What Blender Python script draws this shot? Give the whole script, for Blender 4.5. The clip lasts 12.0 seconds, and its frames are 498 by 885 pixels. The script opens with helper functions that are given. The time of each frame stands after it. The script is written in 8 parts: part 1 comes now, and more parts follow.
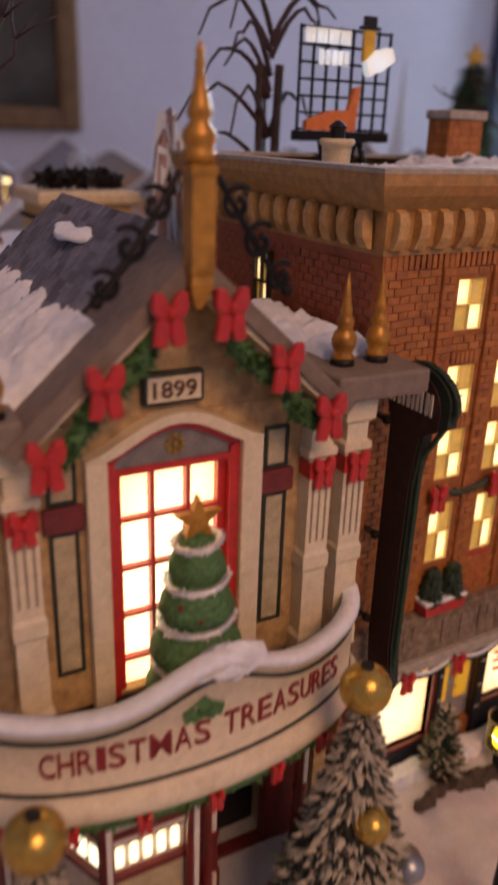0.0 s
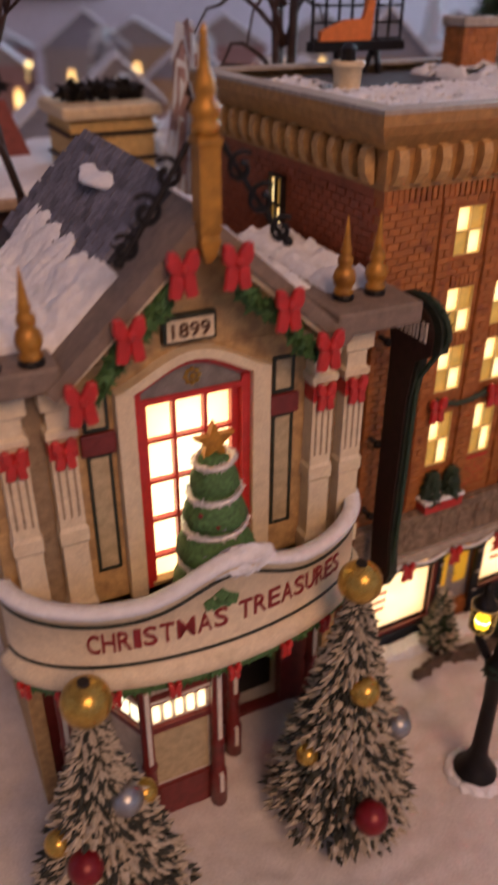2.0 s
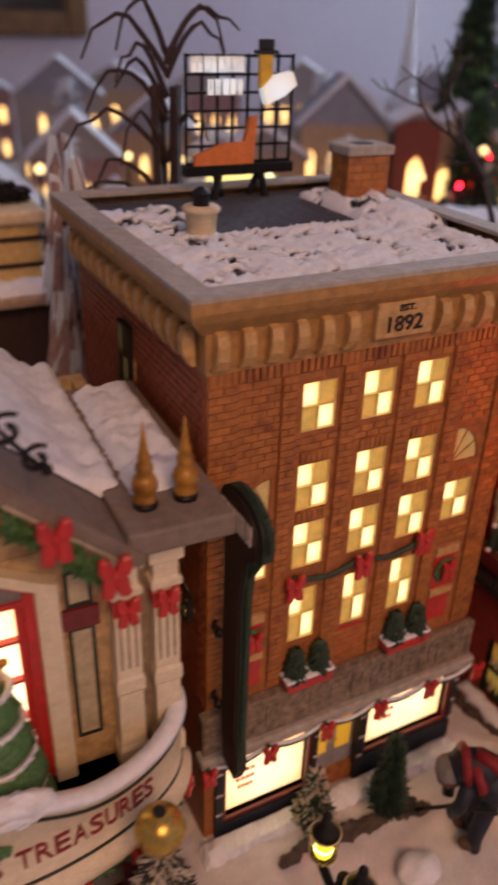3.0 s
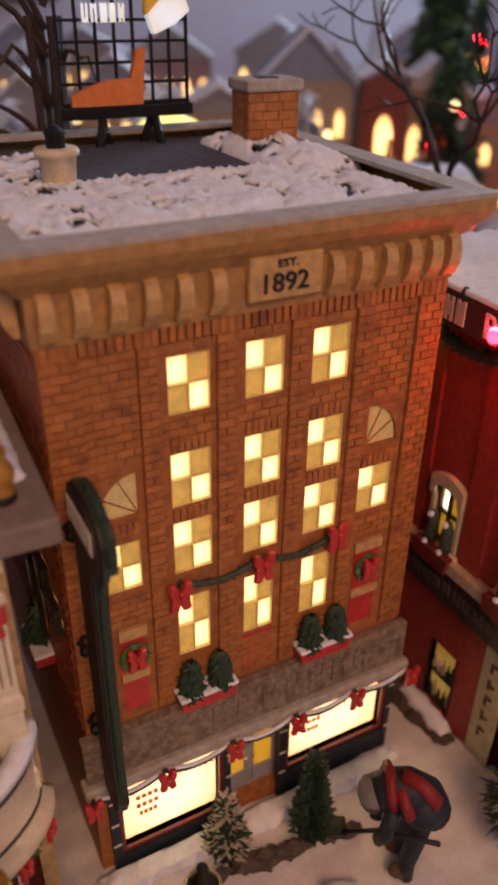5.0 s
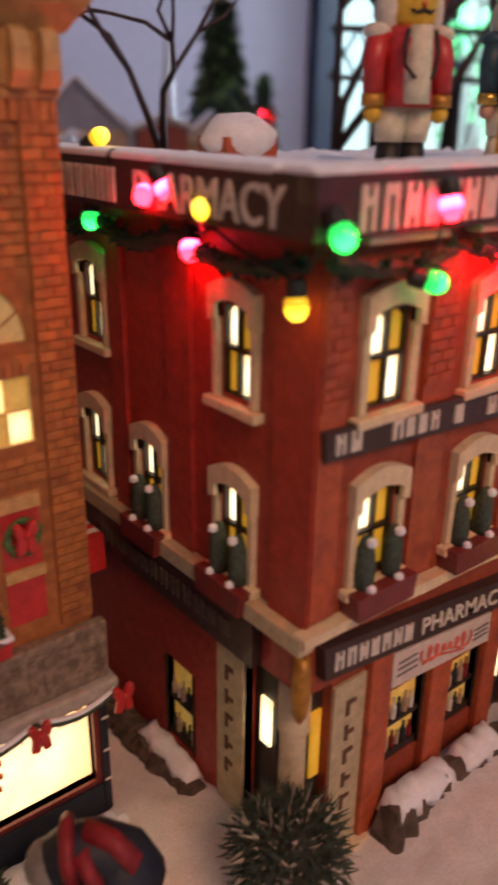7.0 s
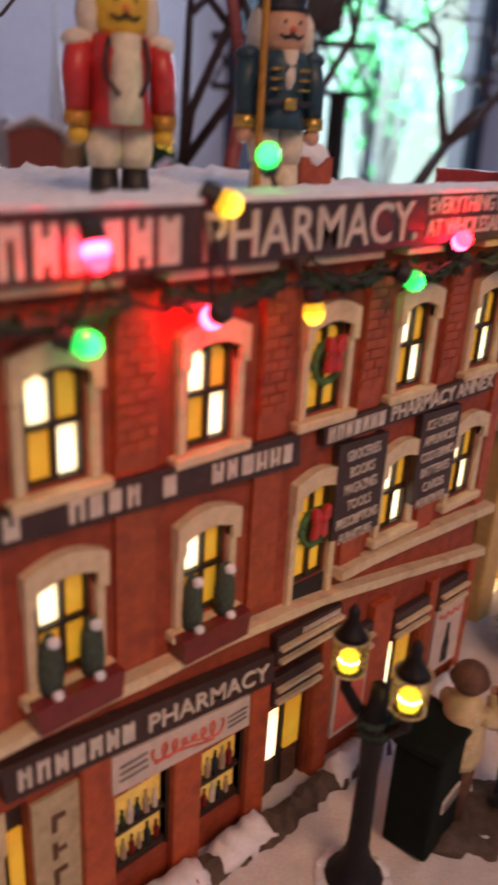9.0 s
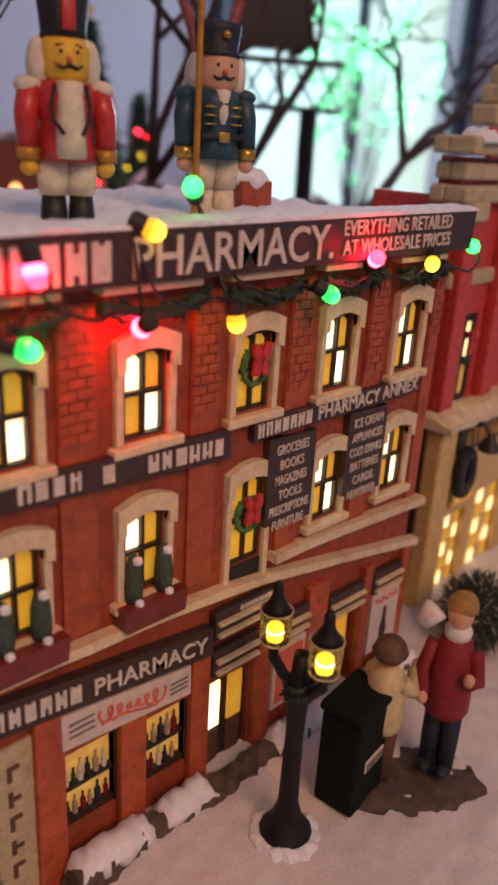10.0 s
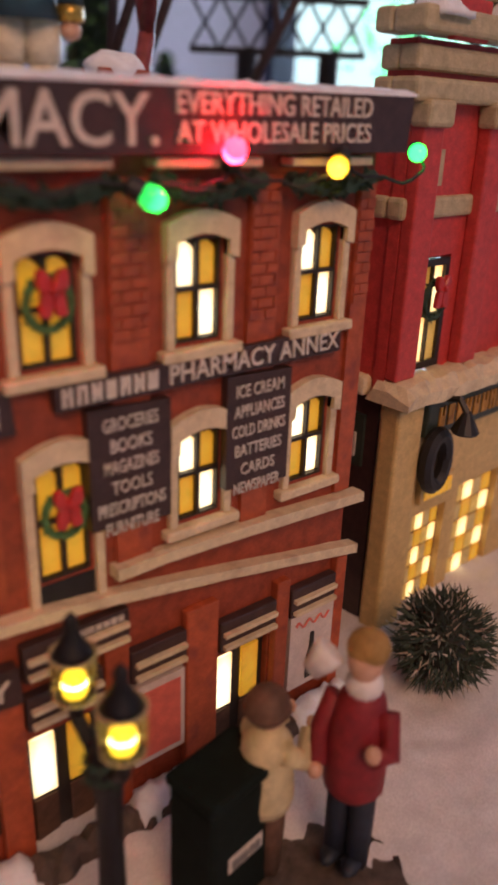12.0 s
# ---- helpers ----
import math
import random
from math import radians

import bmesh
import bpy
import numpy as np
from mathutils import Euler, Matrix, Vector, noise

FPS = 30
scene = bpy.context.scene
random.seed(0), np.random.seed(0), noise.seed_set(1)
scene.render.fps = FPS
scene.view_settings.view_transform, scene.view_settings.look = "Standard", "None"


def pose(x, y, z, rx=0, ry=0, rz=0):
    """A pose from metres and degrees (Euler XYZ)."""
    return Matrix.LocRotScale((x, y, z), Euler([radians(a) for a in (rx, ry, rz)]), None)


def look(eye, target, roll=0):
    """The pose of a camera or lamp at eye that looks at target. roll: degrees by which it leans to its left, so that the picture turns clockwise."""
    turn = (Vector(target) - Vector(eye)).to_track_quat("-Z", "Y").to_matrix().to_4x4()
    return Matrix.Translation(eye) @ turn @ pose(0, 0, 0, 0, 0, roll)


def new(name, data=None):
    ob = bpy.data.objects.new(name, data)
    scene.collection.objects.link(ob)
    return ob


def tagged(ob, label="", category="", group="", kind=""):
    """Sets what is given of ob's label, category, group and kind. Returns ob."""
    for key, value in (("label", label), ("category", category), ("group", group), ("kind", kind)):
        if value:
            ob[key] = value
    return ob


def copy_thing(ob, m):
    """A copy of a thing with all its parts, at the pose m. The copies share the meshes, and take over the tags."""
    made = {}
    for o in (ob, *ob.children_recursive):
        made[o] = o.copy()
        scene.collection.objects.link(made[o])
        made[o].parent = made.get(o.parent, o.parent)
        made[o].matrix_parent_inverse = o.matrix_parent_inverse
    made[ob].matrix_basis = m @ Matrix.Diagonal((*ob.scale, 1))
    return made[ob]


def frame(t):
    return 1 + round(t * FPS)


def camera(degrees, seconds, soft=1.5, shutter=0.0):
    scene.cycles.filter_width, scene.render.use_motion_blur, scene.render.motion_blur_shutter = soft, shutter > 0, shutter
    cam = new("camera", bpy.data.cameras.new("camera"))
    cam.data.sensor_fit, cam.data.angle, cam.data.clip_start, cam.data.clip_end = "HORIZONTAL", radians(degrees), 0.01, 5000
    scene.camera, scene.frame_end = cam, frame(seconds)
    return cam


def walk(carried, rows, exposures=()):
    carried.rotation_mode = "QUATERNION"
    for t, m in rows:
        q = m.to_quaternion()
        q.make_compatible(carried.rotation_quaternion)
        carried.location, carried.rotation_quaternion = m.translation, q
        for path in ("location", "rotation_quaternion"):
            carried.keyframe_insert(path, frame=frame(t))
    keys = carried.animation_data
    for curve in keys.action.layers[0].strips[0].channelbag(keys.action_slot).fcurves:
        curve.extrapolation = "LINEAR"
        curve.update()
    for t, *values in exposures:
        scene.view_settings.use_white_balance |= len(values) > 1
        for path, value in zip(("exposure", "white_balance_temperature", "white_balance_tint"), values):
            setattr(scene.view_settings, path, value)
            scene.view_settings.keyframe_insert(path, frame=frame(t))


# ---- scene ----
cam = camera(35.17, 12.0, soft=3.0, shutter=0.5)
PATH = [
    (0, (0.0148, 0.0224, 0.2814), (0.2021, 0.3437, 0.1340), 2.00),
    (0.5, (-0.0084, -0.0010, 0.2868), (0.1730, 0.3140, 0.1198), 1.20),
    (1, (-0.0124, 0.0011, 0.2928), (0.1588, 0.3146, 0.1127), 0.41),
    (1.5, (-0.0074, -0.0012, 0.2914), (0.1558, 0.3085, 0.0979), -0.23),
    (2, (0.0102, -0.0027, 0.3112), (0.1700, 0.3028, 0.1082), 0.34),
    (2.5, (0.0502, 0.0167, 0.3426), (0.2112, 0.3247, 0.1445), 2.13),
    (3, (0.0991, 0.0243, 0.3514), (0.2631, 0.3340, 0.1586), 1.98),
    (5, (0.1604, 0.0420, 0.3318), (0.3219, 0.3461, 0.1282), 0.94),
    (5.5, (0.1744, 0.0409, 0.2843), (0.3537, 0.3353, 0.0812), -0.05),
    (6, (0.1941, 0.0384, 0.2464), (0.3917, 0.3313, 0.0587), -0.50),
    (6.5, (0.2340, 0.0410, 0.2367), (0.4394, 0.3421, 0.0719), 0.10),
    (7, (0.2488, 0.0405, 0.2363), (0.4816, 0.3279, 0.0841), 0.94),
    (7.2, (0.2568, 0.0363, 0.2381), (0.4948, 0.3185, 0.0842), 0.66),
    (8.8, (0.3238, 0.0334, 0.2353), (0.5767, 0.3063, 0.0883), 2.77),
    (9, (0.3261, 0.0274, 0.2430), (0.5852, 0.2931, 0.0938), 3.27),
    (9.5, (0.3255, 0.0062, 0.2537), (0.5909, 0.2655, 0.1042), 3.18),
    (10, (0.3183, -0.0067, 0.2516), (0.5826, 0.2559, 0.1061), 3.46),
    (10.5, (0.3319, -0.0152, 0.2570), (0.5891, 0.2592, 0.1208), 4.37),
    (11, (0.3776, -0.0047, 0.2482), (0.6246, 0.2725, 0.0993), 3.06),
    (11.5, (0.3967, -0.0041, 0.2321), (0.6365, 0.2746, 0.0748), 3.39),
    (12, (0.4248, 0.0032, 0.2212), (0.6619, 0.2858, 0.0664), 2.21),
]
walk(cam, [(t, look(eye, target, roll)) for t, eye, target, roll in PATH])
cam.data.dof.use_dof = True
cam.data.dof.focus_distance = 0.30
cam.data.dof.aperture_fstop = 13.0

# ---- light: a dim room, daylight from one window, an added soft warm fill ----
world = bpy.data.worlds.new("world")
scene.world = world
world.use_nodes = True
world.node_tree.nodes["Background"].inputs[0].default_value = (0.55, 0.6, 0.8, 1)
world.node_tree.nodes["Background"].inputs[1].default_value = 0.05


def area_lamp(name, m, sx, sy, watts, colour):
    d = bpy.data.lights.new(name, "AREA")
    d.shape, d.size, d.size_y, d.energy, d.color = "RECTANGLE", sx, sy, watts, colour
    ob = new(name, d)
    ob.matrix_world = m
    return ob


area_lamp("window_daylight", look((3.6, 2.70, 0.75), (0.5, 0.2, 0.0)), 1.4, 1.4, 138.0, (0.66, 0.80, 1.0))
# added fill with no visible source, placed low in front to brighten the facades
area_lamp("unseen_warm_fill", look((0.05, -1.25, 1.45), (0.35, 0.25, 0.05)), 0.8, 0.8, 20.0, (1.0, 0.53, 0.31))

G0 = -0.014  # level of the snow blanket
GP = 0.002  # level of the snow bank before the pharmacy


# ---- materials ----
def mat(name, base, rough=0.6, metal=0.0, var=0.25, scale=260.0, fine=1400.0, bump=0.15, other=None, amount=0.5,
        glow=None, power=0.0, rand=0.0, spec=0.5, coat=0.0):
    m = bpy.data.materials.new(name)
    m.use_nodes = True
    nt = m.node_tree
    b = nt.nodes["Principled BSDF"]
    geo = nt.nodes.new("ShaderNodeNewGeometry")

    def noise_tex(s, detail=4.0):
        n = nt.nodes.new("ShaderNodeTexNoise")
        n.inputs["Scale"].default_value, n.inputs["Detail"].default_value = s, detail
        nt.links.new(geo.outputs["Position"], n.inputs["Vector"])
        return n.outputs["Fac"]

    def mix(fac, c1, c2, mode="MIX"):
        x = nt.nodes.new("ShaderNodeMix")
        x.data_type, x.blend_type = "RGBA", mode
        for sock, v in ((x.inputs["Factor"], fac), (x.inputs["A"], c1), (x.inputs["B"], c2)):
            if isinstance(v, (int, float, tuple)):
                sock.default_value = v
            else:
                nt.links.new(v, sock)
        return x.outputs["Result"]

    def ramp(sig, lo, hi):
        r = nt.nodes.new("ShaderNodeMapRange")
        r.inputs["From Min"].default_value, r.inputs["From Max"].default_value = lo, hi
        nt.links.new(sig, r.inputs["Value"])
        return r.outputs["Result"]

    big, small = noise_tex(scale), noise_tex(fine)
    dark = tuple(c * (1 - var) for c in base) + (1,)
    light = tuple(min(1, c * (1 + var)) for c in base) + (1,)
    col = mix(ramp(big, 0.3, 0.7), dark, light)
    if other:
        col = mix(ramp(noise_tex(scale * 0.45, 6.0), 0.62 - 0.25 * amount, 0.78 - 0.2 * amount), col, tuple(other) + (1,))
    col = mix(ramp(small, 0.35, 0.75), col, mix(0.5, col, tuple(c * 0.6 for c in base) + (1,)))
    if rand:
        info = nt.nodes.new("ShaderNodeObjectInfo")
        hsv = nt.nodes.new("ShaderNodeHueSaturation")
        r = nt.nodes.new("ShaderNodeMapRange")
        r.inputs["To Min"].default_value, r.inputs["To Max"].default_value = 1 - rand, 1 + rand
        nt.links.new(info.outputs["Random"], r.inputs["Value"])
        nt.links.new(r.outputs["Result"], hsv.inputs["Value"])
        nt.links.new(col, hsv.inputs["Color"])
        col = hsv.outputs["Color"]
    nt.links.new(col, b.inputs["Base Color"])
    rr = nt.nodes.new("ShaderNodeMapRange")
    rr.inputs["To Min"].default_value, rr.inputs["To Max"].default_value = max(0.03, rough - 0.1), min(1, rough + 0.12)
    nt.links.new(small, rr.inputs["Value"])
    nt.links.new(rr.outputs["Result"], b.inputs["Roughness"])
    b.inputs["Metallic"].default_value = metal
    b.inputs["Specular IOR Level"].default_value = spec
    b.inputs["Coat Weight"].default_value = coat
    if bump:
        bp = nt.nodes.new("ShaderNodeBump")
        bp.inputs["Strength"].default_value, bp.inputs["Distance"].default_value = bump, 0.0006
        nt.links.new(mix(0.5, big, small), bp.inputs["Height"])
        nt.links.new(bp.outputs["Normal"], b.inputs["Normal"])
    if glow:
        # falloff of a bulb painted into the emission: brighter and paler mid-pane
        tc = nt.nodes.new("ShaderNodeTexCoord")
        off = nt.nodes.new("ShaderNodeVectorMath")
        off.operation = "DISTANCE"
        off.inputs[1].default_value = (0.5, 0.5, 0.42)
        nt.links.new(tc.outputs["Generated"], off.inputs[0])
        edge = (glow[0] * 0.85, glow[1] * 0.60, glow[2] * 0.34, 1)
        heart = (min(1, glow[0] * 1.25), min(1.2, glow[1] * 1.22), min(1.2, glow[2] * 1.5), 1)
        gl = mix(ramp(off.outputs["Value"], 0.50, 0.86), heart, edge)
        gl = mix(ramp(big, 0.35, 0.75), gl, mix(0.45, gl, edge))
        nt.links.new(gl, b.inputs["Emission Color"])
        b.inputs["Emission Strength"].default_value = power
    return m


MAT = {
    "snow": mat("snow", (0.70, 0.67, 0.66), 0.85, var=0.07, scale=140, fine=1100, bump=0.9),
    "snow_flock": mat("snow_flock", (0.85, 0.88, 0.94), 0.9, var=0.08, scale=300, fine=2200, bump=0.8),
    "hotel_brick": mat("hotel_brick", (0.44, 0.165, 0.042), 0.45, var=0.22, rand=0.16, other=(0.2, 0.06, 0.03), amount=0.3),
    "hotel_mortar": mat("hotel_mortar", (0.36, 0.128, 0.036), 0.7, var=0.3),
    # darker brick for the flanks: their shade is put into the colour
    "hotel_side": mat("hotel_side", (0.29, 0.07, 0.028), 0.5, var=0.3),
    "tan_cornice": mat("tan_cornice", (0.42, 0.23, 0.075), 0.5, var=0.25, other=(0.3, 0.15, 0.06), amount=0.3),
    "tan_bracket": mat("tan_bracket", (0.56, 0.34, 0.13), 0.5, var=0.2, other=(0.34, 0.19, 0.08), amount=0.3),
    "coping": mat("coping", (0.42, 0.38, 0.33), 0.7, var=0.2),
    "roof_tar": mat("roof_tar", (0.06, 0.06, 0.075), 0.9, var=0.4, bump=0.6),
    "stone_band": mat("stone_band", (0.24, 0.18, 0.13), 0.8, var=0.45, scale=420, bump=0.9, other=(0.12, 0.085, 0.06), amount=0.5),
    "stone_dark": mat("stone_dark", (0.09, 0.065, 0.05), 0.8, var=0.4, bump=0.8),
    "pharm_brick": mat("pharm_brick", (0.42, 0.085, 0.03), 0.5, var=0.22, rand=0.14, other=(0.23, 0.045, 0.03), amount=0.35),
    "pharm_mortar": mat("pharm_mortar", (0.30, 0.055, 0.022), 0.65, var=0.3),
    # side brick with the red bulbs' light mixed into its base colour
    "pharm_side": mat("pharm_side", (0.38, 0.045, 0.03), 0.5, var=0.25),
    "cream": mat("cream", (0.72, 0.59, 0.38), 0.5, var=0.12, other=(0.5, 0.38, 0.24), amount=0.2),
    "cream_dull": mat("cream_dull", (0.5, 0.42, 0.26), 0.6, var=0.2),
    "sign_dark": mat("sign_dark", (0.045, 0.022, 0.02), 0.55, var=0.3, coat=0.1),
    "letter": mat("letter", (0.66, 0.60, 0.52), 0.6, var=0.15),
    "letter_red": mat("letter_red", (0.24, 0.02, 0.025), 0.6, var=0.15),
    "sash": mat("sash", (0.022, 0.014, 0.011), 0.5, var=0.3),
    "pane_bright": mat("pane_bright", (0.8, 0.7, 0.45), 0.4, bump=0, glow=(1.0, 0.70, 0.29), power=1.6, scale=130),
    "pane_dim": mat("pane_dim", (0.75, 0.55, 0.15), 0.35, bump=0.05, glow=(1.0, 0.55, 0.10), power=0.20, scale=180),
    "pane_yellow": mat("pane_yellow", (0.72, 0.42, 0.05), 0.3, bump=0.05, glow=(1.0, 0.5, 0.03), power=0.36, scale=180),
    # yellow glass and hotel sash bars with a weak glow of their own added
    "pane_unlit": mat("pane_unlit", (0.62, 0.47, 0.2), 0.35, bump=0.05, glow=(1.0, 0.6, 0.18), power=0.10, scale=180),
    "pane_white": mat("pane_white", (0.8, 0.75, 0.6), 0.4, bump=0, glow=(1.0, 0.83, 0.50), power=2.0, scale=130),
    "shop_glow": mat("shop_glow", (0.8, 0.7, 0.4), 0.35, bump=0, glow=(1.0, 0.68, 0.36), power=1.7, scale=85),
    "store_glow": mat("store_glow", (0.85, 0.75, 0.5), 0.35, bump=0, glow=(1.0, 0.74, 0.38), power=2.8, scale=60),
    "store_wall": mat("store_wall", (0.50, 0.34, 0.16), 0.6, var=0.25, other=(0.27, 0.17, 0.09), amount=0.4),
    "store_cream": mat("store_cream", (0.76, 0.66, 0.47), 0.5, var=0.08, other=(0.60, 0.50, 0.34), amount=0.1),
    # darker tan standing for shade in the flutes and column gaps
    "store_groove": mat("store_groove", (0.30, 0.23, 0.15), 0.7, var=0.3),
    "eave_grey": mat("eave_grey", (0.22, 0.17, 0.135), 0.6, var=0.2),
    "slate": mat("slate", (0.15, 0.155, 0.20), 0.55, var=0.35, rand=0.35, bump=0.5),
    "red_paint": mat("red_paint", (0.52, 0.03, 0.03), 0.4, var=0.2, coat=0.2),
    "red_dark": mat("red_dark", (0.17, 0.022, 0.022), 0.45, var=0.25, coat=0.2),
    "green_garland": mat("green_garland", (0.08, 0.19, 0.065), 0.7, var=0.5, scale=700, bump=1.0),
    "green_dark": mat("green_dark", (0.02, 0.05, 0.03), 0.6, var=0.5, scale=700, bump=1.0),
    "frost_green": mat("frost_green", (0.05, 0.075, 0.055), 0.8, var=0.5, scale=800, bump=0.8),
    "flock_needle": mat("flock_needle", (0.50, 0.45, 0.36), 0.85, var=0.25, scale=500),
    "needle_dark": mat("needle_dark", (0.03, 0.035, 0.028), 0.8, var=0.4),
    "gold": mat("gold", (0.55, 0.36, 0.08), 0.28, metal=0.75, var=0.25, bump=0.1),
    "gold_paint": mat("gold_paint", (0.50, 0.24, 0.035), 0.38, metal=0.35, var=0.3, other=(0.24, 0.10, 0.02), amount=0.35),
    "silver": mat("silver", (0.36, 0.38, 0.40), 0.35, metal=0.8, var=0.15),
    "ball_red": mat("ball_red", (0.20, 0.008, 0.015), 0.32, metal=0.2, var=0.2),
    "iron": mat("iron", (0.007, 0.0065, 0.008), 0.5, var=0.3, spec=0.3),
    "trim_dark": mat("trim_dark", (0.02, 0.03, 0.022), 0.5, var=0.3),
    "white_paint": mat("white_paint", (0.75, 0.7, 0.66), 0.5, var=0.1),
    "tinsel": mat("tinsel", (0.78, 0.78, 0.80), 0.35, metal=0.5, var=0.3, scale=900, bump=1.0),
    "lantern_glow": mat("lantern_glow", (0.9, 0.7, 0.1), 0.3, bump=0, glow=(1.0, 0.60, 0.03), power=3.4, scale=300),
    "lantern_core": mat("lantern_core", (1.0, 0.9, 0.4), 0.3, bump=0, glow=(1.0, 0.84, 0.25), power=30.0, scale=100),
    "lantern_glass": mat("lantern_glass", (0.55, 0.47, 0.3), 0.25, var=0.1, bump=0),
    "skin": mat("skin", (0.62, 0.36, 0.24), 0.5, var=0.1),
    "navy": mat("navy", (0.010, 0.016, 0.030), 0.6, var=0.3),
    "teal_coat": mat("teal_coat", (0.02, 0.06, 0.085), 0.45, var=0.25),
    "coat_red": mat("coat_red", (0.23, 0.012, 0.018), 0.6, var=0.25),
    "coat_cream": mat("coat_cream", (0.72, 0.65, 0.48), 0.6, var=0.2),
    "coat_tan": mat("coat_tan", (0.60, 0.50, 0.28), 0.6, var=0.2),
    "brown": mat("brown", (0.11, 0.055, 0.032), 0.7, var=0.35),
    "tan_hat": mat("tan_hat", (0.33, 0.19, 0.05), 0.7, var=0.25),
    "grey": mat("grey", (0.2, 0.19, 0.18), 0.7, var=0.25),
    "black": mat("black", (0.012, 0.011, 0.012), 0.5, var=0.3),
    "hair_white": mat("hair_white", (0.72, 0.66, 0.55), 0.9, var=0.15, bump=1.0),
    "box_green": mat("box_green", (0.005, 0.010, 0.008), 0.8, var=0.3, spec=0.15),
    "orange": mat("orange", (0.75, 0.22, 0.05), 0.5, var=0.15),
    "yellow": mat("yellow", (0.75, 0.46, 0.04), 0.5, var=0.15),
    "pink_red": mat("pink_red", (0.66, 0.14, 0.10), 0.5, var=0.15),
    "room_wall": mat("room_wall", (0.70, 0.67, 0.77), 0.9, var=0.05, scale=3, fine=60, bump=0.02),
    "room_floor": mat("room_floor", (0.16, 0.11, 0.08), 0.6, var=0.3, scale=8, fine=90),
    "picture_frame": mat("picture_frame", (0.20, 0.11, 0.045), 0.4, metal=0.2, var=0.3, scale=20, fine=120),
    "picture_canvas": mat("picture_canvas", (0.055, 0.05, 0.04), 0.6, var=0.6, scale=6, fine=40, other=(0.13, 0.12, 0.10), amount=0.4),
    "wood_brown": mat("wood_brown", (0.12, 0.045, 0.028), 0.5, var=0.3, scale=60),
    "branch": mat("branch", (0.045, 0.026, 0.024), 0.7, var=0.4),
    # bark coloured red in place of the red light that falls on it
    "branch_red": mat("branch_red", (0.26, 0.06, 0.06), 0.5, var=0.4),
    "canopy_glow": mat("canopy_glow", (0.8, 0.7, 0.2), 0.4, bump=0, glow=(1.0, 0.78, 0.22), power=1.1),
    "branch_pink": mat("branch_pink", (0.35, 0.24, 0.24), 0.6, var=0.3),
    "far_red": mat("far_red", (0.25, 0.06, 0.045), 0.6, var=0.2),
    "far_tan": mat("far_tan", (0.42, 0.31, 0.22), 0.6, var=0.2),
    "far_grey": mat("far_grey", (0.32, 0.31, 0.33), 0.6, var=0.2),
    "far_blue": mat("far_blue", (0.26, 0.29, 0.38), 0.6, var=0.25),
    "far_pink": mat("far_pink", (0.32, 0.20, 0.21), 0.6, var=0.25),
    "far_window": mat("far_window", (0.8, 0.6, 0.3), 0.4, bump=0, glow=(1.0, 0.62, 0.22), power=2.6),
    "cloth_blue": mat("cloth_blue", (0.022, 0.03, 0.05), 0.8, var=0.3, scale=40),
    "house_red": mat("house_red", (0.55, 0.055, 0.05), 0.5, var=0.2, scale=300),
    "house_ochre": mat("house_ochre", (0.64, 0.45, 0.18), 0.5, var=0.15),
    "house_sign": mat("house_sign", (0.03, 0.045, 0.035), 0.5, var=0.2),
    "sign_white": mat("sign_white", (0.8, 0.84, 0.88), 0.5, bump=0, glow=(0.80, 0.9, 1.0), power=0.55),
    "poster": mat("poster", (0.66, 0.56, 0.5), 0.5, var=0.1),
    "spire": mat("spire", (0.66, 0.74, 0.82), 0.4, var=0.1),
    "daylight": mat("daylight", (0.7, 0.8, 0.8), 0.5, bump=0, glow=(0.62, 0.93, 0.92), power=1.0, scale=3),
    "leaf": mat("leaf", (0.06, 0.18, 0.06), 0.5, var=0.4, scale=12),
    "window_wood": mat("window_wood", (0.02, 0.03, 0.07), 0.5, var=0.2, scale=10),
    "screen_blue": mat("screen_blue", (0.05, 0.2, 0.3), 0.4, bump=0, glow=(0.15, 0.6, 1.0), power=1.0),
}


def bulb_material(name, colour, hot, power):
    m = mat(name, colour, 0.15, bump=0, coat=0.4)
    nt = m.node_tree
    b = nt.nodes["Principled BSDF"]
    tc = nt.nodes.new("ShaderNodeTexCoord")
    sep = nt.nodes.new("ShaderNodeSeparateXYZ")
    nt.links.new(tc.outputs["Generated"], sep.inputs[0])
    cr = nt.nodes.new("ShaderNodeValToRGB")
    cr.color_ramp.elements[0].position, cr.color_ramp.elements[0].color = 0.35, (*[c * 0.25 for c in colour], 1)
    cr.color_ramp.elements[1].position, cr.color_ramp.elements[1].color = 0.58, (*hot, 1)
    tip = cr.color_ramp.elements.new(0.85)
    tip.color = (*[min(1.0, c + 0.08 / power) for c in hot], 1)
    nt.links.new(sep.outputs["Z"], cr.inputs[0])
    nt.links.new(cr.outputs[0], b.inputs["Emission Color"])
    b.inputs["Emission Strength"].default_value = power
    return m


BULB = {
    "green": bulb_material("bulb_green", (0.02, 0.6, 0.08), (0.012, 1.0, 0.06), 9.0),
    "red": bulb_material("bulb_red", (0.9, 0.03, 0.08), (1.0, 0.0016, 0.004), 125.0),
    "yellow": bulb_material("bulb_yellow", (0.8, 0.45, 0.02), (1.0, 0.55, 0.02), 5.0),
}


def glass_material():
    m = MAT["lantern_glass"]
    nt = m.node_tree
    b = nt.nodes["Principled BSDF"]
    b.inputs["Transmission Weight"].default_value = 0.9
    b.inputs["IOR"].default_value = 1.08
    return m


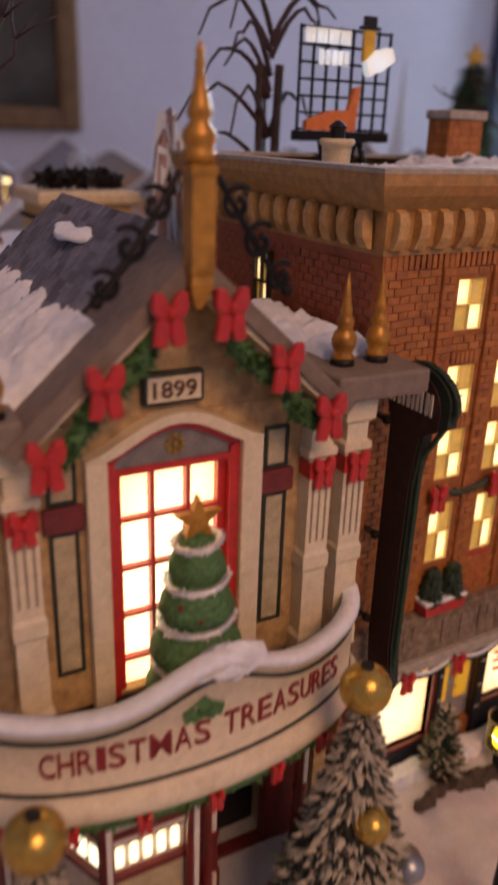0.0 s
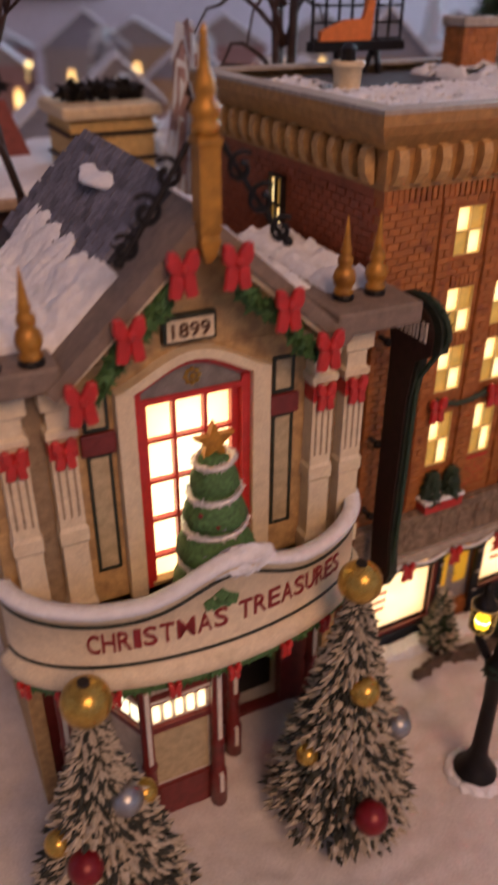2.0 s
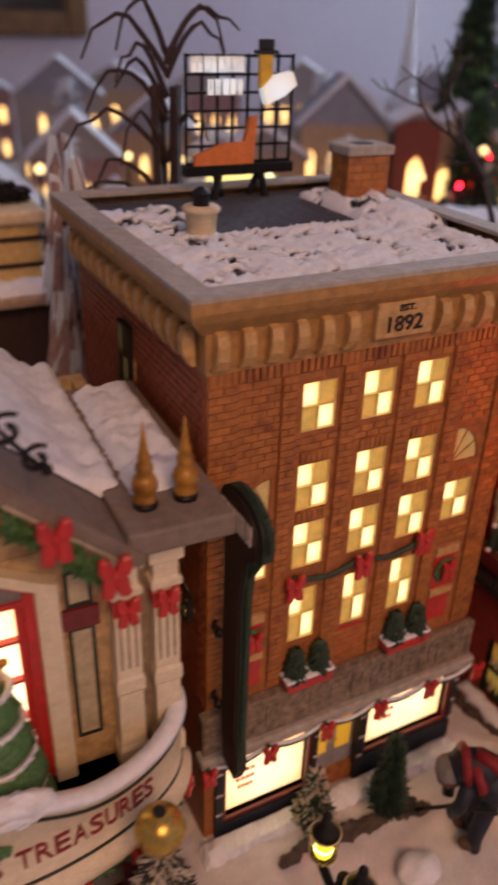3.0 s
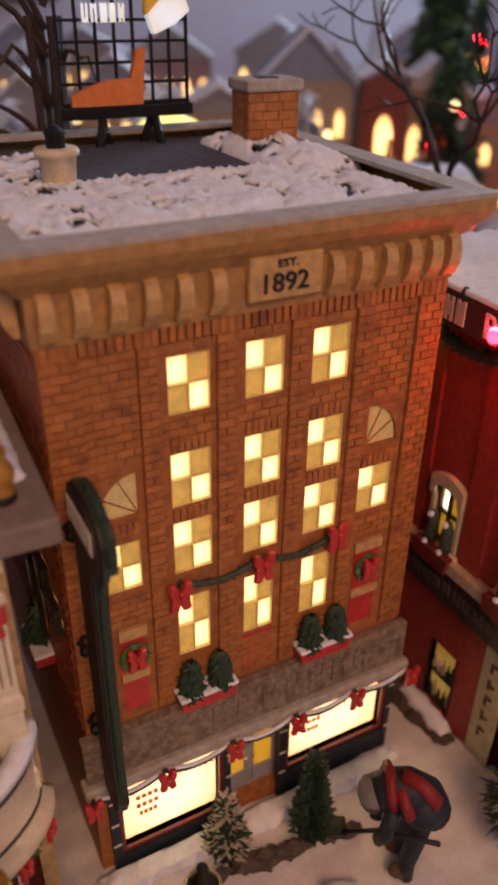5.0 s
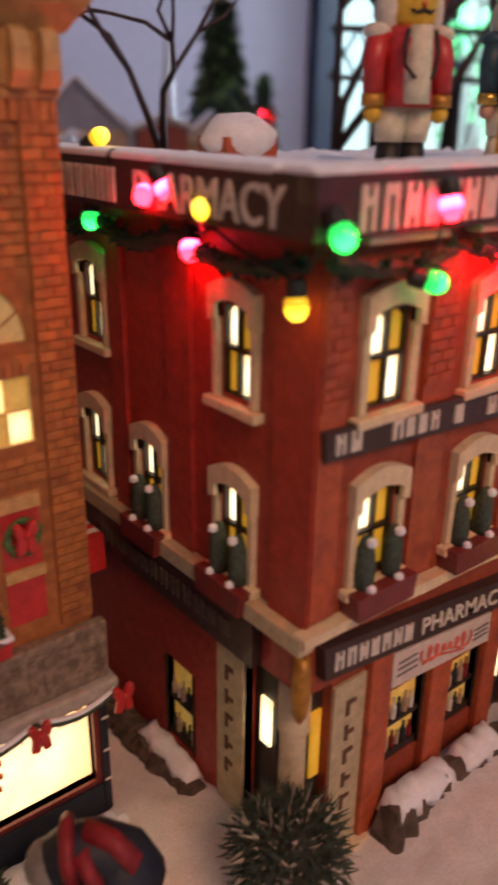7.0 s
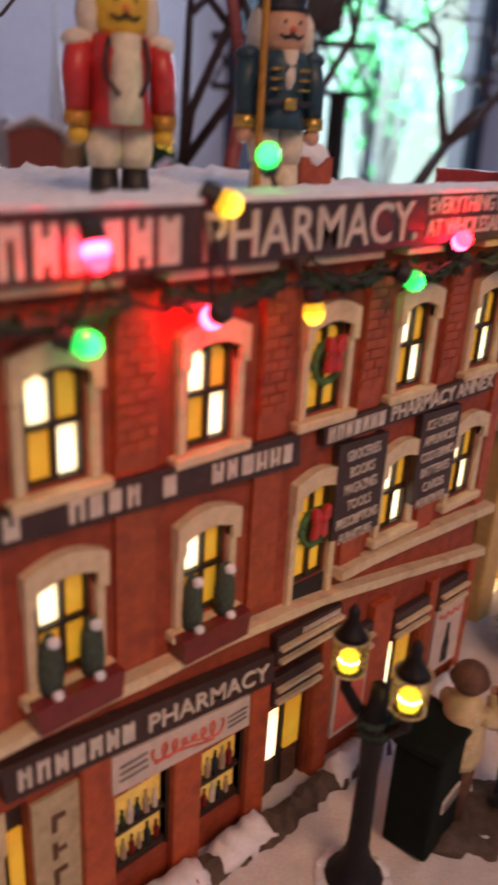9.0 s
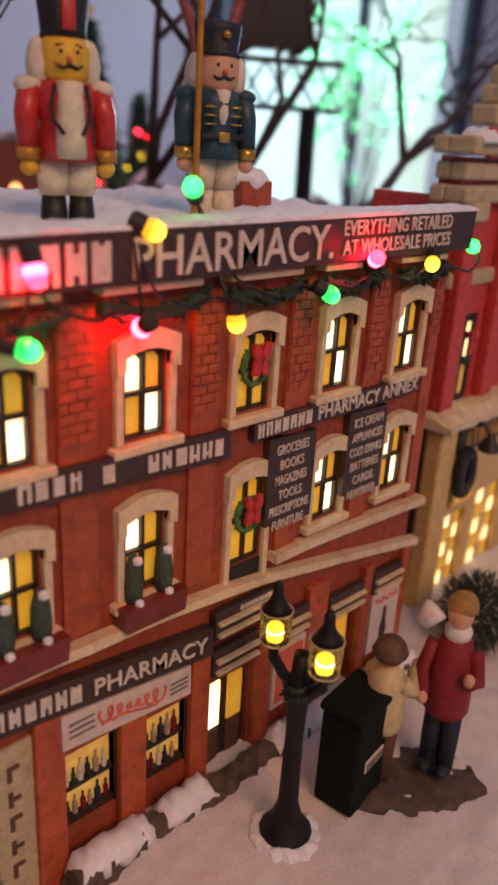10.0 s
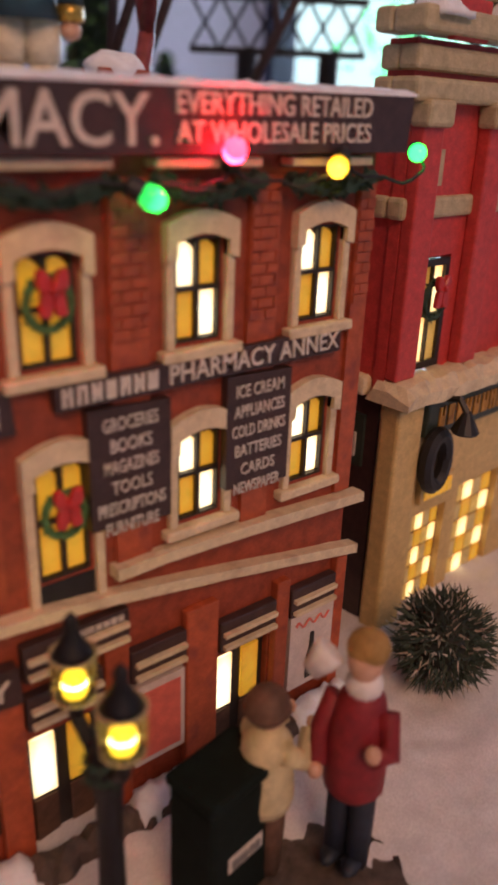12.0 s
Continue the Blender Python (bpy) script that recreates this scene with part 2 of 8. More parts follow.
def leaf_material():
    """Thin leaves that let the daylight behind them through."""
    nt = MAT["leaf"].node_tree
    b, out = nt.nodes["Principled BSDF"], nt.nodes["Material Output"]
    thin, mx = nt.nodes.new("ShaderNodeBsdfTranslucent"), nt.nodes.new("ShaderNodeMixShader")
    thin.inputs["Color"].default_value = (0.16, 0.55, 0.22, 1)
    mx.inputs["Fac"].default_value = 0.6
    nt.links.new(b.outputs["BSDF"], mx.inputs[1])
    nt.links.new(thin.outputs["BSDF"], mx.inputs[2])
    nt.links.new(mx.outputs["Shader"], out.inputs["Surface"])


glass_material()
leaf_material()


# ---- mesh helpers ----
def put(name, bm, mats, parent=None, label="", smooth=False):
    me = bpy.data.meshes.new(name)
    bmesh.ops.recalc_face_normals(bm, faces=bm.faces[:])
    bm.to_mesh(me)
    bm.free()
    for m in (mats if isinstance(mats, (list, tuple)) else [mats]):
        me.materials.append(MAT[m] if isinstance(m, str) else m)
    if smooth:
        for p in me.polygons:
            p.use_smooth = True
    ob = new(name, me)
    if parent:
        ob.parent = parent
    if label:
        ob["label"] = label
    return ob


def part(name, bm, material, parent, label="", smooth=False):
    return put(name, bm, material, parent, label, smooth)


def empty(name, m, label, category, group="", kind=""):
    ob = new(name)
    ob.empty_display_size = 0.01
    ob.matrix_world = m
    return tagged(ob, label, category, group, kind)


def box(bm, x0, x1, y0, y1, z0, z1, mi=0, bevel=0.0):
    vs = [bm.verts.new((x, y, z)) for z in (z0, z1) for y in (y0, y1) for x in (x0, x1)]
    fs = [bm.faces.new([vs[i] for i in f]) for f in ((0, 2, 3, 1), (4, 5, 7, 6), (0, 1, 5, 4), (2, 6, 7, 3), (0, 4, 6, 2), (1, 3, 7, 5))]
    for f in fs:
        f.material_index = mi
    if bevel:
        es = list({e for f in fs for e in f.edges})
        r = bmesh.ops.bevel(bm, geom=es, offset=bevel, segments=2, affect="EDGES", profile=0.5)
        for f in r["faces"]:
            f.material_index = mi
    return vs


def lathe(bm, prof, cx=0.0, cy=0.0, segs=16, mi=0, square=False):
    n = 4 if square else segs
    off = math.pi / 4 if square else 0.0
    rings = [[bm.verts.new((cx + r * math.cos(off + 2 * math.pi * k / n), cy + r * math.sin(off + 2 * math.pi * k / n), z)) for k in range(n)] for r, z in prof]
    for a, b in zip(rings, rings[1:]):
        for k in range(n):
            bm.faces.new((a[k], a[(k + 1) % n], b[(k + 1) % n], b[k])).material_index = mi
    bm.faces.new(rings[0][::-1]).material_index = mi
    bm.faces.new(rings[-1]).material_index = mi


def ball(bm, c, r, mi=0, sub=2, squash=(1, 1, 1)):
    res = bmesh.ops.create_icosphere(bm, subdivisions=sub, radius=1.0, matrix=Matrix.Translation(c) @ Matrix.Diagonal((r * squash[0], r * squash[1], r * squash[2], 1)))
    for v in res["verts"]:
        for f in v.link_faces:
            f.material_index = mi


def tube(bm, pts, r0, r1=None, segs=6, mi=0):
    r1 = r0 if r1 is None else r1
    pts = [Vector(p) for p in pts]
    rings = []
    a = None
    for i, p in enumerate(pts):
        d = (pts[min(i + 1, len(pts) - 1)] - pts[max(i - 1, 0)]).normalized()
        a = d.orthogonal() if a is None else a - d * a.dot(d)
        a = a.normalized() if a.length > 1e-6 else d.orthogonal().normalized()
        b = d.cross(a)
        r = r0 + (r1 - r0) * i / max(1, len(pts) - 1)
        rings.append([bm.verts.new(p + r * (a * math.cos(2 * math.pi * k / segs) + b * math.sin(2 * math.pi * k / segs))) for k in range(segs)])
    for a, b in zip(rings, rings[1:]):
        for k in range(segs):
            bm.faces.new((a[k], a[(k + 1) % segs], b[(k + 1) % segs], b[k])).material_index = mi
    bm.faces.new(rings[0][::-1]).material_index = mi
    bm.faces.new(rings[-1]).material_index = mi


def poly_prism(bm, pts, y0, y1, mi=0):
    """A flat outline in x, z drawn out from y0 to y1."""
    a = [bm.verts.new((x, y0, z)) for x, z in pts]
    b = [bm.verts.new((x, y1, z)) for x, z in pts]
    n = len(pts)
    for f in [bm.faces.new(a), bm.faces.new(b[::-1])] + [bm.faces.new((a[k], b[k], b[(k + 1) % n], a[(k + 1) % n])) for k in range(n)]:
        f.material_index = mi


def pierced(bm, u0, u1, z0, z1, holes, y0, y1, mi=0):
    """A wall of thickness y0..y1 with rectangular openings (u0, u1, z0, z1) cut through it."""
    us = sorted({u0, u1, *[h[0] for h in holes], *[h[1] for h in holes]})
    zs = sorted({z0, z1, *[h[2] for h in holes], *[h[3] for h in holes]})
    grid = {}
    start = []

    def vert(i, j):
        if (i, j) not in grid:
            grid[i, j] = bm.verts.new((us[i], y0, zs[j]))
        return grid[i, j]

    for i in range(len(us) - 1):
        for j in range(len(zs) - 1):
            cu, cz = (us[i] + us[i + 1]) / 2, (zs[j] + zs[j + 1]) / 2
            if not any(h[0] < cu < h[1] and h[2] < cz < h[3] for h in holes):
                start.append(bm.faces.new((vert(i, j), vert(i + 1, j), vert(i + 1, j + 1), vert(i, j + 1))))
    r = bmesh.ops.extrude_face_region(bm, geom=start)
    for v in [g for g in r["geom"] if isinstance(g, bmesh.types.BMVert)]:
        v.co.y = y1
    for f in bm.faces:
        f.material_index = mi


def lettering(text, u0, u1, z0, z1, y, depth=0.0006, bold=0.010):
    """The built-in font fitted into a box on a wall that faces -y; returns a bmesh."""
    c = bpy.data.curves.new("lettering", "FONT")
    c.body, c.extrude, c.resolution_u, c.offset = text, 0.02, 3, bold
    ob = bpy.data.objects.new("lettering", c)
    scene.collection.objects.link(ob)
    dg = bpy.context.evaluated_depsgraph_get()
    me = bpy.data.meshes.new_from_object(ob.evaluated_get(dg))
    bpy.data.objects.remove(ob)
    bm = bmesh.new()
    bm.from_mesh(me)
    bpy.data.meshes.remove(me)
    xs, ys = [v.co.x for v in bm.verts], [v.co.y for v in bm.verts]
    ax, bx, ay, by = min(xs), max(xs), min(ys), max(ys)
    for v in bm.verts:
        u = u0 + (v.co.x - ax) / (bx - ax) * (u1 - u0)
        z = z0 + (v.co.y - ay) / (by - ay) * (z1 - z0)
        v.co = (u, y - depth if v.co.z > 0 else y + 0.0002, z)
    return bm


def slant(bm, u0, dz):
    """Let a sign's geometry fall by dz per metre along u."""
    for v in bm.verts:
        v.co.z += (v.co.x - u0) * dz
    return bm


def bar_row(bm, u0, u1, z0, z1, y, n, seed=0, mi=0, gaps=(), depth=0.0006):
    """Plain bars in place of writing: n strokes, with gaps between words."""
    step = (u1 - u0) / n
    rnd = random.Random(seed)
    for k in range(n):
        if k in gaps:
            continue
        a = u0 + k * step
        w = step * rnd.uniform(0.62, 0.8)
        box(bm, a, a + w * 0.36, y - depth, y, z0, z1, mi)
        box(bm, a + w * 0.68, a + w, y - depth, y, z0, z1, mi)
        box(bm, a + w * 0.3, a + w * 0.72, y - depth * 0.9, y, z0 + (z1 - z0) * rnd.choice((0.0, 0.4, 0.75)), z0 + (z1 - z0) * rnd.choice((0.9, 1.0)) if rnd.random() < 0.12 else z0 + (z1 - z0) * rnd.choice((0.22, 0.55, 0.98)), mi)
    return bm


def lumpy(bm, amp, scale, seed=0.0):
    for v in bm.verts:
        n = noise.noise_vector(v.co * scale + Vector((seed, seed * 1.7, 3.1)))
        v.co += n * amp


def snow_patch(name, outline, z, thick, parent=None, label="", seed=1.0, step=0.004, height=None, edge=0.004, mats="snow_flock", gaps=-9.0):
    """A drift of flocked snow over a rectangle (u0, u1, v0, v1) with an uneven rim. height(u, v) is the support below."""
    u0, u1, v0, v1 = outline
    nu, nv = max(3, int((u1 - u0) / step)), max(3, int((v1 - v0) / step))
    bm = bmesh.new()
    rows = []
    for j in range(nv + 1):
        row = []
        for i in range(nu + 1):
            u, v = u0 + (u1 - u0) * i / nu, v0 + (v1 - v0) * j / nv
            d = min(u - u0, u1 - u, v - v0, v1 - v)
            rim = max(0.0, min(1.0, d / edge))
            n1 = noise.noise(Vector((u * 90, v * 90, seed)))
            n2 = noise.noise(Vector((u * 420, v * 420, seed + 5)))
            n3 = noise.noise(Vector((u * 900, v * 900, seed + 9)))
            h = thick * rim ** 0.5 * (0.8 + 0.55 * n1 + (0.5 * n2 + 0.42 * n3) * (1.0 if thick < 0.006 else 0.45)) - (0.0008 if d <= 0 else 0.0)
            base = height(u, v) if height else z
            if d <= 1e-9:
                u += n2 * 0.0012
                v += n1 * 0.0012
            row.append(bm.verts.new((u, v, base + h)))
        rows.append(row)
    for a, b in zip(rows, rows[1:]):
        for i in range(nu):
            c = (a[i].co + b[i + 1].co) / 2
            if noise.noise(Vector((c.x * 70, c.y * 70, seed + 2))) + 0.7 * noise.noise(Vector((c.x * 300, c.y * 300, seed))) > gaps:
                bm.faces.new((a[i], a[i + 1], b[i + 1], b[i]))
    bmesh.ops.delete(bm, geom=[v for v in bm.verts if not v.link_faces], context="VERTS")
    r = bmesh.ops.extrude_face_region(bm, geom=bm.faces[:])
    for v in [g for g in r["geom"] if isinstance(g, bmesh.types.BMVert)]:
        v.co.z -= 0.002
    return put(name, bm, mats, parent, label, smooth=True)


def rough_bar(bm, x0, x1, y0, y1, z0, z1, step=0.004, amp=0.001, seed=0, mi=0):
    """A long bar of broken stone or drifted snow: many short sections, each a little off."""
    rnd = random.Random(seed)
    n = max(3, int((x1 - x0) / step))
    rings = []
    for k in range(n + 1):
        x = x0 + (x1 - x0) * k / n
        end = 0.55 if k in (0, n) else 1.0
        ym, h = (y0 + y1) / 2, z1 - z0
        j = lambda: rnd.uniform(-amp, amp)
        ring = [(y0 + j(), z0), (y0 + j(), z0 + h * 0.6 * end + j()), (y0 + (y1 - y0) * 0.22 + j(), z0 + h * end + j()), (ym + j(), z0 + h * 1.08 * end + j()), (y1 - (y1 - y0) * 0.15, z0 + h * end + j()), (y1, z0)]
        rings.append([bm.verts.new((x, y, z)) for y, z in ring])
    for a, b in zip(rings, rings[1:]):
        for k in range(6):
            bm.faces.new((a[k], a[(k + 1) % 6], b[(k + 1) % 6], b[k])).material_index = mi
    bm.faces.new(rings[0][::-1])
    bm.faces.new(rings[-1])
    return bm


def bow_mesh(c, s, tails=True, y=0.0025):
    """A tied ribbon bow facing -y."""
    bm = bmesh.new()
    x, yy, z = c
    for sx in (-1, 1):
        poly_prism(bm, [(x, z + 0.12 * s), (x + sx * 0.22 * s, z + 0.44 * s), (x + sx * 0.50 * s, z + 0.46 * s), (x + sx * 0.54 * s, z + 0.1 * s), (x + sx * 0.42 * s, z - 0.1 * s), (x, z - 0.14 * s)][::sx], yy - y, yy)
        if tails:
            poly_prism(bm, [(x, z + 0.02 * s), (x + sx * 0.40 * s, z - 0.14 * s), (x + sx * 0.50 * s, z - 0.74 * s), (x + sx * 0.30 * s, z - 0.68 * s), (x + sx * 0.12 * s, z - 0.78 * s), (x, z - 0.5 * s)][::sx], yy - y * 0.8, yy)
    bmesh.ops.bevel(bm, geom=bm.edges[:], offset=0.05 * s, segments=1, affect="EDGES")
    ball(bm, (x, yy - y, z), 0.16 * s, sub=1)
    for v in bm.verts:
        v.co.x = x + (v.co.x - x) * 0.80
    return bm


def garland_mesh(pts, r, seed=0, n_per=9, mats=1):
    """A rope of small leaf tufts along a line of points."""
    bm = bmesh.new()
    rnd = random.Random(seed)
    tube(bm, pts, r * 0.55, segs=6)
    pts = [Vector(p) for p in pts]
    for a, b in zip(pts, pts[1:]):
        for _ in range(n_per):
            p = a.lerp(b, rnd.random())
            d = Vector((rnd.gauss(0, 1), rnd.gauss(0, 1), rnd.gauss(0, 1))).normalized()
            q = p + d * r * rnd.uniform(0.7, 1.25)
            s = d.orthogonal().normalized() * r * 0.45
            t = d.cross(s)
            try:
                f1 = bm.faces.new((bm.verts.new(p + s), bm.verts.new(q), bm.verts.new(p - s)))
                f2 = bm.faces.new((bm.verts.new(p + t), bm.verts.new(q), bm.verts.new(p - t)))
                mi = rnd.randrange(mats)
                f1.material_index = f2.material_index = mi
            except ValueError:
                pass
    return bm


def cone_tree_mesh(h, r, n, seed, leaf=0.004, dark=0, light=1, share=0.65, z0=0.0, jag=0.15, droop=0.35, wide=0.34):
    """A conical tree of many small tufts, dark inside and pale at the tips."""
    rnd = random.Random(seed)
    verts, faces, mi = [], [], []
    for k in range(n):
        f = rnd.random() ** 0.75
        z = z0 + h * (1 - f)
        a = rnd.uniform(0, 2 * math.pi)
        rad = r * f * rnd.uniform(0.45, 1.0 + jag) + 0.001
        d = Vector((math.cos(a), math.sin(a), -droop + rnd.uniform(-0.35, 0.35))).normalized()
        p = Vector((math.cos(a) * rad * 0.8, math.sin(a) * rad * 0.8, z))
        ln = leaf * rnd.uniform(0.7, 1.5)
        s = Vector((-math.sin(a), math.cos(a), rnd.uniform(-0.3, 0.3))) * ln * wide
        up = d.cross(s).normalized() * ln * 0.28
        i = len(verts)
        verts += [p - s, p + s, p + up, p + d * ln]
        faces += [(i, i + 1, i + 3), (i + 1, i + 2, i + 3), (i + 2, i, i + 3)]
        m = light if (rad > r * f * 0.66 and rnd.random() < share) else dark
        mi += [m] * 3
    me = bpy.data.meshes.new("crown")
    me.from_pydata([tuple(v) for v in verts], [], faces)
    for p, m in zip(me.polygons, mi):
        p.material_index = m
    return me


# ---- the room and the snow-covered table ----
def room():
    X0, X1, Y0, Y1, Z0, Z1 = -2.4, 5.4, -2.2, 2.75, -0.85, 2.1
    T = 0.12
    bm = bmesh.new()
    box(bm, X0, X1, Y0, Y1, Z0 - T, Z0)
    tagged(put("floor", bm, "room_floor"), "dark wooden room floor below the display table", "floor", kind="structure")
    bm = bmesh.new()
    box(bm, X0, X1, Y0, Y1, Z1, Z1 + T)
    tagged(put("ceiling", bm, "room_wall"), "plain pale lilac painted ceiling", "ceiling", kind="structure")
    bm = bmesh.new()
    pierced(bm, X0, X1, Z0, Z1, [(2.84, 4.6, -0.28, 1.6)], Y1, Y1 + T)
    tagged(put("wall_north", bm, "room_wall"), "pale lilac painted wall with a window", "wall", kind="structure")
    for nm, b in (("wall_south", (X0, X1, Y0 - T, Y0)), ("wall_west", (X0 - T, X0, Y0, Y1)), ("wall_east", (X1, X1 + T, Y0, Y1))):
        bm = bmesh.new()
        box(bm, *b, Z0, Z1)
        tagged(put(nm, bm, "room_wall"), "plain pale lilac painted wall", "wall", kind="structure")
    # window with its dark frame and the bright garden behind it
    bm = bmesh.new()
    for a in ((2.72, 2.86, -0.36, 1.70), (4.58, 4.70, -0.36, 1.70)):
        box(bm, a[0], a[1], Y1 - 0.06, Y1 - 0.001, a[2], a[3], bevel=0.01)
    box(bm, 2.86, 4.58, Y1 - 0.06, Y1 - 0.001, 1.58, 1.70, bevel=0.01)
    box(bm, 2.86, 4.58, Y1 - 0.08, Y1 - 0.001, -0.36, -0.26, bevel=0.01)
    box(bm, 3.70, 3.74, Y1 - 0.02, Y1 + 0.03, -0.26, 1.58, bevel=0.006)
    tagged(put("window_1", bm, "window_wood"), "dark blue wooden window frame with bright daylight behind", "window", kind="structure")
    bm = bmesh.new()
    box(bm, 1.6, 6.2, Y1 + 0.9, Y1 + 0.92, -0.5, 2.2)
    tagged(put("backdrop", bm, "daylight"), "bright hazy garden daylight beyond the window", "backdrop", kind="structure")
    # the indoor plant in front of the window
    plant = empty("potted_plant", pose(3.35, 2.40, 0.0), "leafy green houseplant against the bright window", "plant")
    rnd = random.Random(5)
    me_v, me_f = [], []
    stems = bmesh.new()
    for s in range(16):
        a = rnd.uniform(0, 6.28)
        top = Vector((rnd.uniform(-0.55, 0.75), rnd.uniform(-0.15, 0.1), rnd.uniform(0.45, 1.25)))
        tube(stems, [(0.02 * math.cos(a), 0.02 * math.sin(a), -0.2), tuple(top * 0.5 + Vector((0, 0, 0.1))), tuple(top)], 0.006, 0.002, 5)
        for _ in range(11):
            c = top * rnd.uniform(0.45, 1.0) + Vector((rnd.gauss(0, 0.05), rnd.gauss(0, 0.03), rnd.gauss(0, 0.05)))
            ax = Vector((rnd.gauss(0, 1), rnd.gauss(0, 0.4), rnd.gauss(-0.5, 0.7))).normalized()
            w = ax.cross(Vector((0, 1, 0.2))).normalized()
            ln = rnd.uniform(0.05, 0.1)
            i = len(me_v)
            me_v += [c, c + ax * ln * 0.4 + w * ln * 0.33, c + ax * ln, c + ax * ln * 0.4 - w * ln * 0.33]
            me_f += [(i, i + 1, i + 2), (i, i + 2, i + 3)]
    put("stem", stems, "branch", plant)
    me = bpy.data.meshes.new("leaves")
    me.from_pydata([tuple(v) for v in me_v], [], me_f)
    me.materials.append(MAT["leaf"])
    new("leaves", me).parent = plant
    bm = bmesh.new()
    lathe(bm, [(0.1, -0.84), (0.13, -0.25), (0.14, -0.2), (0.12, -0.2)], segs=20)
    put("pot", bm, "wood_brown", plant)
    # framed picture on the wall
    pic = empty("framed_picture", pose(0.3, Y1 - 0.002, 0.62), "dark landscape painting in a gilded wooden frame", "picture")
    bm = bmesh.new()
    for b in ((-0.75, -0.68, -0.36, 0.5), (0.54, 0.61, -0.36, 0.5), (-0.68, 0.54, -0.36, -0.29), (-0.68, 0.54, 0.43, 0.5)):
        box(bm, b[0], b[1], -0.04, 0, b[2], b[3], bevel=0.012)
    put("frame", bm, "picture_frame", pic)
    bm = bmesh.new()
    box(bm, -0.68, 0.54, -0.015, -0.002, -0.29, 0.43)
    put("canvas", bm, "picture_canvas", pic)
    # table under the village
    table = empty("display_table", pose(0.9, 0.75, -0.85), "long display table hidden under a snow blanket", "table")
    bm = bmesh.new()
    box(bm, -1.9, 1.4, -0.9, 1.75, 0.79, 0.826, bevel=0.004)
    put("tabletop", bm, "wood_brown", table)
    for x in (-1.8, 1.3):
        for y in (-0.8, 1.65):
            bm = bmesh.new()
            lathe(bm, [(0.03, 0), (0.045, 0.4), (0.045, 0.79)], x, y, 12)
            put("leg", bm, "wood_brown", table)
    # snow blanket
    bm = bmesh.new()
    xs = list(np.linspace(-0.99, -0.1, 14)) + list(np.linspace(-0.08, 0.75, 260)) + list(np.linspace(0.8, 2.29, 24))
    ys = list(np.linspace(-0.14, 0.05, 8)) + list(np.linspace(0.06, 0.34, 100)) + list(np.linspace(0.37, 2.49, 40))
    rows = []
    for y in ys:
        row = []
        for x in xs:
            n = noise.noise(Vector((x * 25, y * 25, 0))) * 0.0024 + noise.noise(Vector((x * 110, y * 110, 4))) * 0.0014 + noise.noise(Vector((x * 330, y * 330, 8))) * 0.0006
            h = 0.008 * math.exp(-((x - 0.38) ** 2 + (y - 0.22) ** 2) / 0.0016)
            f = max(0.0, min(1.0, (x - 0.385) / 0.075))
            bank = (GP - G0) * f * f * (3 - 2 * f)
            row.append(bm.verts.new((x, y, G0 + n + h * (1 - f) + bank)))
        rows.append(row)
    for a, b in zip(rows, rows[1:]):
        for i in range(len(xs) - 1):
            bm.faces.new((a[i], a[i + 1], b[i + 1], b[i]))
    border = [e for e in bm.edges if e.is_boundary]
    r = bmesh.ops.extrude_edge_only(bm, edges=border)
    for v in [g for g in r["geom"] if isinstance(g, bmesh.types.BMVert)]:
        v.co.z = -0.0235
    tagged(put("ground", bm, "snow", smooth=True), "soft white snow blanket spread over the table", "snow", kind="structure")


room()


# ---- windows shared by the buildings ----
def pane_poly(bm, u0, u1, z0, z1, y, arch=0.0):
    pts = [(u0, z0), (u1, z0), (u1, z1 - arch)]
    if arch:
        pts += [(u1 - (u1 - u0) * k / 8, z1 - arch + arch * math.sin(math.pi * k / 8)) for k in range(1, 8)]
    pts.append((u0, z1 - arch))
    poly_prism(bm, pts, y, y + 0.0008)


def turned(bm, m):
    bmesh.ops.transform(bm, matrix=m, verts=bm.verts[:])
    return bm


ID = Matrix.Identity(4)


def four_pane(parent, u0, u1, z0, z1, depth, pattern, m=ID, arch=0.0, split=0.5, bar=0.0009, sash="sash", rim=0.0011, name="window", label=""):
    """A sash window of two by two panes, set back by depth in an opening. pattern: materials of top left, top right, bottom left, bottom right."""
    bm = bmesh.new()
    um, zm = (u0 + u1) / 2, z0 + (z1 - z0) * split
    y0, y1 = depth - 0.001, depth + 0.0012
    e, h = rim * 0.3, bar / 2
    pierced(bm, u0 - rim, u1 + rim, z0 - rim, z1 + rim, [(a, b, c, d) for a, b in ((u0 + e, um - h), (um + h, u1 - e)) for c, d in ((z0 + e, zm - h), (zm + h, z1 - e))], y0 - 0.0004, y1)
    w = part(name, turned(bm, m), sash, parent, label)
    for k, (a, b, c, d) in enumerate(((u0, um, zm, z1), (um, u1, zm, z1), (u0, um, z0, zm), (um, u1, z0, zm))):
        bm = bmesh.new()
        pane_poly(bm, a + bar * 0.6, b - bar * 0.6, c + bar * 0.6, d - bar * 0.6, depth + 0.0002, arch if k < 2 else 0.0)
        part("pane", turned(bm, m), pattern[k], w)
    return w


def wreath_mesh(c, r, seed=0):
    pts = [(c[0] + r * math.cos(a), c[1], c[2] + r * 1.1 * math.sin(a)) for a in np.linspace(0, 2 * math.pi, 15)]
    return garland_mesh(pts, r * 0.36, seed, 7)


def little_cone(h, r, seed):
    me = cone_tree_mesh(h, r, 420, seed, leaf=0.0026, share=0.04, jag=0.0, wide=0.5)
    return me


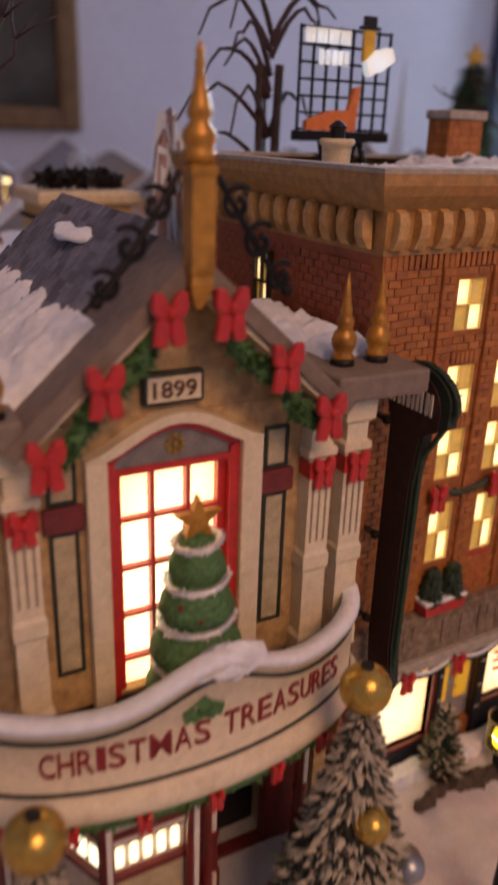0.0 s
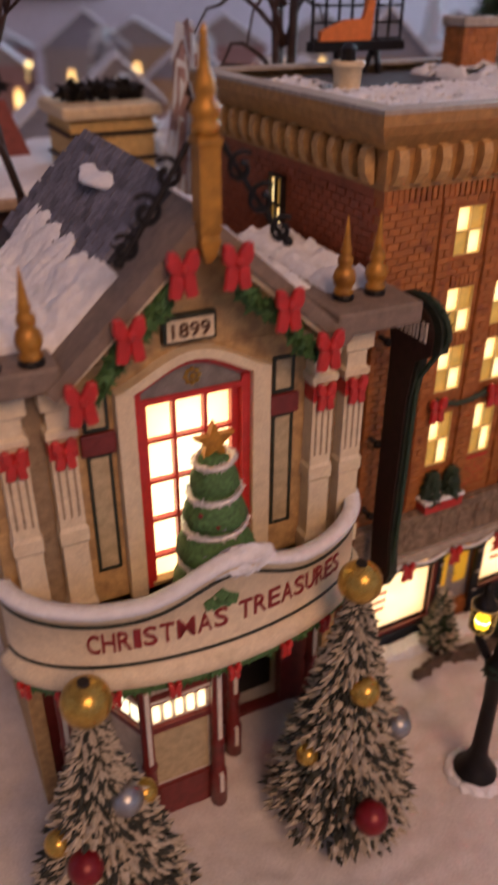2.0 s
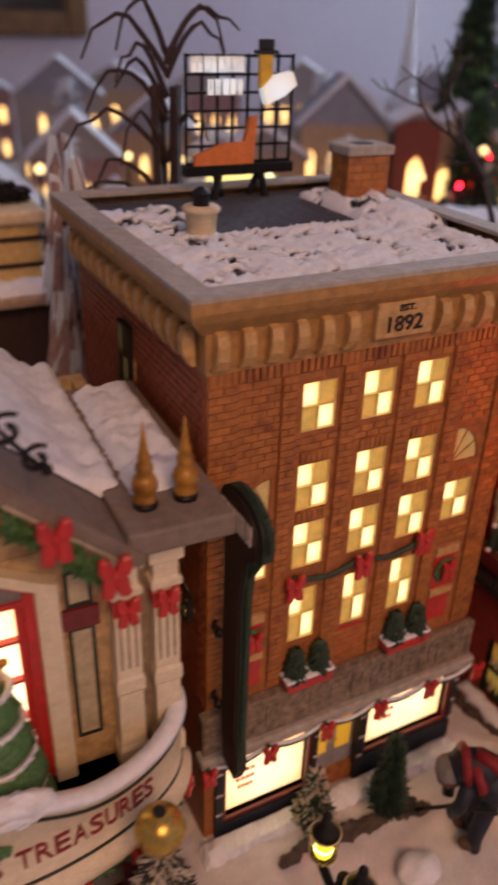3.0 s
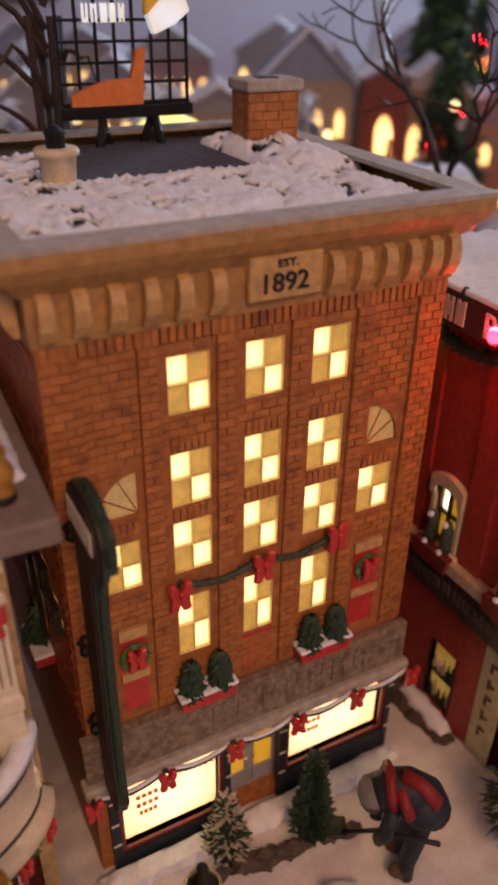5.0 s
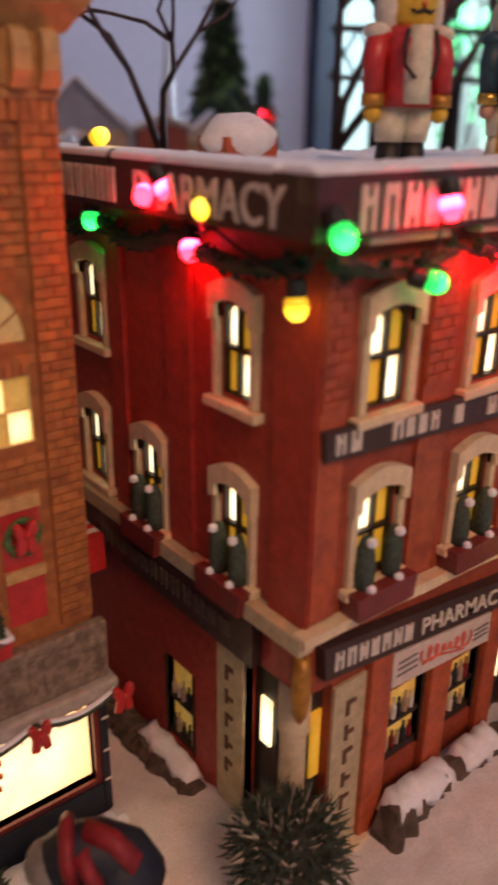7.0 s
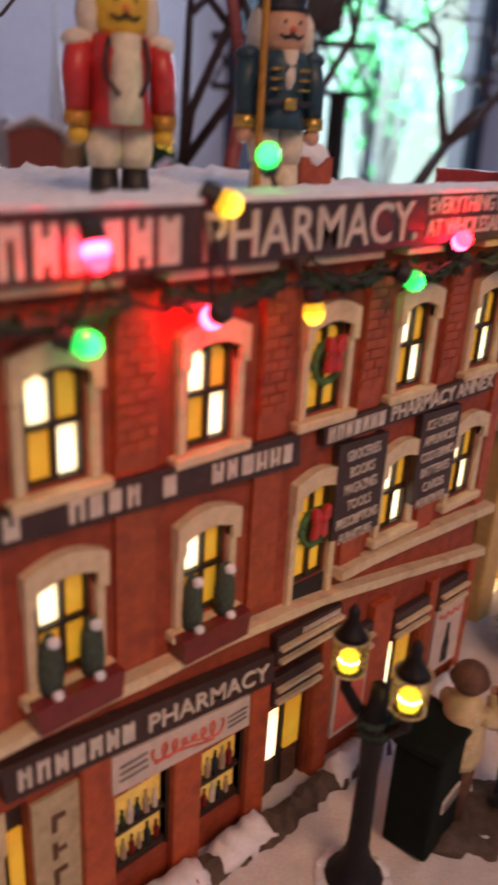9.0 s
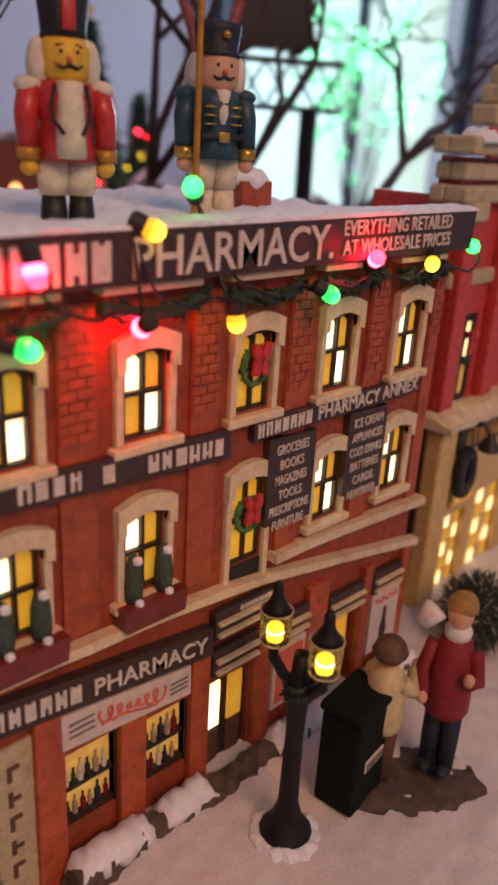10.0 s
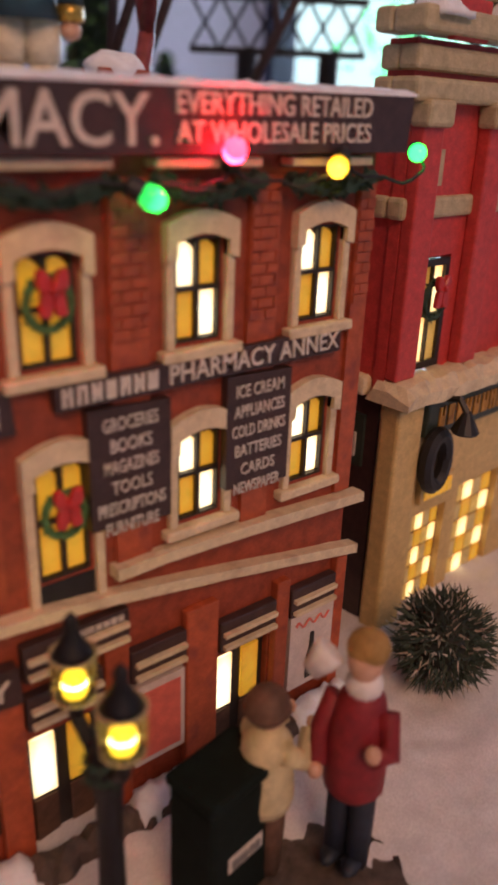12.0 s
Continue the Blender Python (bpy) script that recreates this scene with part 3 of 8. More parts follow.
def planter(parent, u0, u1, z, y, m=ID, trees=2, th=0.017, tr=0.0045, red="red_paint", snow=True, drop=0.006):
    """A red window box with little conical trees and a snow rim."""
    bm = bmesh.new()
    lathe_pts = [(u0, z), (u1, z), (u1 - 0.001, z - drop), (u0 + 0.001, z - drop)]
    poly_prism(bm, lathe_pts, y - 0.008, y)
    ob = part("window_box", turned(bm, m), red, parent)
    if snow:
        bm = bmesh.new()
        box(bm, u0 - 0.0004, u1 + 0.0004, y - 0.0086, y, z - 0.0004, z + 0.0016, bevel=0.0006)
        part("snow_cap", turned(bm, m), "snow_flock", ob)
    for k in range(trees):
        c = u0 + (u1 - u0) * (k + 0.5) / trees
        me = little_cone(th, tr, 40 + k)
        for mm in ("green_dark", "frost_green"):
            me.materials.append(MAT[mm])
        t = new("small_tree", me)
        t.parent = ob
        t.matrix_local = m @ pose(c, y - 0.004, z)
        t["label"] = "small dark green cone tree"
    return ob


# ---- brick hotel, founded 1892 ----
def hotel():
    H = empty("brick_hotel", pose(0.2765, 0.252, 0), "four-storey orange brick hotel miniature with tan cornice, lit windows", "building")
    L, R, B, D = -0.0745, 0.0745, G0 - 0.003, 0.155
    X = 0.2765
    cols = [(0.2422 - X, 0.2572 - X), (0.2703 - X, 0.2850 - X), (0.2964 - X, 0.3115 - X)]
    rows = [(0.2088, 0.2296), (0.1722, 0.1938), (0.1424, 0.1652)]
    holes = [(a, b, c, d) for a, b in cols for c, d in rows]
    holes += [(0.2156 - X, 0.2296 - X, 0.1424, 0.1630), (0.3213 - X, 0.3367 - X, 0.1452, 0.1662)]
    holes += [(a + 0.0005, b - 0.0012, 0.1010, 0.1300) for a, b in cols]
    arches = [(0.2156 - X, 0.2300 - X, 0.1738, 0.1912), (0.3232 - X, 0.3372 - X, 0.1762, 0.1938)]
    shops = [(0.2130 - X, 0.2588 - X, -0.003, 0.040), (0.2953 - X, 0.3480 - X, 0.0045, 0.0435)]
    door = (0.2612 - X, 0.2920 - X, -0.004, 0.046)
    bm = bmesh.new()
    pierced(bm, L, R, B, 0.256, holes + arches + shops + [door], 0.0, 0.006)
    part("front_wall", bm, "hotel_mortar", H)
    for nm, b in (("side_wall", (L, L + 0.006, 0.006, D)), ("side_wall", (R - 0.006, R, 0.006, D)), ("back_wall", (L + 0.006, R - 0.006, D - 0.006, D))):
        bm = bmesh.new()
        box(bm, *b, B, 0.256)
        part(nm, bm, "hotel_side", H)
    # pilaster strips between the window bays
    for a, b in ((-0.0745, -0.0625), (-0.0442, -0.0375), (-0.0172, -0.0094), (0.0105, 0.0178), (0.0368, 0.0440), (0.0632, 0.0745)):
        bm = bmesh.new()
        box(bm, a, b, -0.0012, 0.0, 0.078, 0.243)
        part("pilaster", bm, "hotel_mortar", H)
    P = ("pane_bright", "pane_dim", "pane_dim", "pane_bright")
    for h in holes[:-3]:
        four_pane(H, *h, 0.0015, P, bar=0.0003, sash="pane_unlit", rim=0.0006)
    for h in holes[-3:]:
        four_pane(H, *h, 0.0015, P, bar=0.0003, sash="pane_unlit", rim=0.0006)
    for k, h in enumerate(arches):
        bm = bmesh.new()
        n = 10
        c = h[1] if k == 0 else h[0]
        w, hh = h[1] - h[0], h[3] - h[2]
        curve = [(c + (-1 if k == 0 else 1) * w * math.sin(t), h[2] + hh * math.cos(t)) for t in np.linspace(0, math.pi / 2, n)]
        pts = [(c, h[2])] + curve
        poly_prism(bm, pts, 0.0012, 0.003)
        win = part("fan_window", bm, "pane_unlit", H, "yellow quarter-round window with a faint added glow")
        bm = bmesh.new()
        corner = (h[0], h[3]) if k == 0 else (h[1], h[3])
        for p, q in zip(curve, curve[1:]):
            poly_prism(bm, [p, q, corner], -0.0004, 0.005)
        for t in (0.5, 1.05):
            e = (c + (-1 if k == 0 else 1) * w * math.sin(t), h[2] + hh * math.cos(t))
            tube(bm, [(c, 0.001, h[2]), (e[0], 0.001, e[1])], 0.0003, segs=4)
        part("arch_surround", bm, "hotel_mortar", win)
    # soldier-brick lintels
    for a, b in cols + [(-0.0609, -0.047), (0.0448, 0.0602)]:
        for z in ((0.1668, 0.1953) if (a, b) in cols else (0.1668,)):
            n = 6
            for k in range(n):
                bm = bmesh.new()
                u = a + (b - a) * k / n
                box(bm, u + 0.0002, u + (b - a) / n - 0.0003, -0.0011, 0.0, z, z + 0.0048)
                part("lintel_brick", bm, "hotel_brick", H)
    # cornice
    bm = bmesh.new()
    box(bm, L - 0.001, R + 0.001, -0.002, D + 0.001, 0.2405, 0.2435)
    box(bm, L - 0.0015, R + 0.0015, -0.003, D + 0.002, 0.2435, 0.2562)
    prof = [(0.003, 0.2562), (0.0055, 0.2595), (0.0075, 0.2618), (0.0095, 0.2655), (0.0095, 0.2702)]
    rings = []
    for o, z in prof:
        rings.append([bm.verts.new(p) for p in ((L - o, -o, z), (R + o, -o, z), (R + o, D + o, z), (L - o, D + o, z))])
    for a, b in zip(rings, rings[1:]):
        for k in range(4):
            bm.faces.new((a[k], a[(k + 1) % 4], b[(k + 1) % 4], b[k]))
    part("cornice", bm, "tan_cornice", H)
    bm = bmesh.new()
    o = 0.0097
    pierced(bm, L - o, R + o, -o, D + o, [(L + 0.001, R - 0.001, 0.001, D - 0.001)], 0.2695, 0.2712)
    for v in bm.verts:
        v.co = (v.co.x, v.co.z, v.co.y)
    part("coping", bm, "coping", H)
    def bracket(u, y, m):
        bm = bmesh.new()
        side = [(-0.0012, 0.2425), (-0.0032, 0.2428), (-0.0056, 0.2470), (-0.0062, 0.2520), (-0.0050, 0.2560), (-0.0015, 0.2575)]
        a = [bm.verts.new((-0.0031 * (0.85 - 14 * (z - 0.244)) , yy - 0.0012, z)) for yy, z in side]
        b = [bm.verts.new((0.0031 * (0.85 - 14 * (z - 0.244)), yy - 0.0012, z)) for yy, z in side]
        bm.faces.new(a)
        bm.faces.new(b[::-1])
        for k in range(len(a)):
            j = (k + 1) % len(a)
            bm.faces.new((a[k], b[k], b[j], a[j]))
        ob = part("bracket", turned(bm, pose(u, y, 0) @ m), "tan_bracket", H)
    for u in (-0.071, -0.061, -0.0505, -0.040, -0.0295, -0.0185, 0.0235, 0.0345, 0.0445, 0.0545, 0.0635, 0.0715):
        bracket(u, 0.0, ID)
    for k in range(13):
        bracket(L, 0.006 + k * 0.0115, pose(0, 0, 0, 0, 0, -90))
    # dentil course under the cornice
    for k in range(52):
        bm = bmesh.new()
        u = L + 0.001 + k * (R - L) / 52
        box(bm, u, u + 0.0019, -0.0016, 0.0, 0.2352, 0.2402)
        part("dentil", bm, "hotel_brick", H)
    # date plaque
    bm = bmesh.new()
    box(bm, -0.0085, 0.0178, -0.0062, -0.001, 0.2450, 0.2592, bevel=0.0006)
    pl = part("date_plaque", bm, "tan_bracket", H, "tan stone plaque with black numerals")
    part("lettering", lettering("EST.", 0.0012, 0.0085, 0.2555, 0.2580, -0.0062), "black", pl)
    part("lettering", lettering("1892", -0.0035, 0.0125, 0.2475, 0.2538, -0.0062), "black", pl)
    # roof
    bm = bmesh.new()
    box(bm, L + 0.001, R - 0.001, 0.001, D - 0.001, 0.2560, 0.2660)
    part("roof", bm, "roof_tar", H)
    snow_patch("roof_snow", (L + 0.001, R - 0.001, 0.002, 0.080), 0.2654, 0.0036, H, "patchy white flocked snow", 3.0, 0.0016, edge=0.006, gaps=-0.34)
    snow_patch("roof_snow", (0.040, R + 0.004, 0.06, 0.140), 0.2655, 0.008, H, "heaped white flocked snow", 7.0, 0.002, edge=0.012, gaps=-0.45)
    snow_patch("roof_snow", (L, -0.030, 0.07, 0.14), 0.2654, 0.003, H, "patchy white flocked snow", 9.0, 0.002, edge=0.008, gaps=-0.1)
    # chimney of small bricks
    bm = bmesh.new()
    box(bm, 0.0495, 0.0735, 0.1065, 0.1225, 0.259, 0.2905)
    chim = part("chimney", bm, "hotel_mortar", H, "orange brick chimney with a pale cap")
    for k in range(8):
        for j in range(3):
            bm = bmesh.new()
            z = 0.2615 + k * 0.0036
            u = 0.0497 + j * 0.008 - (0.002 if k % 2 else 0)
            box(bm, max(0.0492, u), min(0.0738, u + 0.0075), 0.1060, 0.1068, z, z + 0.0031)
            part("brick", bm, "hotel_brick", chim)
            bm = bmesh.new()
            v = 0.1065 + j * 0.0053
            box(bm, 0.0490, 0.0497, v, min(0.1226, v + 0.0049), z, z + 0.0031)
            part("brick", bm, "hotel_brick", chim)
    bm = bmesh.new()
    box(bm, 0.0478, 0.0752, 0.1048, 0.1242, 0.2905, 0.2952, bevel=0.001)
    part("cap", bm, "coping", chim)
    bm = bmesh.new()
    box(bm, 0.057, 0.066, 0.111, 0.118, 0.2950, 0.2956)
    part("flue", bm, "black", chim)
    # pale vent pot
    bm = bmesh.new()
    lathe(bm, [(0.0058, 0.2605), (0.0062, 0.268), (0.0068, 0.2765), (0.0078, 0.277), (0.0082, 0.2785), (0.0074, 0.2795)], -0.0415, 0.079, 14)
    pot = part("vent_pot", bm, "cream", H, "pale stone roof vent with black cap", True)
    bm = bmesh.new()
    lathe(bm, [(0.0035, 0.2795), (0.0035, 0.2835), (0.0042, 0.2845), (0.0012, 0.287)], -0.0415, 0.079, 10)
    part("cap", bm, "iron", pot)
    # ground floor: stone band with worn raised bars, shop windows, door
    bm = bmesh.new()
    box(bm, L - 0.003, R + 0.003, -0.0055, 0.0, 0.0535, 0.0765, bevel=0.0012)
    lumpy(bm, 0.0008, 300)
    band = part("stone_band", bm, "stone_band", H, "rough brown stone fascia with worn raised lettering bars")
    bm = bmesh.new()
    bar_row(bm, -0.046, 0.060, 0.0585, 0.0715, -0.0056, 9, 4, gaps=(1,))
    part("raised_name", bm, "stone_band", band)
    bm = bmesh.new()
    box(bm, L - 0.005, R + 0.005, -0.0085, -0.0002, 0.0470, 0.0533, bevel=0.0012)
    part("ledge", bm, "coping", H)
    for h in shops:
        bm = bmesh.new()
        box(bm, *h[:2], 0.003, 0.0045, *h[2:])
        w = part("shop_window", bm, "shop_glow", H, "brightly lit yellow shop window with painted swags")
        bm = bmesh.new()
        f = 0.0022
        box(bm, h[0] - f, h[0], -0.0014, 0.004, h[2] - f, h[3] + f)
        box(bm, h[1], h[1] + f, -0.0014, 0.004, h[2] - f, h[3] + f)
        box(bm, h[0], h[1], -0.0014, 0.004, h[3], h[3] + f)
        box(bm, h[0], h[1], -0.0014, 0.004, h[2] - f, h[2])
        part("frame", bm, "red_dark", w)
        bm = bmesh.new()
        n = 8
        for k in range(n):
            a, b = h[0] + (h[1] - h[0]) * k / n, h[0] + (h[1] - h[0]) * (k + 1) / n
            tube(bm, [(a + (b - a) * t, 0.0028, h[3] - 0.004 - 0.0028 * math.sin(math.pi * t)) for t in np.linspace(0, 1, 6)], 0.00035, segs=4)
        part("painted_swag", bm, "far_tan", w)
        bm = bmesh.new()
        c = h[0] + (h[1] - h[0]) * 0.28
        for k, ww in enumerate((0.011, 0.011, 0.009)):
            for j in range(4):
                u = c - ww / 2 + ww * j / 4
                box(bm, u, u + ww / 4 * 0.7, 0.0024, 0.003, h[2] + 0.024 - 0.0055 * k, h[2] + 0.0262 - 0.0055 * k)
        part("painted_greeting", bm, "orange", w)
        bm = bmesh.new()
        box(bm, h[0] - 0.006, h[0] - f, -0.003, 0.0, B, 0.047)
        box(bm, h[1] + f, h[1] + 0.005, -0.003, 0.0, B, 0.047)
        box(bm, h[0] - f, h[1] + f, -0.0026, 0.0, B, h[2] - f)
        part("shop_surround", bm, "navy", w)
        bm = bmesh.new()
        for z in (0.004, 0.018, 0.033):
            box(bm, h[0] - 0.0062, h[0] - f - 0.0004, -0.0034, -0.003, z, z + 0.0009)
            box(bm, h[1] + f + 0.0004, h[1] + 0.0052, -0.0034, -0.003, z, z + 0.0009)
        part("white_line", bm, "white_paint", w)
    bm = bmesh.new()
    box(bm, door[0], door[1], 0.004, 0.006, door[2], door[3])
    dr = part("door", bm, "far_grey", H, "grey double door with amber glass")
    for k in range(2):
        a = door[0] + 0.0035 + k * 0.0145
        bm = bmesh.new()
        box(bm, a, a + 0.0085, 0.0028, 0.004, 0.010, 0.039)
        part("door_glass", bm, "pane_yellow", dr)
        bm = bmesh.new()
        box(bm, a - 0.001, a + 0.0095, 0.0032, 0.004, -0.002, 0.008, bevel=0.0004)
        part("door_panel", bm, "far_grey", dr)
        bm = bmesh.new()
        ball(bm, (a + (0.0095 if k == 0 else -0.001), 0.002, 0.018), 0.0008, sub=1)
        part("handle", bm, "gold", dr)
    # painted red panels, wreaths, planters, garlands, bows
    for k, (a, b) in enumerate(((0.2188 - X, 0.2290 - X), (0.3228 - X, 0.3355 - X))):
        z0, z1 = (0.082, 0.124) if k == 0 else (0.0835, 0.129)
        bm = bmesh.new()
        box(bm, a, b, -0.0004, 0.0, z0, z1)
        pn = part("red_panel", bm, "red_paint", H)
        for za, zb in ((z1 - 0.0045, z1 + 0.0005), (z0 + 0.0165, z0 + 0.0205)):
            bm = bmesh.new()
            box(bm, a - 0.0004, b + 0.0004, -0.0016, 0.0, za, zb)
            part("sill", bm, "tan_bracket", pn)
        c = ((a + b) / 2, -0.0018, z1 - 0.0135)
        part("wreath", wreath_mesh(c, 0.0052, k), "green_garland", pn)
        part("bow", bow_mesh((c[0], -0.003, c[2] + 0.002), 0.009), "red_paint", pn)
    a, b = cols[1]
    bm = bmesh.new()
    box(bm, a, b - 0.001, -0.0004, 0.0, 0.082, 0.0995)
    part("red_panel", bm, "red_paint", H)
    planter(H, cols[0][0] - 0.003, cols[0][1] + 0.007, 0.0835, -0.0004)
    planter(H, cols[2][0] - 0.002, cols[2][1] + 0.0085, 0.0850, -0.0004)
    part("garland", garland_mesh([(-0.034 + 0.034 * t, -0.002, 0.139 - 0.004 * math.sin(math.pi * (t % 1))) for t in np.linspace(0, 2, 17)], 0.0024, 3, 10), "frost_green", H)
    for u, z in ((-0.0345, 0.137), (0.0005, 0.138), (0.034, 0.141)):
        part("bow", bow_mesh((u, -0.0035, z), 0.011), "red_paint", H)
    n = 5
    ends = np.linspace(L - 0.003, R + 0.004, n + 1)
    for a, b in zip(ends, ends[1:]):
        part("garland", garland_mesh([(a + (b - a) * t, -0.0095, 0.0495 - 0.0045 * math.sin(math.pi * t)) for t in np.linspace(0, 1, 9)], 0.0019, int(a * 999), 9), "frost_green", H)
        bm = bmesh.new()
        tube(bm, [(a + (b - a) * t, -0.0098, 0.0512 - 0.0045 * math.sin(math.pi * t)) for t in np.linspace(0.05, 0.95, 9)], 0.0009, segs=5)
        part("garland_snow", bm, "snow_flock", H)
    for u in ends:
        part("bow", bow_mesh((u, -0.0115, 0.0485), 0.009), "red_paint", H)
    # lit windows of the side wall, sunk in painted openings
    M = pose(L, 0, 0, 0, 0, -90)
    for v, z0, z1 in ((-0.086, 0.205, 0.231), (-0.036, 0.160, 0.181), (-0.056, 0.160, 0.181), (-0.086, 0.160, 0.181), (-0.036, 0.118, 0.142), (-0.056, 0.092, 0.128), (-0.022, 0.1225, 0.133)):
        four_pane(H, v, v + 0.011, z0, z1, -0.0022, P, M)
    planter(H, -0.060, -0.038, 0.086, -0.0006, M, 1, 0.02, 0.006)
    # snowy step with dark stones in front
    bm = bmesh.new()
    rough_bar(bm, L - 0.006, R + 0.006, -0.016, -0.0035, B, B + 0.0075, 0.003, 0.0009, 5)
    part("snow_step", bm, "snow_flock", H)

    # bricks: the ones of the upper front singly, the rest joined
    BW, BH, J = 0.0062, 0.0031, 0.0005
    blocked = holes + arches + [(-0.0345 - 0.004, 0.040, 0.1345, 0.1425), (-0.0585, -0.047, 0.08, 0.125), (0.0455, 0.060, 0.082, 0.1305)]
    strips = ((-0.0745, -0.0625), (-0.0442, -0.0375), (-0.0172, -0.0094), (0.0105, 0.0178), (0.0368, 0.0440), (0.0632, 0.0745))
    bm = bmesh.new()
    box(bm, 0, BW - J, -0.00045, 0.0002, 0, BH - J)
    me = bpy.data.meshes.new("brick")
    bm.to_mesh(me)
    bm.free()
    me.materials.append(MAT["hotel_brick"])
    rest, flank = bmesh.new(), bmesh.new()
    made = 0
    rnd = random.Random(8)
    segs = []
    for k, (a, b) in enumerate(strips):
        segs.append((a, b, -0.0012))
        if k + 1 < len(strips):
            segs.append((b, strips[k + 1][0], 0.0))
    r_i = 0
    z = 0.2318
    while z > 0.0785:
        for a, b, y in segs:
            u = a + 0.0002 - (BW / 2 if r_i % 2 else 0)
            while u < b - 0.0008:
                p, q = max(u, a + 0.0002), min(u + BW - J, b - 0.0002)
                u += BW
                if q - p < 0.0012 or any(p < h[1] + 0.0012 and q > h[0] - 0.0012 and z < h[3] + 0.0014 and z + BH > h[2] - 0.0014 for h in blocked):
                    continue
                full = abs((q - p) - (BW - J)) < 1e-6
                if full and made < 300 and z > 0.12:
                    o = new("brick", me)
                    o.parent = H
                    o.location = (p, y - rnd.uniform(0, 0.0003), z)
                    made += 1
                else:
                    box(rest, p, q, y - 0.00045 - rnd.uniform(0, 0.0003), y + 0.0002, z, z + BH - J)
        z -= BH
        r_i += 1
    # courses on the visible side wall
    for k in range(48):
        z = 0.0785 + k * 0.0033
        v = 0.001 + (0.0035 if k % 2 else 0.0)
        while v < D - 0.002:
            box(flank, L - 0.0004 - rnd.uniform(0, 0.0003), L + 0.001, v, min(D - 0.001, v + 0.0064), z, z + 0.0027)
            v += 0.0070
    tagged(part("brickwork", rest, "hotel_brick", H), kind="stuff")
    # side courses take the darker brick, shade included in its colour
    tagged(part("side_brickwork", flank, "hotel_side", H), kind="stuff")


# ---- green blade sign on the hotel's corner ----
def blade_sign():
    S = empty("blade_sign", pose(0.207, 0.238, 0), "tall dark green hanging blade sign with a rounded scroll top", "sign")
    bm = bmesh.new()
    pts = []
    for t in np.linspace(0, math.pi, 13):
        pts.append((-0.010 + 0.0175 * math.cos(t), 0.193 + 0.0125 * math.sin(t)))
    outline = pts + [(-0.027, 0.186), (-0.016, 0.180), (-0.013, 0.16), (-0.012, 0.085), (-0.014, 0.066), (-0.010, 0.057), (0.001, 0.060), (0.003, 0.085), (0.003, 0.18)]
    poly_prism(bm, outline, -0.0022, 0.0022)
    M = pose(0, 0, 0, 0, 0, 90)
    bd = part("board", turned(bm, M), "trim_dark", S)
    bm = bmesh.new()
    outline2 = [(x * 0.82 - 0.0008, 0.13 + (z - 0.13) * 0.965) for x, z in outline]
    poly_prism(bm, outline2, 0.0023, 0.0028)
    part("face_panel", turned(bm, M), "sign_dark", bd)
    bm = bmesh.new()
    bar_row(bm, -0.004, 0.021, 0.1885, 0.1965, 0, 5, 3)
    part("painted_name", turned(bm, pose(-0.0028, 0, 0, 0, 0, -90)), "letter", bd)
    part("garland", garland_mesh([(0.0, -0.012 + 0.0172 * math.cos(t), 0.193 + 0.0125 * math.sin(t)) for t in np.linspace(-0.3, math.pi, 14)] + [(0.0, -0.014, 0.17), (0.0, -0.013, 0.09), (0.0, -0.012, 0.062)], 0.0022, 5, 12), "green_dark", bd)
    for z in (0.178, 0.128, 0.088):
        bm = bmesh.new()
        tube(bm, [(0, 0.002, z), (-0.004, 0.008, z + 0.003), (0, 0.014, z)], 0.0012)
        ball(bm, (-0.003, 0.004, z + 0.002), 0.0024, sub=1)
        part("scroll_bracket", bm, "iron", S)


hotel()
blade_sign()


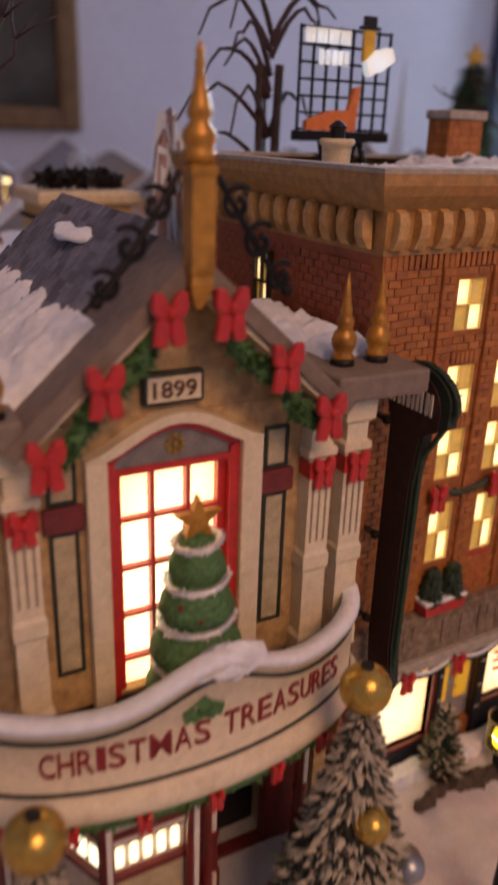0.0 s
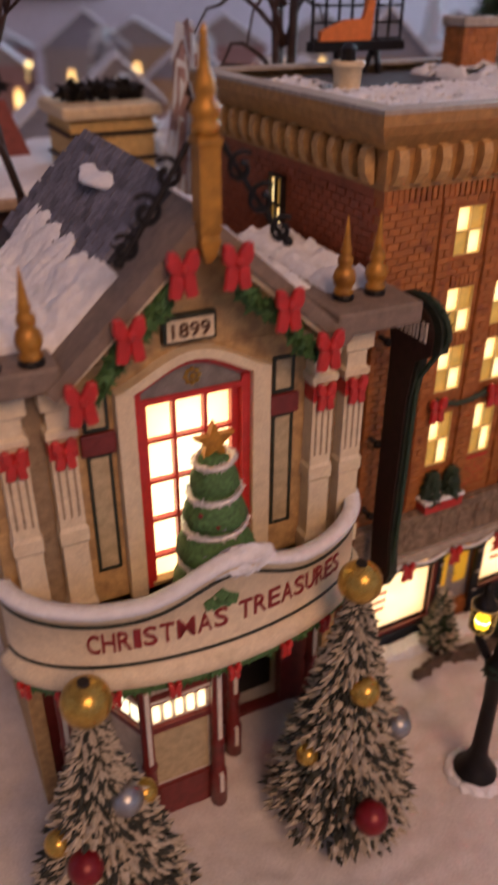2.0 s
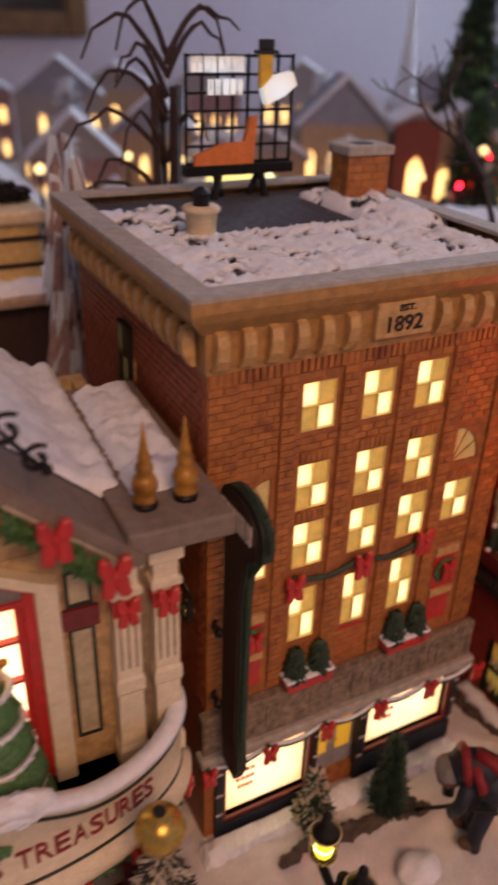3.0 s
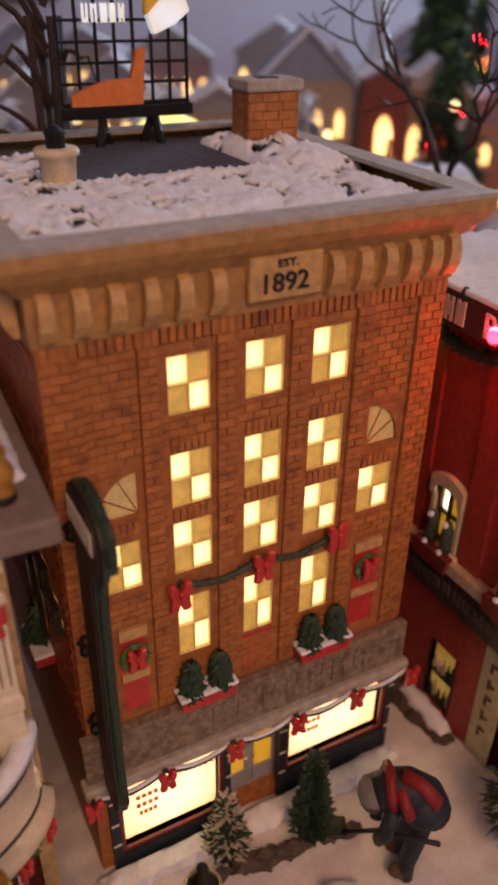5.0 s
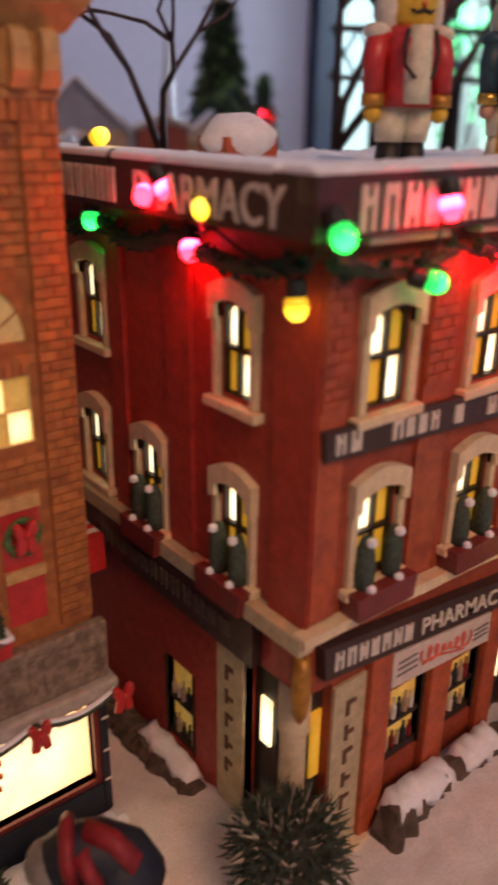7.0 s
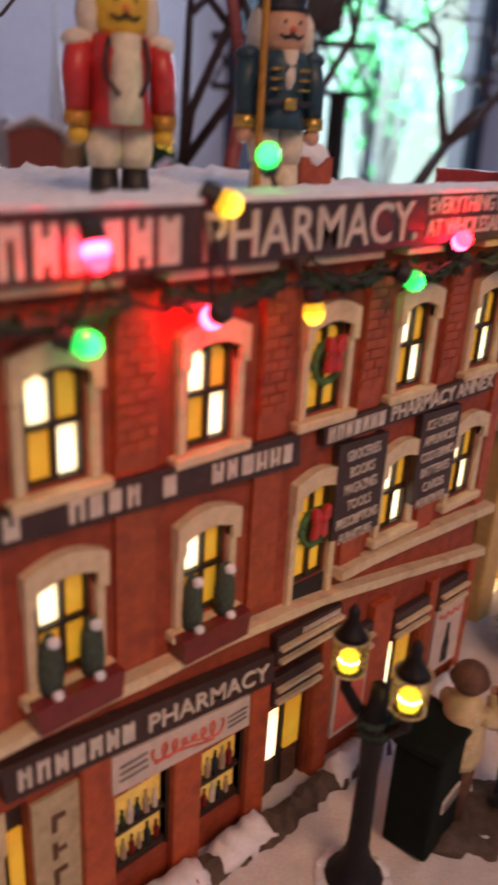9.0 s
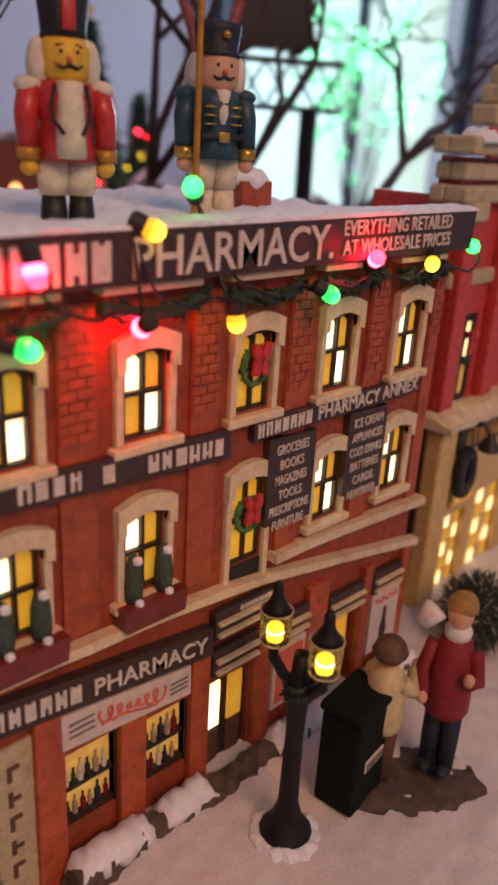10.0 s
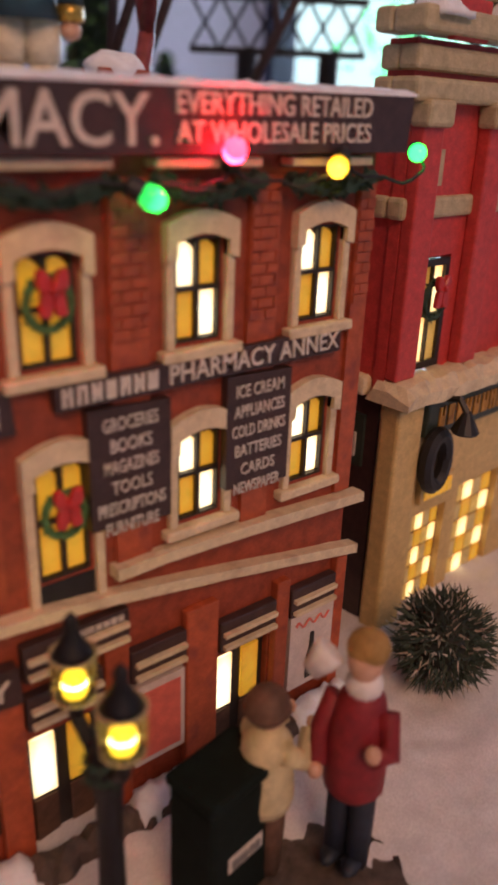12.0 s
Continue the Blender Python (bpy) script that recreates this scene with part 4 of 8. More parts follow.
# ---- brick pharmacy ----
def pharmacy_window(parent, u, z0, z1, w, m=ID, trees=False, wreath=False, full=False, tint=True, hole_y=0.0015, boxred="red_dark"):
    """A sash window with a cream arched hood, jambs and sill. u: middle of the glass."""
    a, b = u - w / 2, u + w / 2
    P = ("pane_white", "pane_yellow", "pane_yellow", "pane_white")
    if wreath:
        P = ("pane_yellow", "pane_yellow", "pane_yellow", "pane_yellow")
    if trees:
        P = ("pane_white", "pane_yellow", "pane_yellow", "pane_yellow")
    win = four_pane(parent, a, b, z0, z1, hole_y, P, m, arch=0.002, split=0.52, bar=0.0013, rim=0.0015)
    j = 0.0030
    bm = bmesh.new()
    low = z0 - (0.0105 if full else 0.0015)
    for s, e in ((a - j - 0.0012, a - 0.0014), (b + 0.0014, b + j + 0.0012)):
        box(bm, s, e, -0.0022, 0.0005, low, z1 + 0.002, bevel=0.0005)
    # hood
    n = 10
    top = [(a - j - 0.0016 + (w + 2 * j + 0.0032) * k / n, z1 + 0.0048 + 0.0034 * math.sin(math.pi * k / n)) for k in range(n + 1)]
    under = [(b + 0.0014 - (w + 0.0028) * k / n, z1 - 0.0004 + 0.0022 * math.sin(math.pi * k / n)) for k in range(n + 1)]
    half = n // 2
    left = top[:half + 1] + under[half:][:] + [(a - 0.0014, z1 - 0.0045), (a - j - 0.0016, z1 - 0.0055)]
    right = top[half:] + [(b + j + 0.0016, z1 - 0.0055), (b + 0.0014, z1 - 0.0045)] + under[:half + 1]
    poly_prism(bm, left, -0.0034, 0.0003)
    poly_prism(bm, right, -0.0034, 0.0003)
    part("hood", turned(bm, m), "cream", win, "cream moulded hood and jambs")
    if not full:
        bm = bmesh.new()
        box(bm, a - j - 0.0035, b + j + 0.0035, -0.0042, 0.0004, z0 - 0.0048, z0 - 0.0014, bevel=0.0007)
        part("sill", turned(bm, m), "cream", win)
    else:
        bm = bmesh.new()
        box(bm, a - 0.0013, b + 0.0013, -0.0004, 0.0006, z0 - 0.0105, z0 - 0.0012)
        part("panel", turned(bm, m), "black", win)
    if wreath:
        c = (u, -0.0012, z0 + (z1 - z0) * 0.58)
        part("wreath", turned(wreath_mesh(c, w * 0.40, 3), m), "green_garland", win)
        part("bow", turned(bow_mesh((u, -0.0028, c[2] + 0.0045), w * 0.66), m), "red_paint", win)
    if trees:
        bx = planter(parent, a - 0.006, b + 0.006, z0 - 0.0015, -0.0004, m, 0, red=boxred, snow=False, drop=0.0085)
        for s in (-1, 1):
            bm = bmesh.new()
            cx = u + s * (w / 2 - 0.0012)
            lathe(bm, [(0.0030, z0 - 0.002), (0.0034, z0 + 0.004), (0.0030, z0 + 0.0105), (0.0016, z0 + 0.0155), (0.0003, z0 + 0.0165)], cx, -0.0032, 9)
            lumpy(bm, 0.0005, 700)
            t = part("small_tree", turned(bm, m), "frost_green", bx, "small frosted green tree", True)
            bm = bmesh.new()
            ball(bm, (cx, -0.0056, z0 + 0.0148), 0.0019, sub=1)
            ball(bm, (cx, -0.0068, z0 - 0.001), 0.0018, sub=1)
            part("snow_cap", turned(bm, m), "snow_flock", t)
    return win


def pharmacy():
    F = empty("brick_pharmacy", pose(0.394, 0.1825, 0), "three-storey red brick corner pharmacy miniature with cream hooded windows", "building")
    L, R, B, D, T = -0.0065, 0.2290, G0 - 0.003, 0.17, 0.212
    MS = pose(L, 0, 0, 0, 0, -90)      # side wall frame: its x runs towards the street
    UP = [(0.0192, 0.1612, 0.1888), (0.0667, 0.1605, 0.1880), (0.1143, 0.1602, 0.1878), (0.1602, 0.1603, 0.1888), (0.2068, 0.1608, 0.1896)]
    LO = [(0.0196, 0.1050, 0.1340), (0.0669, 0.1042, 0.1325), (0.1152, 0.0978, 0.1320), (0.1612, 0.1032, 0.1315), (0.2070, 0.1040, 0.1330)]
    W = 0.0150
    holes = [(u - W / 2 - 0.0004, u + W / 2 + 0.0004, a - 0.0004, b + 0.0004) for u, a, b in UP + LO]
    shops = [(0.0335, 0.0542, 0.0165, 0.0490), (0.0680, 0.0875, 0.0155, 0.0455)]
    doors = [(0.0990, 0.1235, B + 0.004, 0.0455), (0.1690, 0.1940, B + 0.004, 0.0430)]
    entry = (L, 0.0060, B + 0.010, 0.0680)
    bm = bmesh.new()
    pierced(bm, L, R, B, T, holes + shops + doors + [entry], 0.0, 0.006)
    part("front_wall", bm, "pharm_mortar", F)
    SH = [(-0.0350, 0.1585, 0.1865, True), (-0.1225, 0.1585, 0.1865, True)]
    SL = [(-0.0350, 0.0985, 0.1280), (-0.0845, 0.0975, 0.1270), (-0.1255, 0.0995, 0.1275)]
    sholes = [(u - 0.0068, u + 0.0068, a, b) for u, a, b, _ in SH] + [(u - 0.0068, u + 0.0068, a, b) for u, a, b in SL]
    sshop = (-0.0790, -0.0610, -0.002, 0.038)
    bm = bmesh.new()
    pierced(bm, -D, -0.006, B, T, sholes + [sshop, (-0.029, -0.006, B + 0.010, 0.0680)], 0.0, 0.006)
    part("side_wall", turned(bm, MS), "pharm_side", F)
    bm = bmesh.new()
    box(bm, R - 0.006, R, 0.006, D, B, T)
    part("side_wall", bm, "pharm_side", F)
    bm = bmesh.new()
    box(bm, L + 0.006, R - 0.006, D - 0.006, D, B, T)
    part("back_wall", bm, "pharm_side", F)
    for k, (u, a, b) in enumerate(UP):
        pharmacy_window(F, u, a, b, W, wreath=(k == 2))
    for k, (u, a, b) in enumerate(LO):
        pharmacy_window(F, u, a, b, W, trees=(k < 2), wreath=(k == 2), full=(k == 2))
    for u, a, b, _ in SH:
        pharmacy_window(F, u, a, b, 0.0130, MS)
    for k, (u, a, b) in enumerate(SL):
        pharmacy_window(F, u, a, b, 0.0130, MS, trees=(k < 2))
    # brick piers between the windows
    for a, b in ((L - 0.0008, 0.0025), (0.0350, 0.0480), (0.0850, 0.0970), (0.1310, 0.1430), (0.1775, 0.1885), (0.2215, R)):
        bm = bmesh.new()
        box(bm, a, b, -0.0016, 0.0, 0.0965 if a < 0.1 else 0.0940, 0.205)
        part("pier", bm, "pharm_brick", F)
    for a, b in ((-0.072, -0.058), (-0.110, -0.100), (-0.0165, 0.0008)):
        bm = bmesh.new()
        box(bm, a, b, -0.0016, 0.0, 0.0925, 0.205)
        part("pier", turned(bm, MS), "pharm_side", F)
    # raised brick courses on piers and panels
    bm = bmesh.new()
    rnd = random.Random(2)
    for a, b in ((0.0354, 0.0476), (0.0854, 0.0966), (0.1314, 0.1426), (0.1779, 0.1881), (0.2219, R - 0.0003), (L - 0.0004, 0.0022)):
        z, k = 0.164, 0
        while z < 0.202:
            u = a - (0.003 if k % 2 else 0)
            while u < b:
                p, q = max(a, u), min(b, u + 0.0056)
                if q - p > 0.001:
                    box(bm, p, q, -0.0021 - rnd.uniform(0, 0.0003), -0.0016, z, z + 0.0028)
                u += 0.0061
            z += 0.0034
            k += 1
    tagged(part("brickwork", bm, "pharm_brick", F), kind="stuff")
    # belts with snow
    bm = bmesh.new()
    line = [(L - 0.0055, 0.0935), (0.030, 0.0932), (0.070, 0.0918), (0.105, 0.0893), (0.128, 0.0868), (0.160, 0.0815), (0.195, 0.0752), (R + 0.0045, 0.0684)]
    poly_prism(bm, [(a, z - 0.0019) for a, z in line] + [(a, z + 0.0017) for a, z in line[::-1]], -0.0050, 0.0002)
    bmesh.ops.subdivide_edges(bm, edges=bm.edges[:], cuts=2)
    lumpy(bm, 0.0004, 260)
    part("belt_course", bm, "cream", F, "cream moulded belt course dusted with snow")
    bm = bmesh.new()
    line = [(0.129, 0.0945), (0.146, 0.0948), (0.19, 0.0932), (R + 0.0045, 0.0905)]
    poly_prism(bm, [(a, z - 0.0018) for a, z in line] + [(a, z + 0.0020) for a, z in line[::-1]], -0.0055, 0.0002)
    bmesh.ops.subdivide_edges(bm, edges=bm.edges[:], cuts=2)
    lumpy(bm, 0.0004, 260)
    part("belt_course", bm, "cream", F)
    bm = bmesh.new()
    box(bm, -D, 0.0030, -0.0058, 0.0002, 0.0880, 0.0942)
    lumpy(bm, 0.0005, 260)
    part("belt_course", turned(bm, MS), "cream_dull", F)
    # parapet sign boards
    bm = bmesh.new()
    poly_prism(bm, [(L - 0.0122, 0.2102), (R + 0.0045, 0.2115), (R + 0.0057, 0.2275), (L - 0.0122, 0.2252)], -0.0085, -0.001)
    sg = part("parapet_sign", bm, "sign_dark", F, "long dark brown painted sign with cream capitals")
    bm = bmesh.new()
    slant(bar_row(bm, -0.0045, 0.0505, 0.2118, 0.2226, -0.0085, 7, 11), 0.0, 0.010)
    part("painted_name", bm, "letter", sg)
    part("lettering", slant(lettering("PHARMACY.", 0.0560, 0.1420, 0.2120, 0.2238, -0.0085), 0.06, 0.012), "letter", sg)
    part("lettering", slant(lettering("EVERYTHING RETAILED", 0.1472, 0.2160, 0.2204, 0.2257, -0.0085), 0.147, 0.008), "letter", sg)
    part("lettering", slant(lettering("AT WHOLESALE PRICES", 0.1472, 0.2160, 0.2136, 0.2189, -0.0085), 0.147, 0.008), "letter", sg)
    bm = bmesh.new()
    poly_prism(bm, [(-D - 0.005, 0.2095), (0.0008, 0.2102), (0.0008, 0.2252), (-D - 0.005, 0.2245)], -0.0122, -0.0005)
    ss = part("parapet_sign", turned(bm, MS), "sign_dark", F, "dark brown painted side sign with cream capitals")
    bm = bmesh.new()
    bar_row(bm, -0.128, -0.080, 0.2118, 0.2222, -0.0122, 7, 11)
    part("painted_name", turned(bm, MS), "letter", ss)
    part("lettering", turned(lettering("PHARMACY", -0.0700, -0.0020, 0.2118, 0.2222, -0.0122), MS), "letter", ss)
    # snow ledge on the parapet, flat snowy roof
    bm = bmesh.new()
    rough_bar(bm, L - 0.0125, R + 0.0062, -0.0090, 0.006, 0.2252, 0.2272, 0.003, 0.0004, 2)
    slant(bm, 0.0, 0.009)
    part("parapet_snow", bm, "snow_flock", F)
    bm = bmesh.new()
    box(bm, L - 0.0125, L + 0.004, 0.0062, D + 0.004, 0.2244, 0.2272, bevel=0.001)
    lumpy(bm, 0.0008, 150)
    part("parapet_snow", bm, "snow_flock", F)
    bm = bmesh.new()
    box(bm, L + 0.001, R - 0.001, 0.001, D - 0.001, 0.2120, 0.2192)
    part("roof", bm, "roof_tar", F)
    snow_patch("roof_snow", (L + 0.002, R + 0.004, 0.003, D - 0.004), 0.2185, 0.0046, F, "even white flocked snow", 2.0, 0.005, edge=0.004)
    # cornice strip and dark garland below the signs
    bm = bmesh.new()
    for a, b in ((0.0025, 0.0350), (0.0480, 0.0850), (0.0970, 0.1310), (0.1430, 0.1775), (0.1885, 0.2215)):
        box(bm, a, b, -0.006, 0.0, 0.2076, 0.2102, bevel=0.0006)
    part("cornice_strip", bm, "cream", F)
    for a, b in ((-0.010, 0.0360), (0.0470, 0.0860), (0.0960, 0.1320), (0.1420, 0.1785), (0.1875, 0.2225)):
        part("garland", garland_mesh([(a + (b - a) * t, -0.0058, 0.2045 - 0.0035 * math.sin(math.pi * t)) for t in np.linspace(0, 1, 8)], 0.0042, int(a * 1000), 14), "green_dark", F)
    for a, b in ((-0.155, -0.110), (-0.105, -0.062), (-0.060, -0.002)):
        part("garland", turned(garland_mesh([(a + (b - a) * t, -0.0055, 0.2035 - 0.0045 * math.sin(math.pi * t)) for t in np.linspace(0, 1, 8)], 0.0044, int(-a * 900), 14), MS), "green_dark", F)
    # wall signs
    bm = bmesh.new()
    poly_prism(bm, [(-0.0062, 0.1502), (0.1025, 0.1450), (0.1015, 0.1560), (-0.0070, 0.1590)], -0.0038, -0.0005)
    sg = part("wall_sign", bm, "sign_dark", F, "dark painted name board with pale bars")
    part("painted_name", slant(bar_row(bmesh.new(), -0.0030, 0.1000, 0.1517, 0.1577, -0.0038, 18, 21, gaps=(2, 3, 8, 10, 11)), -0.003, -0.042), "letter", sg)
    bm = bmesh.new()
    poly_prism(bm, [(0.1135, 0.1483), (0.2160, 0.1494), (0.2157, 0.1575), (0.1132, 0.1558)], -0.0038, -0.0005)
    sg = part("wall_sign", bm, "sign_dark", F, "dark painted annex board with cream capitals")
    part("painted_name", slant(bar_row(bmesh.new(), 0.1150, 0.1450, 0.1494, 0.1547, -0.0038, 7, 11), 0.115, 0.012), "letter", sg)
    part("lettering", slant(lettering("PHARMACY ANNEX", 0.1480, 0.2146, 0.1498, 0.1555, -0.0038), 0.148, 0.014), "letter", sg)
    for lines, b in ((("GROCERIES", "BOOKS", "MAGAZINES", "TOOLS", "PRESCRIPTIONS", "FURNITURE"), (0.1222, 0.1486, 0.1085, 0.1468)),
                     (("ICE CREAM", "APPLIANCES", "COLD DRINKS", "BATTERIES", "CARDS", "NEWSPAPER"), (0.1692, 0.1950, 0.1085, 0.1480))):
        bm = bmesh.new()
        poly_prism(bm, [(b[0], b[2] + 0.002), (b[1], b[2]), (b[1], b[3] - 0.001), (b[0], b[3])], -0.0036, -0.0005)
        sg = part("goods_board", bm, "sign_dark", F, "dark painted board listing goods in cream capitals")
        n = len(lines)
        full = max(len(s) for s in lines)
        for k, s in enumerate(lines):
            wd = (b[1] - b[0]) * 0.84 * (0.35 + 0.65 * len(s) / full)
            c = (b[0] + b[1]) / 2
            z = b[3] - (b[3] - b[2]) * (k + 0.62) / n - 0.0012
            part("lettering", lettering(s, c - wd / 2, c + wd / 2, z - 0.0020, z + 0.0020, -0.0036, 0.0004, 0.004), "letter", sg)
    # ground-floor fascia
    bm = bmesh.new()
    poly_prism(bm, [(-0.0020, 0.0755), (0.0975, 0.0640), (0.0970, 0.0765), (-0.0030, 0.0880)], -0.0048, -0.0004)
    sg = part("fascia_sign", bm, "sign_dark", F, "dark painted shop fascia with cream capitals")
    part("painted_name", slant(bar_row(bmesh.new(), 0.0015, 0.0395, 0.0780, 0.0848, -0.0048, 7, 11), 0.0015, -0.116), "letter", sg)
    part("lettering", slant(lettering("PHARMACY", 0.0435, 0.0940, 0.0780, 0.0846, -0.0048), 0.0015, -0.116), "letter", sg)
    bm = bmesh.new()
    box(bm, -D + 0.01, -0.0205, -0.0045, -0.0004, 0.0690, 0.0870)
    sg = part("fascia_sign", turned(bm, MS), "sign_dark", F, "dark side fascia with faint bars, shade painted into their colour")
    # bars take a dark colour here, the side's shade painted in
    part("painted_name", turned(bar_row(bmesh.new(), -0.12, -0.030, 0.0745, 0.0815, -0.0045, 12, 5), MS), "stone_dark", sg)
    for a, b, za in ((0.0985, 0.1330, 0.0815), (0.0985, 0.1235, 0.0640), (0.1335, 0.1545, 0.0640), (0.1685, 0.1940, 0.0600), (0.2012, 0.2240, 0.0605)):
        bm = bmesh.new()
        box(bm, a, b, -0.0042, -0.0004, za - 0.0125, za, bevel=0.0006)
        tr = part("transom_board", bm, "sign_dark", F)
        bm = bmesh.new()
        for k in range(2):
            box(bm, a + 0.001, b - 0.001, -0.0062, -0.0043, za - 0.0055 - 0.0052 * k, za - 0.0040 - 0.0052 * k)
        part("snow_strip", bm, "cream", tr)
    bm = bmesh.new()
    bar_row(bm, 0.1110, 0.1315, 0.0785, 0.0805, -0.0044, 8, 3)
    part("painted_name", bm, "letter", F)
    # shop windows with little bottles on shelves
    def shop_window(h, m=ID, seed=1):
        bm = bmesh.new()
        box(bm, *h[:2], 0.003, 0.0045, *h[2:])
        w = part("shop_window", turned(bm, m), "pane_dim", F, "softly lit shop window with bottles on shelves")
        bm = bmesh.new()
        zm = (h[2] + h[3]) / 2
        box(bm, h[0], h[1], 0.0005, 0.003, zm - 0.0009, zm + 0.0009)
        box(bm, h[0] - 0.0008, h[0], -0.0006, 0.0045, h[2], h[3])
        box(bm, h[1], h[1] + 0.0008, -0.0006, 0.0045, h[2], h[3])
        box(bm, h[0], h[1], 0.0005, 0.003, h[2], h[2] + 0.003)
        part("shelf", turned(bm, m), "sash", w)
        rnd = random.Random(seed)
        for zz in (h[2] + 0.003, zm + 0.0009):
            u = h[0] + 0.002
            while u < h[1] - 0.0015:
                bm = bmesh.new()
                s = rnd.uniform(0.75, 1.15)
                lathe(bm, [(0.0011 * s, zz), (0.0012 * s, zz + 0.0045 * s), (0.0005, zz + 0.0062 * s), (0.0005, zz + 0.0085 * s)], u, 0.0018, 8)
                part("bottle", turned(bm, m), rnd.choice(("navy", "ball_red", "letter", "far_tan", "green_dark", "letter")), w)
                u += rnd.uniform(0.0028, 0.004)
    shop_window(shops[0], seed=1)
    shop_window(shops[1], seed=2)
    shop_window(sshop, MS, 3)
    # soft-drink banner: a red script squiggle on white
    bm = bmesh.new()
    poly_prism(bm, [(0.0310, 0.0560), (0.0868, 0.0510), (0.0865, 0.0640), (0.0308, 0.0705)], -0.0045, -0.0004)
    bn = part("banner", bm, "poster", F, "white banner with a red script squiggle")
    bm = bmesh.new()
    tube(bm, [(0.0460 + 0.0275 * t - 0.0017 * math.sin(t * 44), -0.0048, 0.0628 - 0.004 * t + 0.0022 * (1 + 0.5 * math.sin(t * 9)) * math.cos(t * 44)) for t in np.linspace(0, 1, 110)], 0.0005, segs=4)
    tube(bm, [(0.0463 + 0.024 * t, -0.0048, 0.0592 - 0.003 * t + 0.001 * math.sin(t * 5)) for t in np.linspace(0, 1, 12)], 0.0004, segs=4)
    part("red_script", bm, "pink_red", bn)
    bm = bmesh.new()
    for k in range(3):
        box(bm, 0.0335, 0.0435, -0.0049, -0.0044, 0.0598 + 0.0026 * k, 0.0606 + 0.0026 * k)
        box(bm, 0.0765, 0.0850, -0.0049, -0.0044, 0.0555 + 0.0021 * k, 0.0562 + 0.0021 * k)
    part("painted_name", bm, "grey", bn)
    # doors: one bright leaf, one amber
    for d in doors:
        bm = bmesh.new()
        box(bm, d[0], d[1], 0.003, 0.006, d[2], d[3])
        dr = part("door", bm, "sash", F, "dark double door with lit glass")
        for k, mm in enumerate(("pane_white", "pane_yellow")):
            a = d[0] + 0.0018 + k * 0.0125
            bm = bmesh.new()
            box(bm, a, a + 0.0076, 0.0018, 0.003, d[3] - 0.0255, d[3] - 0.0030)
            part("door_glass", bm, mm, dr)
        bm = bmesh.new()
        for k in range(2):
            a = d[0] + 0.0016 + k * 0.0125
            box(bm, a, a + 0.0082, 0.0022, 0.003, d[2] + 0.002, d[3] - 0.0275, bevel=0.0004)
        part("door_panel", bm, "brown", dr)
    # posters
    bm = bmesh.new()
    box(bm, 0.2018, 0.2240, -0.0040, -0.0004, 0.0140, 0.0490)
    po = part("poster", bm, "poster", F, "pale poster with a dark bottle silhouette")
    bm = bmesh.new()
    poly_prism(bm, [(0.2107, 0.017), (0.2154, 0.017), (0.2154, 0.027), (0.2142, 0.0310), (0.2139, 0.0380), (0.2122, 0.0380), (0.2119, 0.0310), (0.2107, 0.027)], -0.0046, -0.0041)
    part("bottle_shape", bm, "black", po)
    bm = bmesh.new()
    tube(bm, [(0.2042 + 0.017 * t, -0.0044, 0.0435 + 0.0013 * math.sin(t * 20)) for t in np.linspace(0, 1, 24)], 0.0005, segs=4)
    part("red_script", bm, "pink_red", po)
    bm = bmesh.new()
    box(bm, 0.1338, 0.1536, -0.0040, -0.0004, 0.0168, 0.0492)
    po = part("poster", bm, "poster", F, "pale poster with a red picture panel")
    bm = bmesh.new()
    box(bm, 0.1358, 0.1516, -0.0046, -0.0041, 0.0195, 0.0465)
    part("red_picture", bm, "pink_red", po)
    # ground-floor piers
    for a, b, z in ((0.0215, 0.0325, 0.0745), (0.0552, 0.0668, 0.056), (0.0885, 0.0978, 0.066), (0.1245, 0.1330, 0.0685), (0.1548, 0.1680, 0.070), (0.1945, 0.2008, 0.066), (0.2245, R + 0.001, 0.066)):
        bm = bmesh.new()
        box(bm, a, b, -0.0036, 0.0, B, z, bevel=0.0006)
        part("pier", bm, "pharm_brick", F)
    # recessed corner entry with a cream post and lettered boards
    bm = bmesh.new()
    box(bm, L - 0.002, 0.0255, -0.006, 0.044, B, B + 0.0098, bevel=0.001)
    box(bm, L - 0.008, 0.0265, -0.010, 0.045, B, B + 0.005, bevel=0.001)
    part("entry_step", bm, "cream", F)
    bm = bmesh.new()
    lathe(bm, [(0.0056, B + 0.0098), (0.0050, 0.004), (0.0048, 0.046), (0.0056, 0.049), (0.0056, 0.0680)], L + 0.0045, 0.0085, 12)
    part("corner_post", bm, "cream", F, "cream corner post of the recessed entry", True)
    bm = bmesh.new()
    lathe(bm, [(0.001, 0.0615), (0.0026, 0.065), (0.0032, 0.072), (0.0030, 0.079), (0.0024, 0.0860)], L - 0.0028, -0.0015, 10)
    part("corner_corbel", bm, "gold_paint", F, "carved tan corbel", True)
    dm = pose(0.012, 0.014, 0, 0, 0, -55)
    bm = bmesh.new()
    box(bm, -0.018, 0.018, 0.0, 0.002, B + 0.0098, 0.0680)
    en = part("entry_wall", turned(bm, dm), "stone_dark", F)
    for a, mm in ((0.006, "pane_yellow"),):
        bm = bmesh.new()
        box(bm, a, a + 0.0062, -0.0006, 0.0004, 0.018, 0.056)
        part("door_glass", turned(bm, dm), mm, en)
    bm = bmesh.new()
    box(bm, -0.0285, -0.0165, 0.0045, 0.006, B + 0.0098, 0.0680)
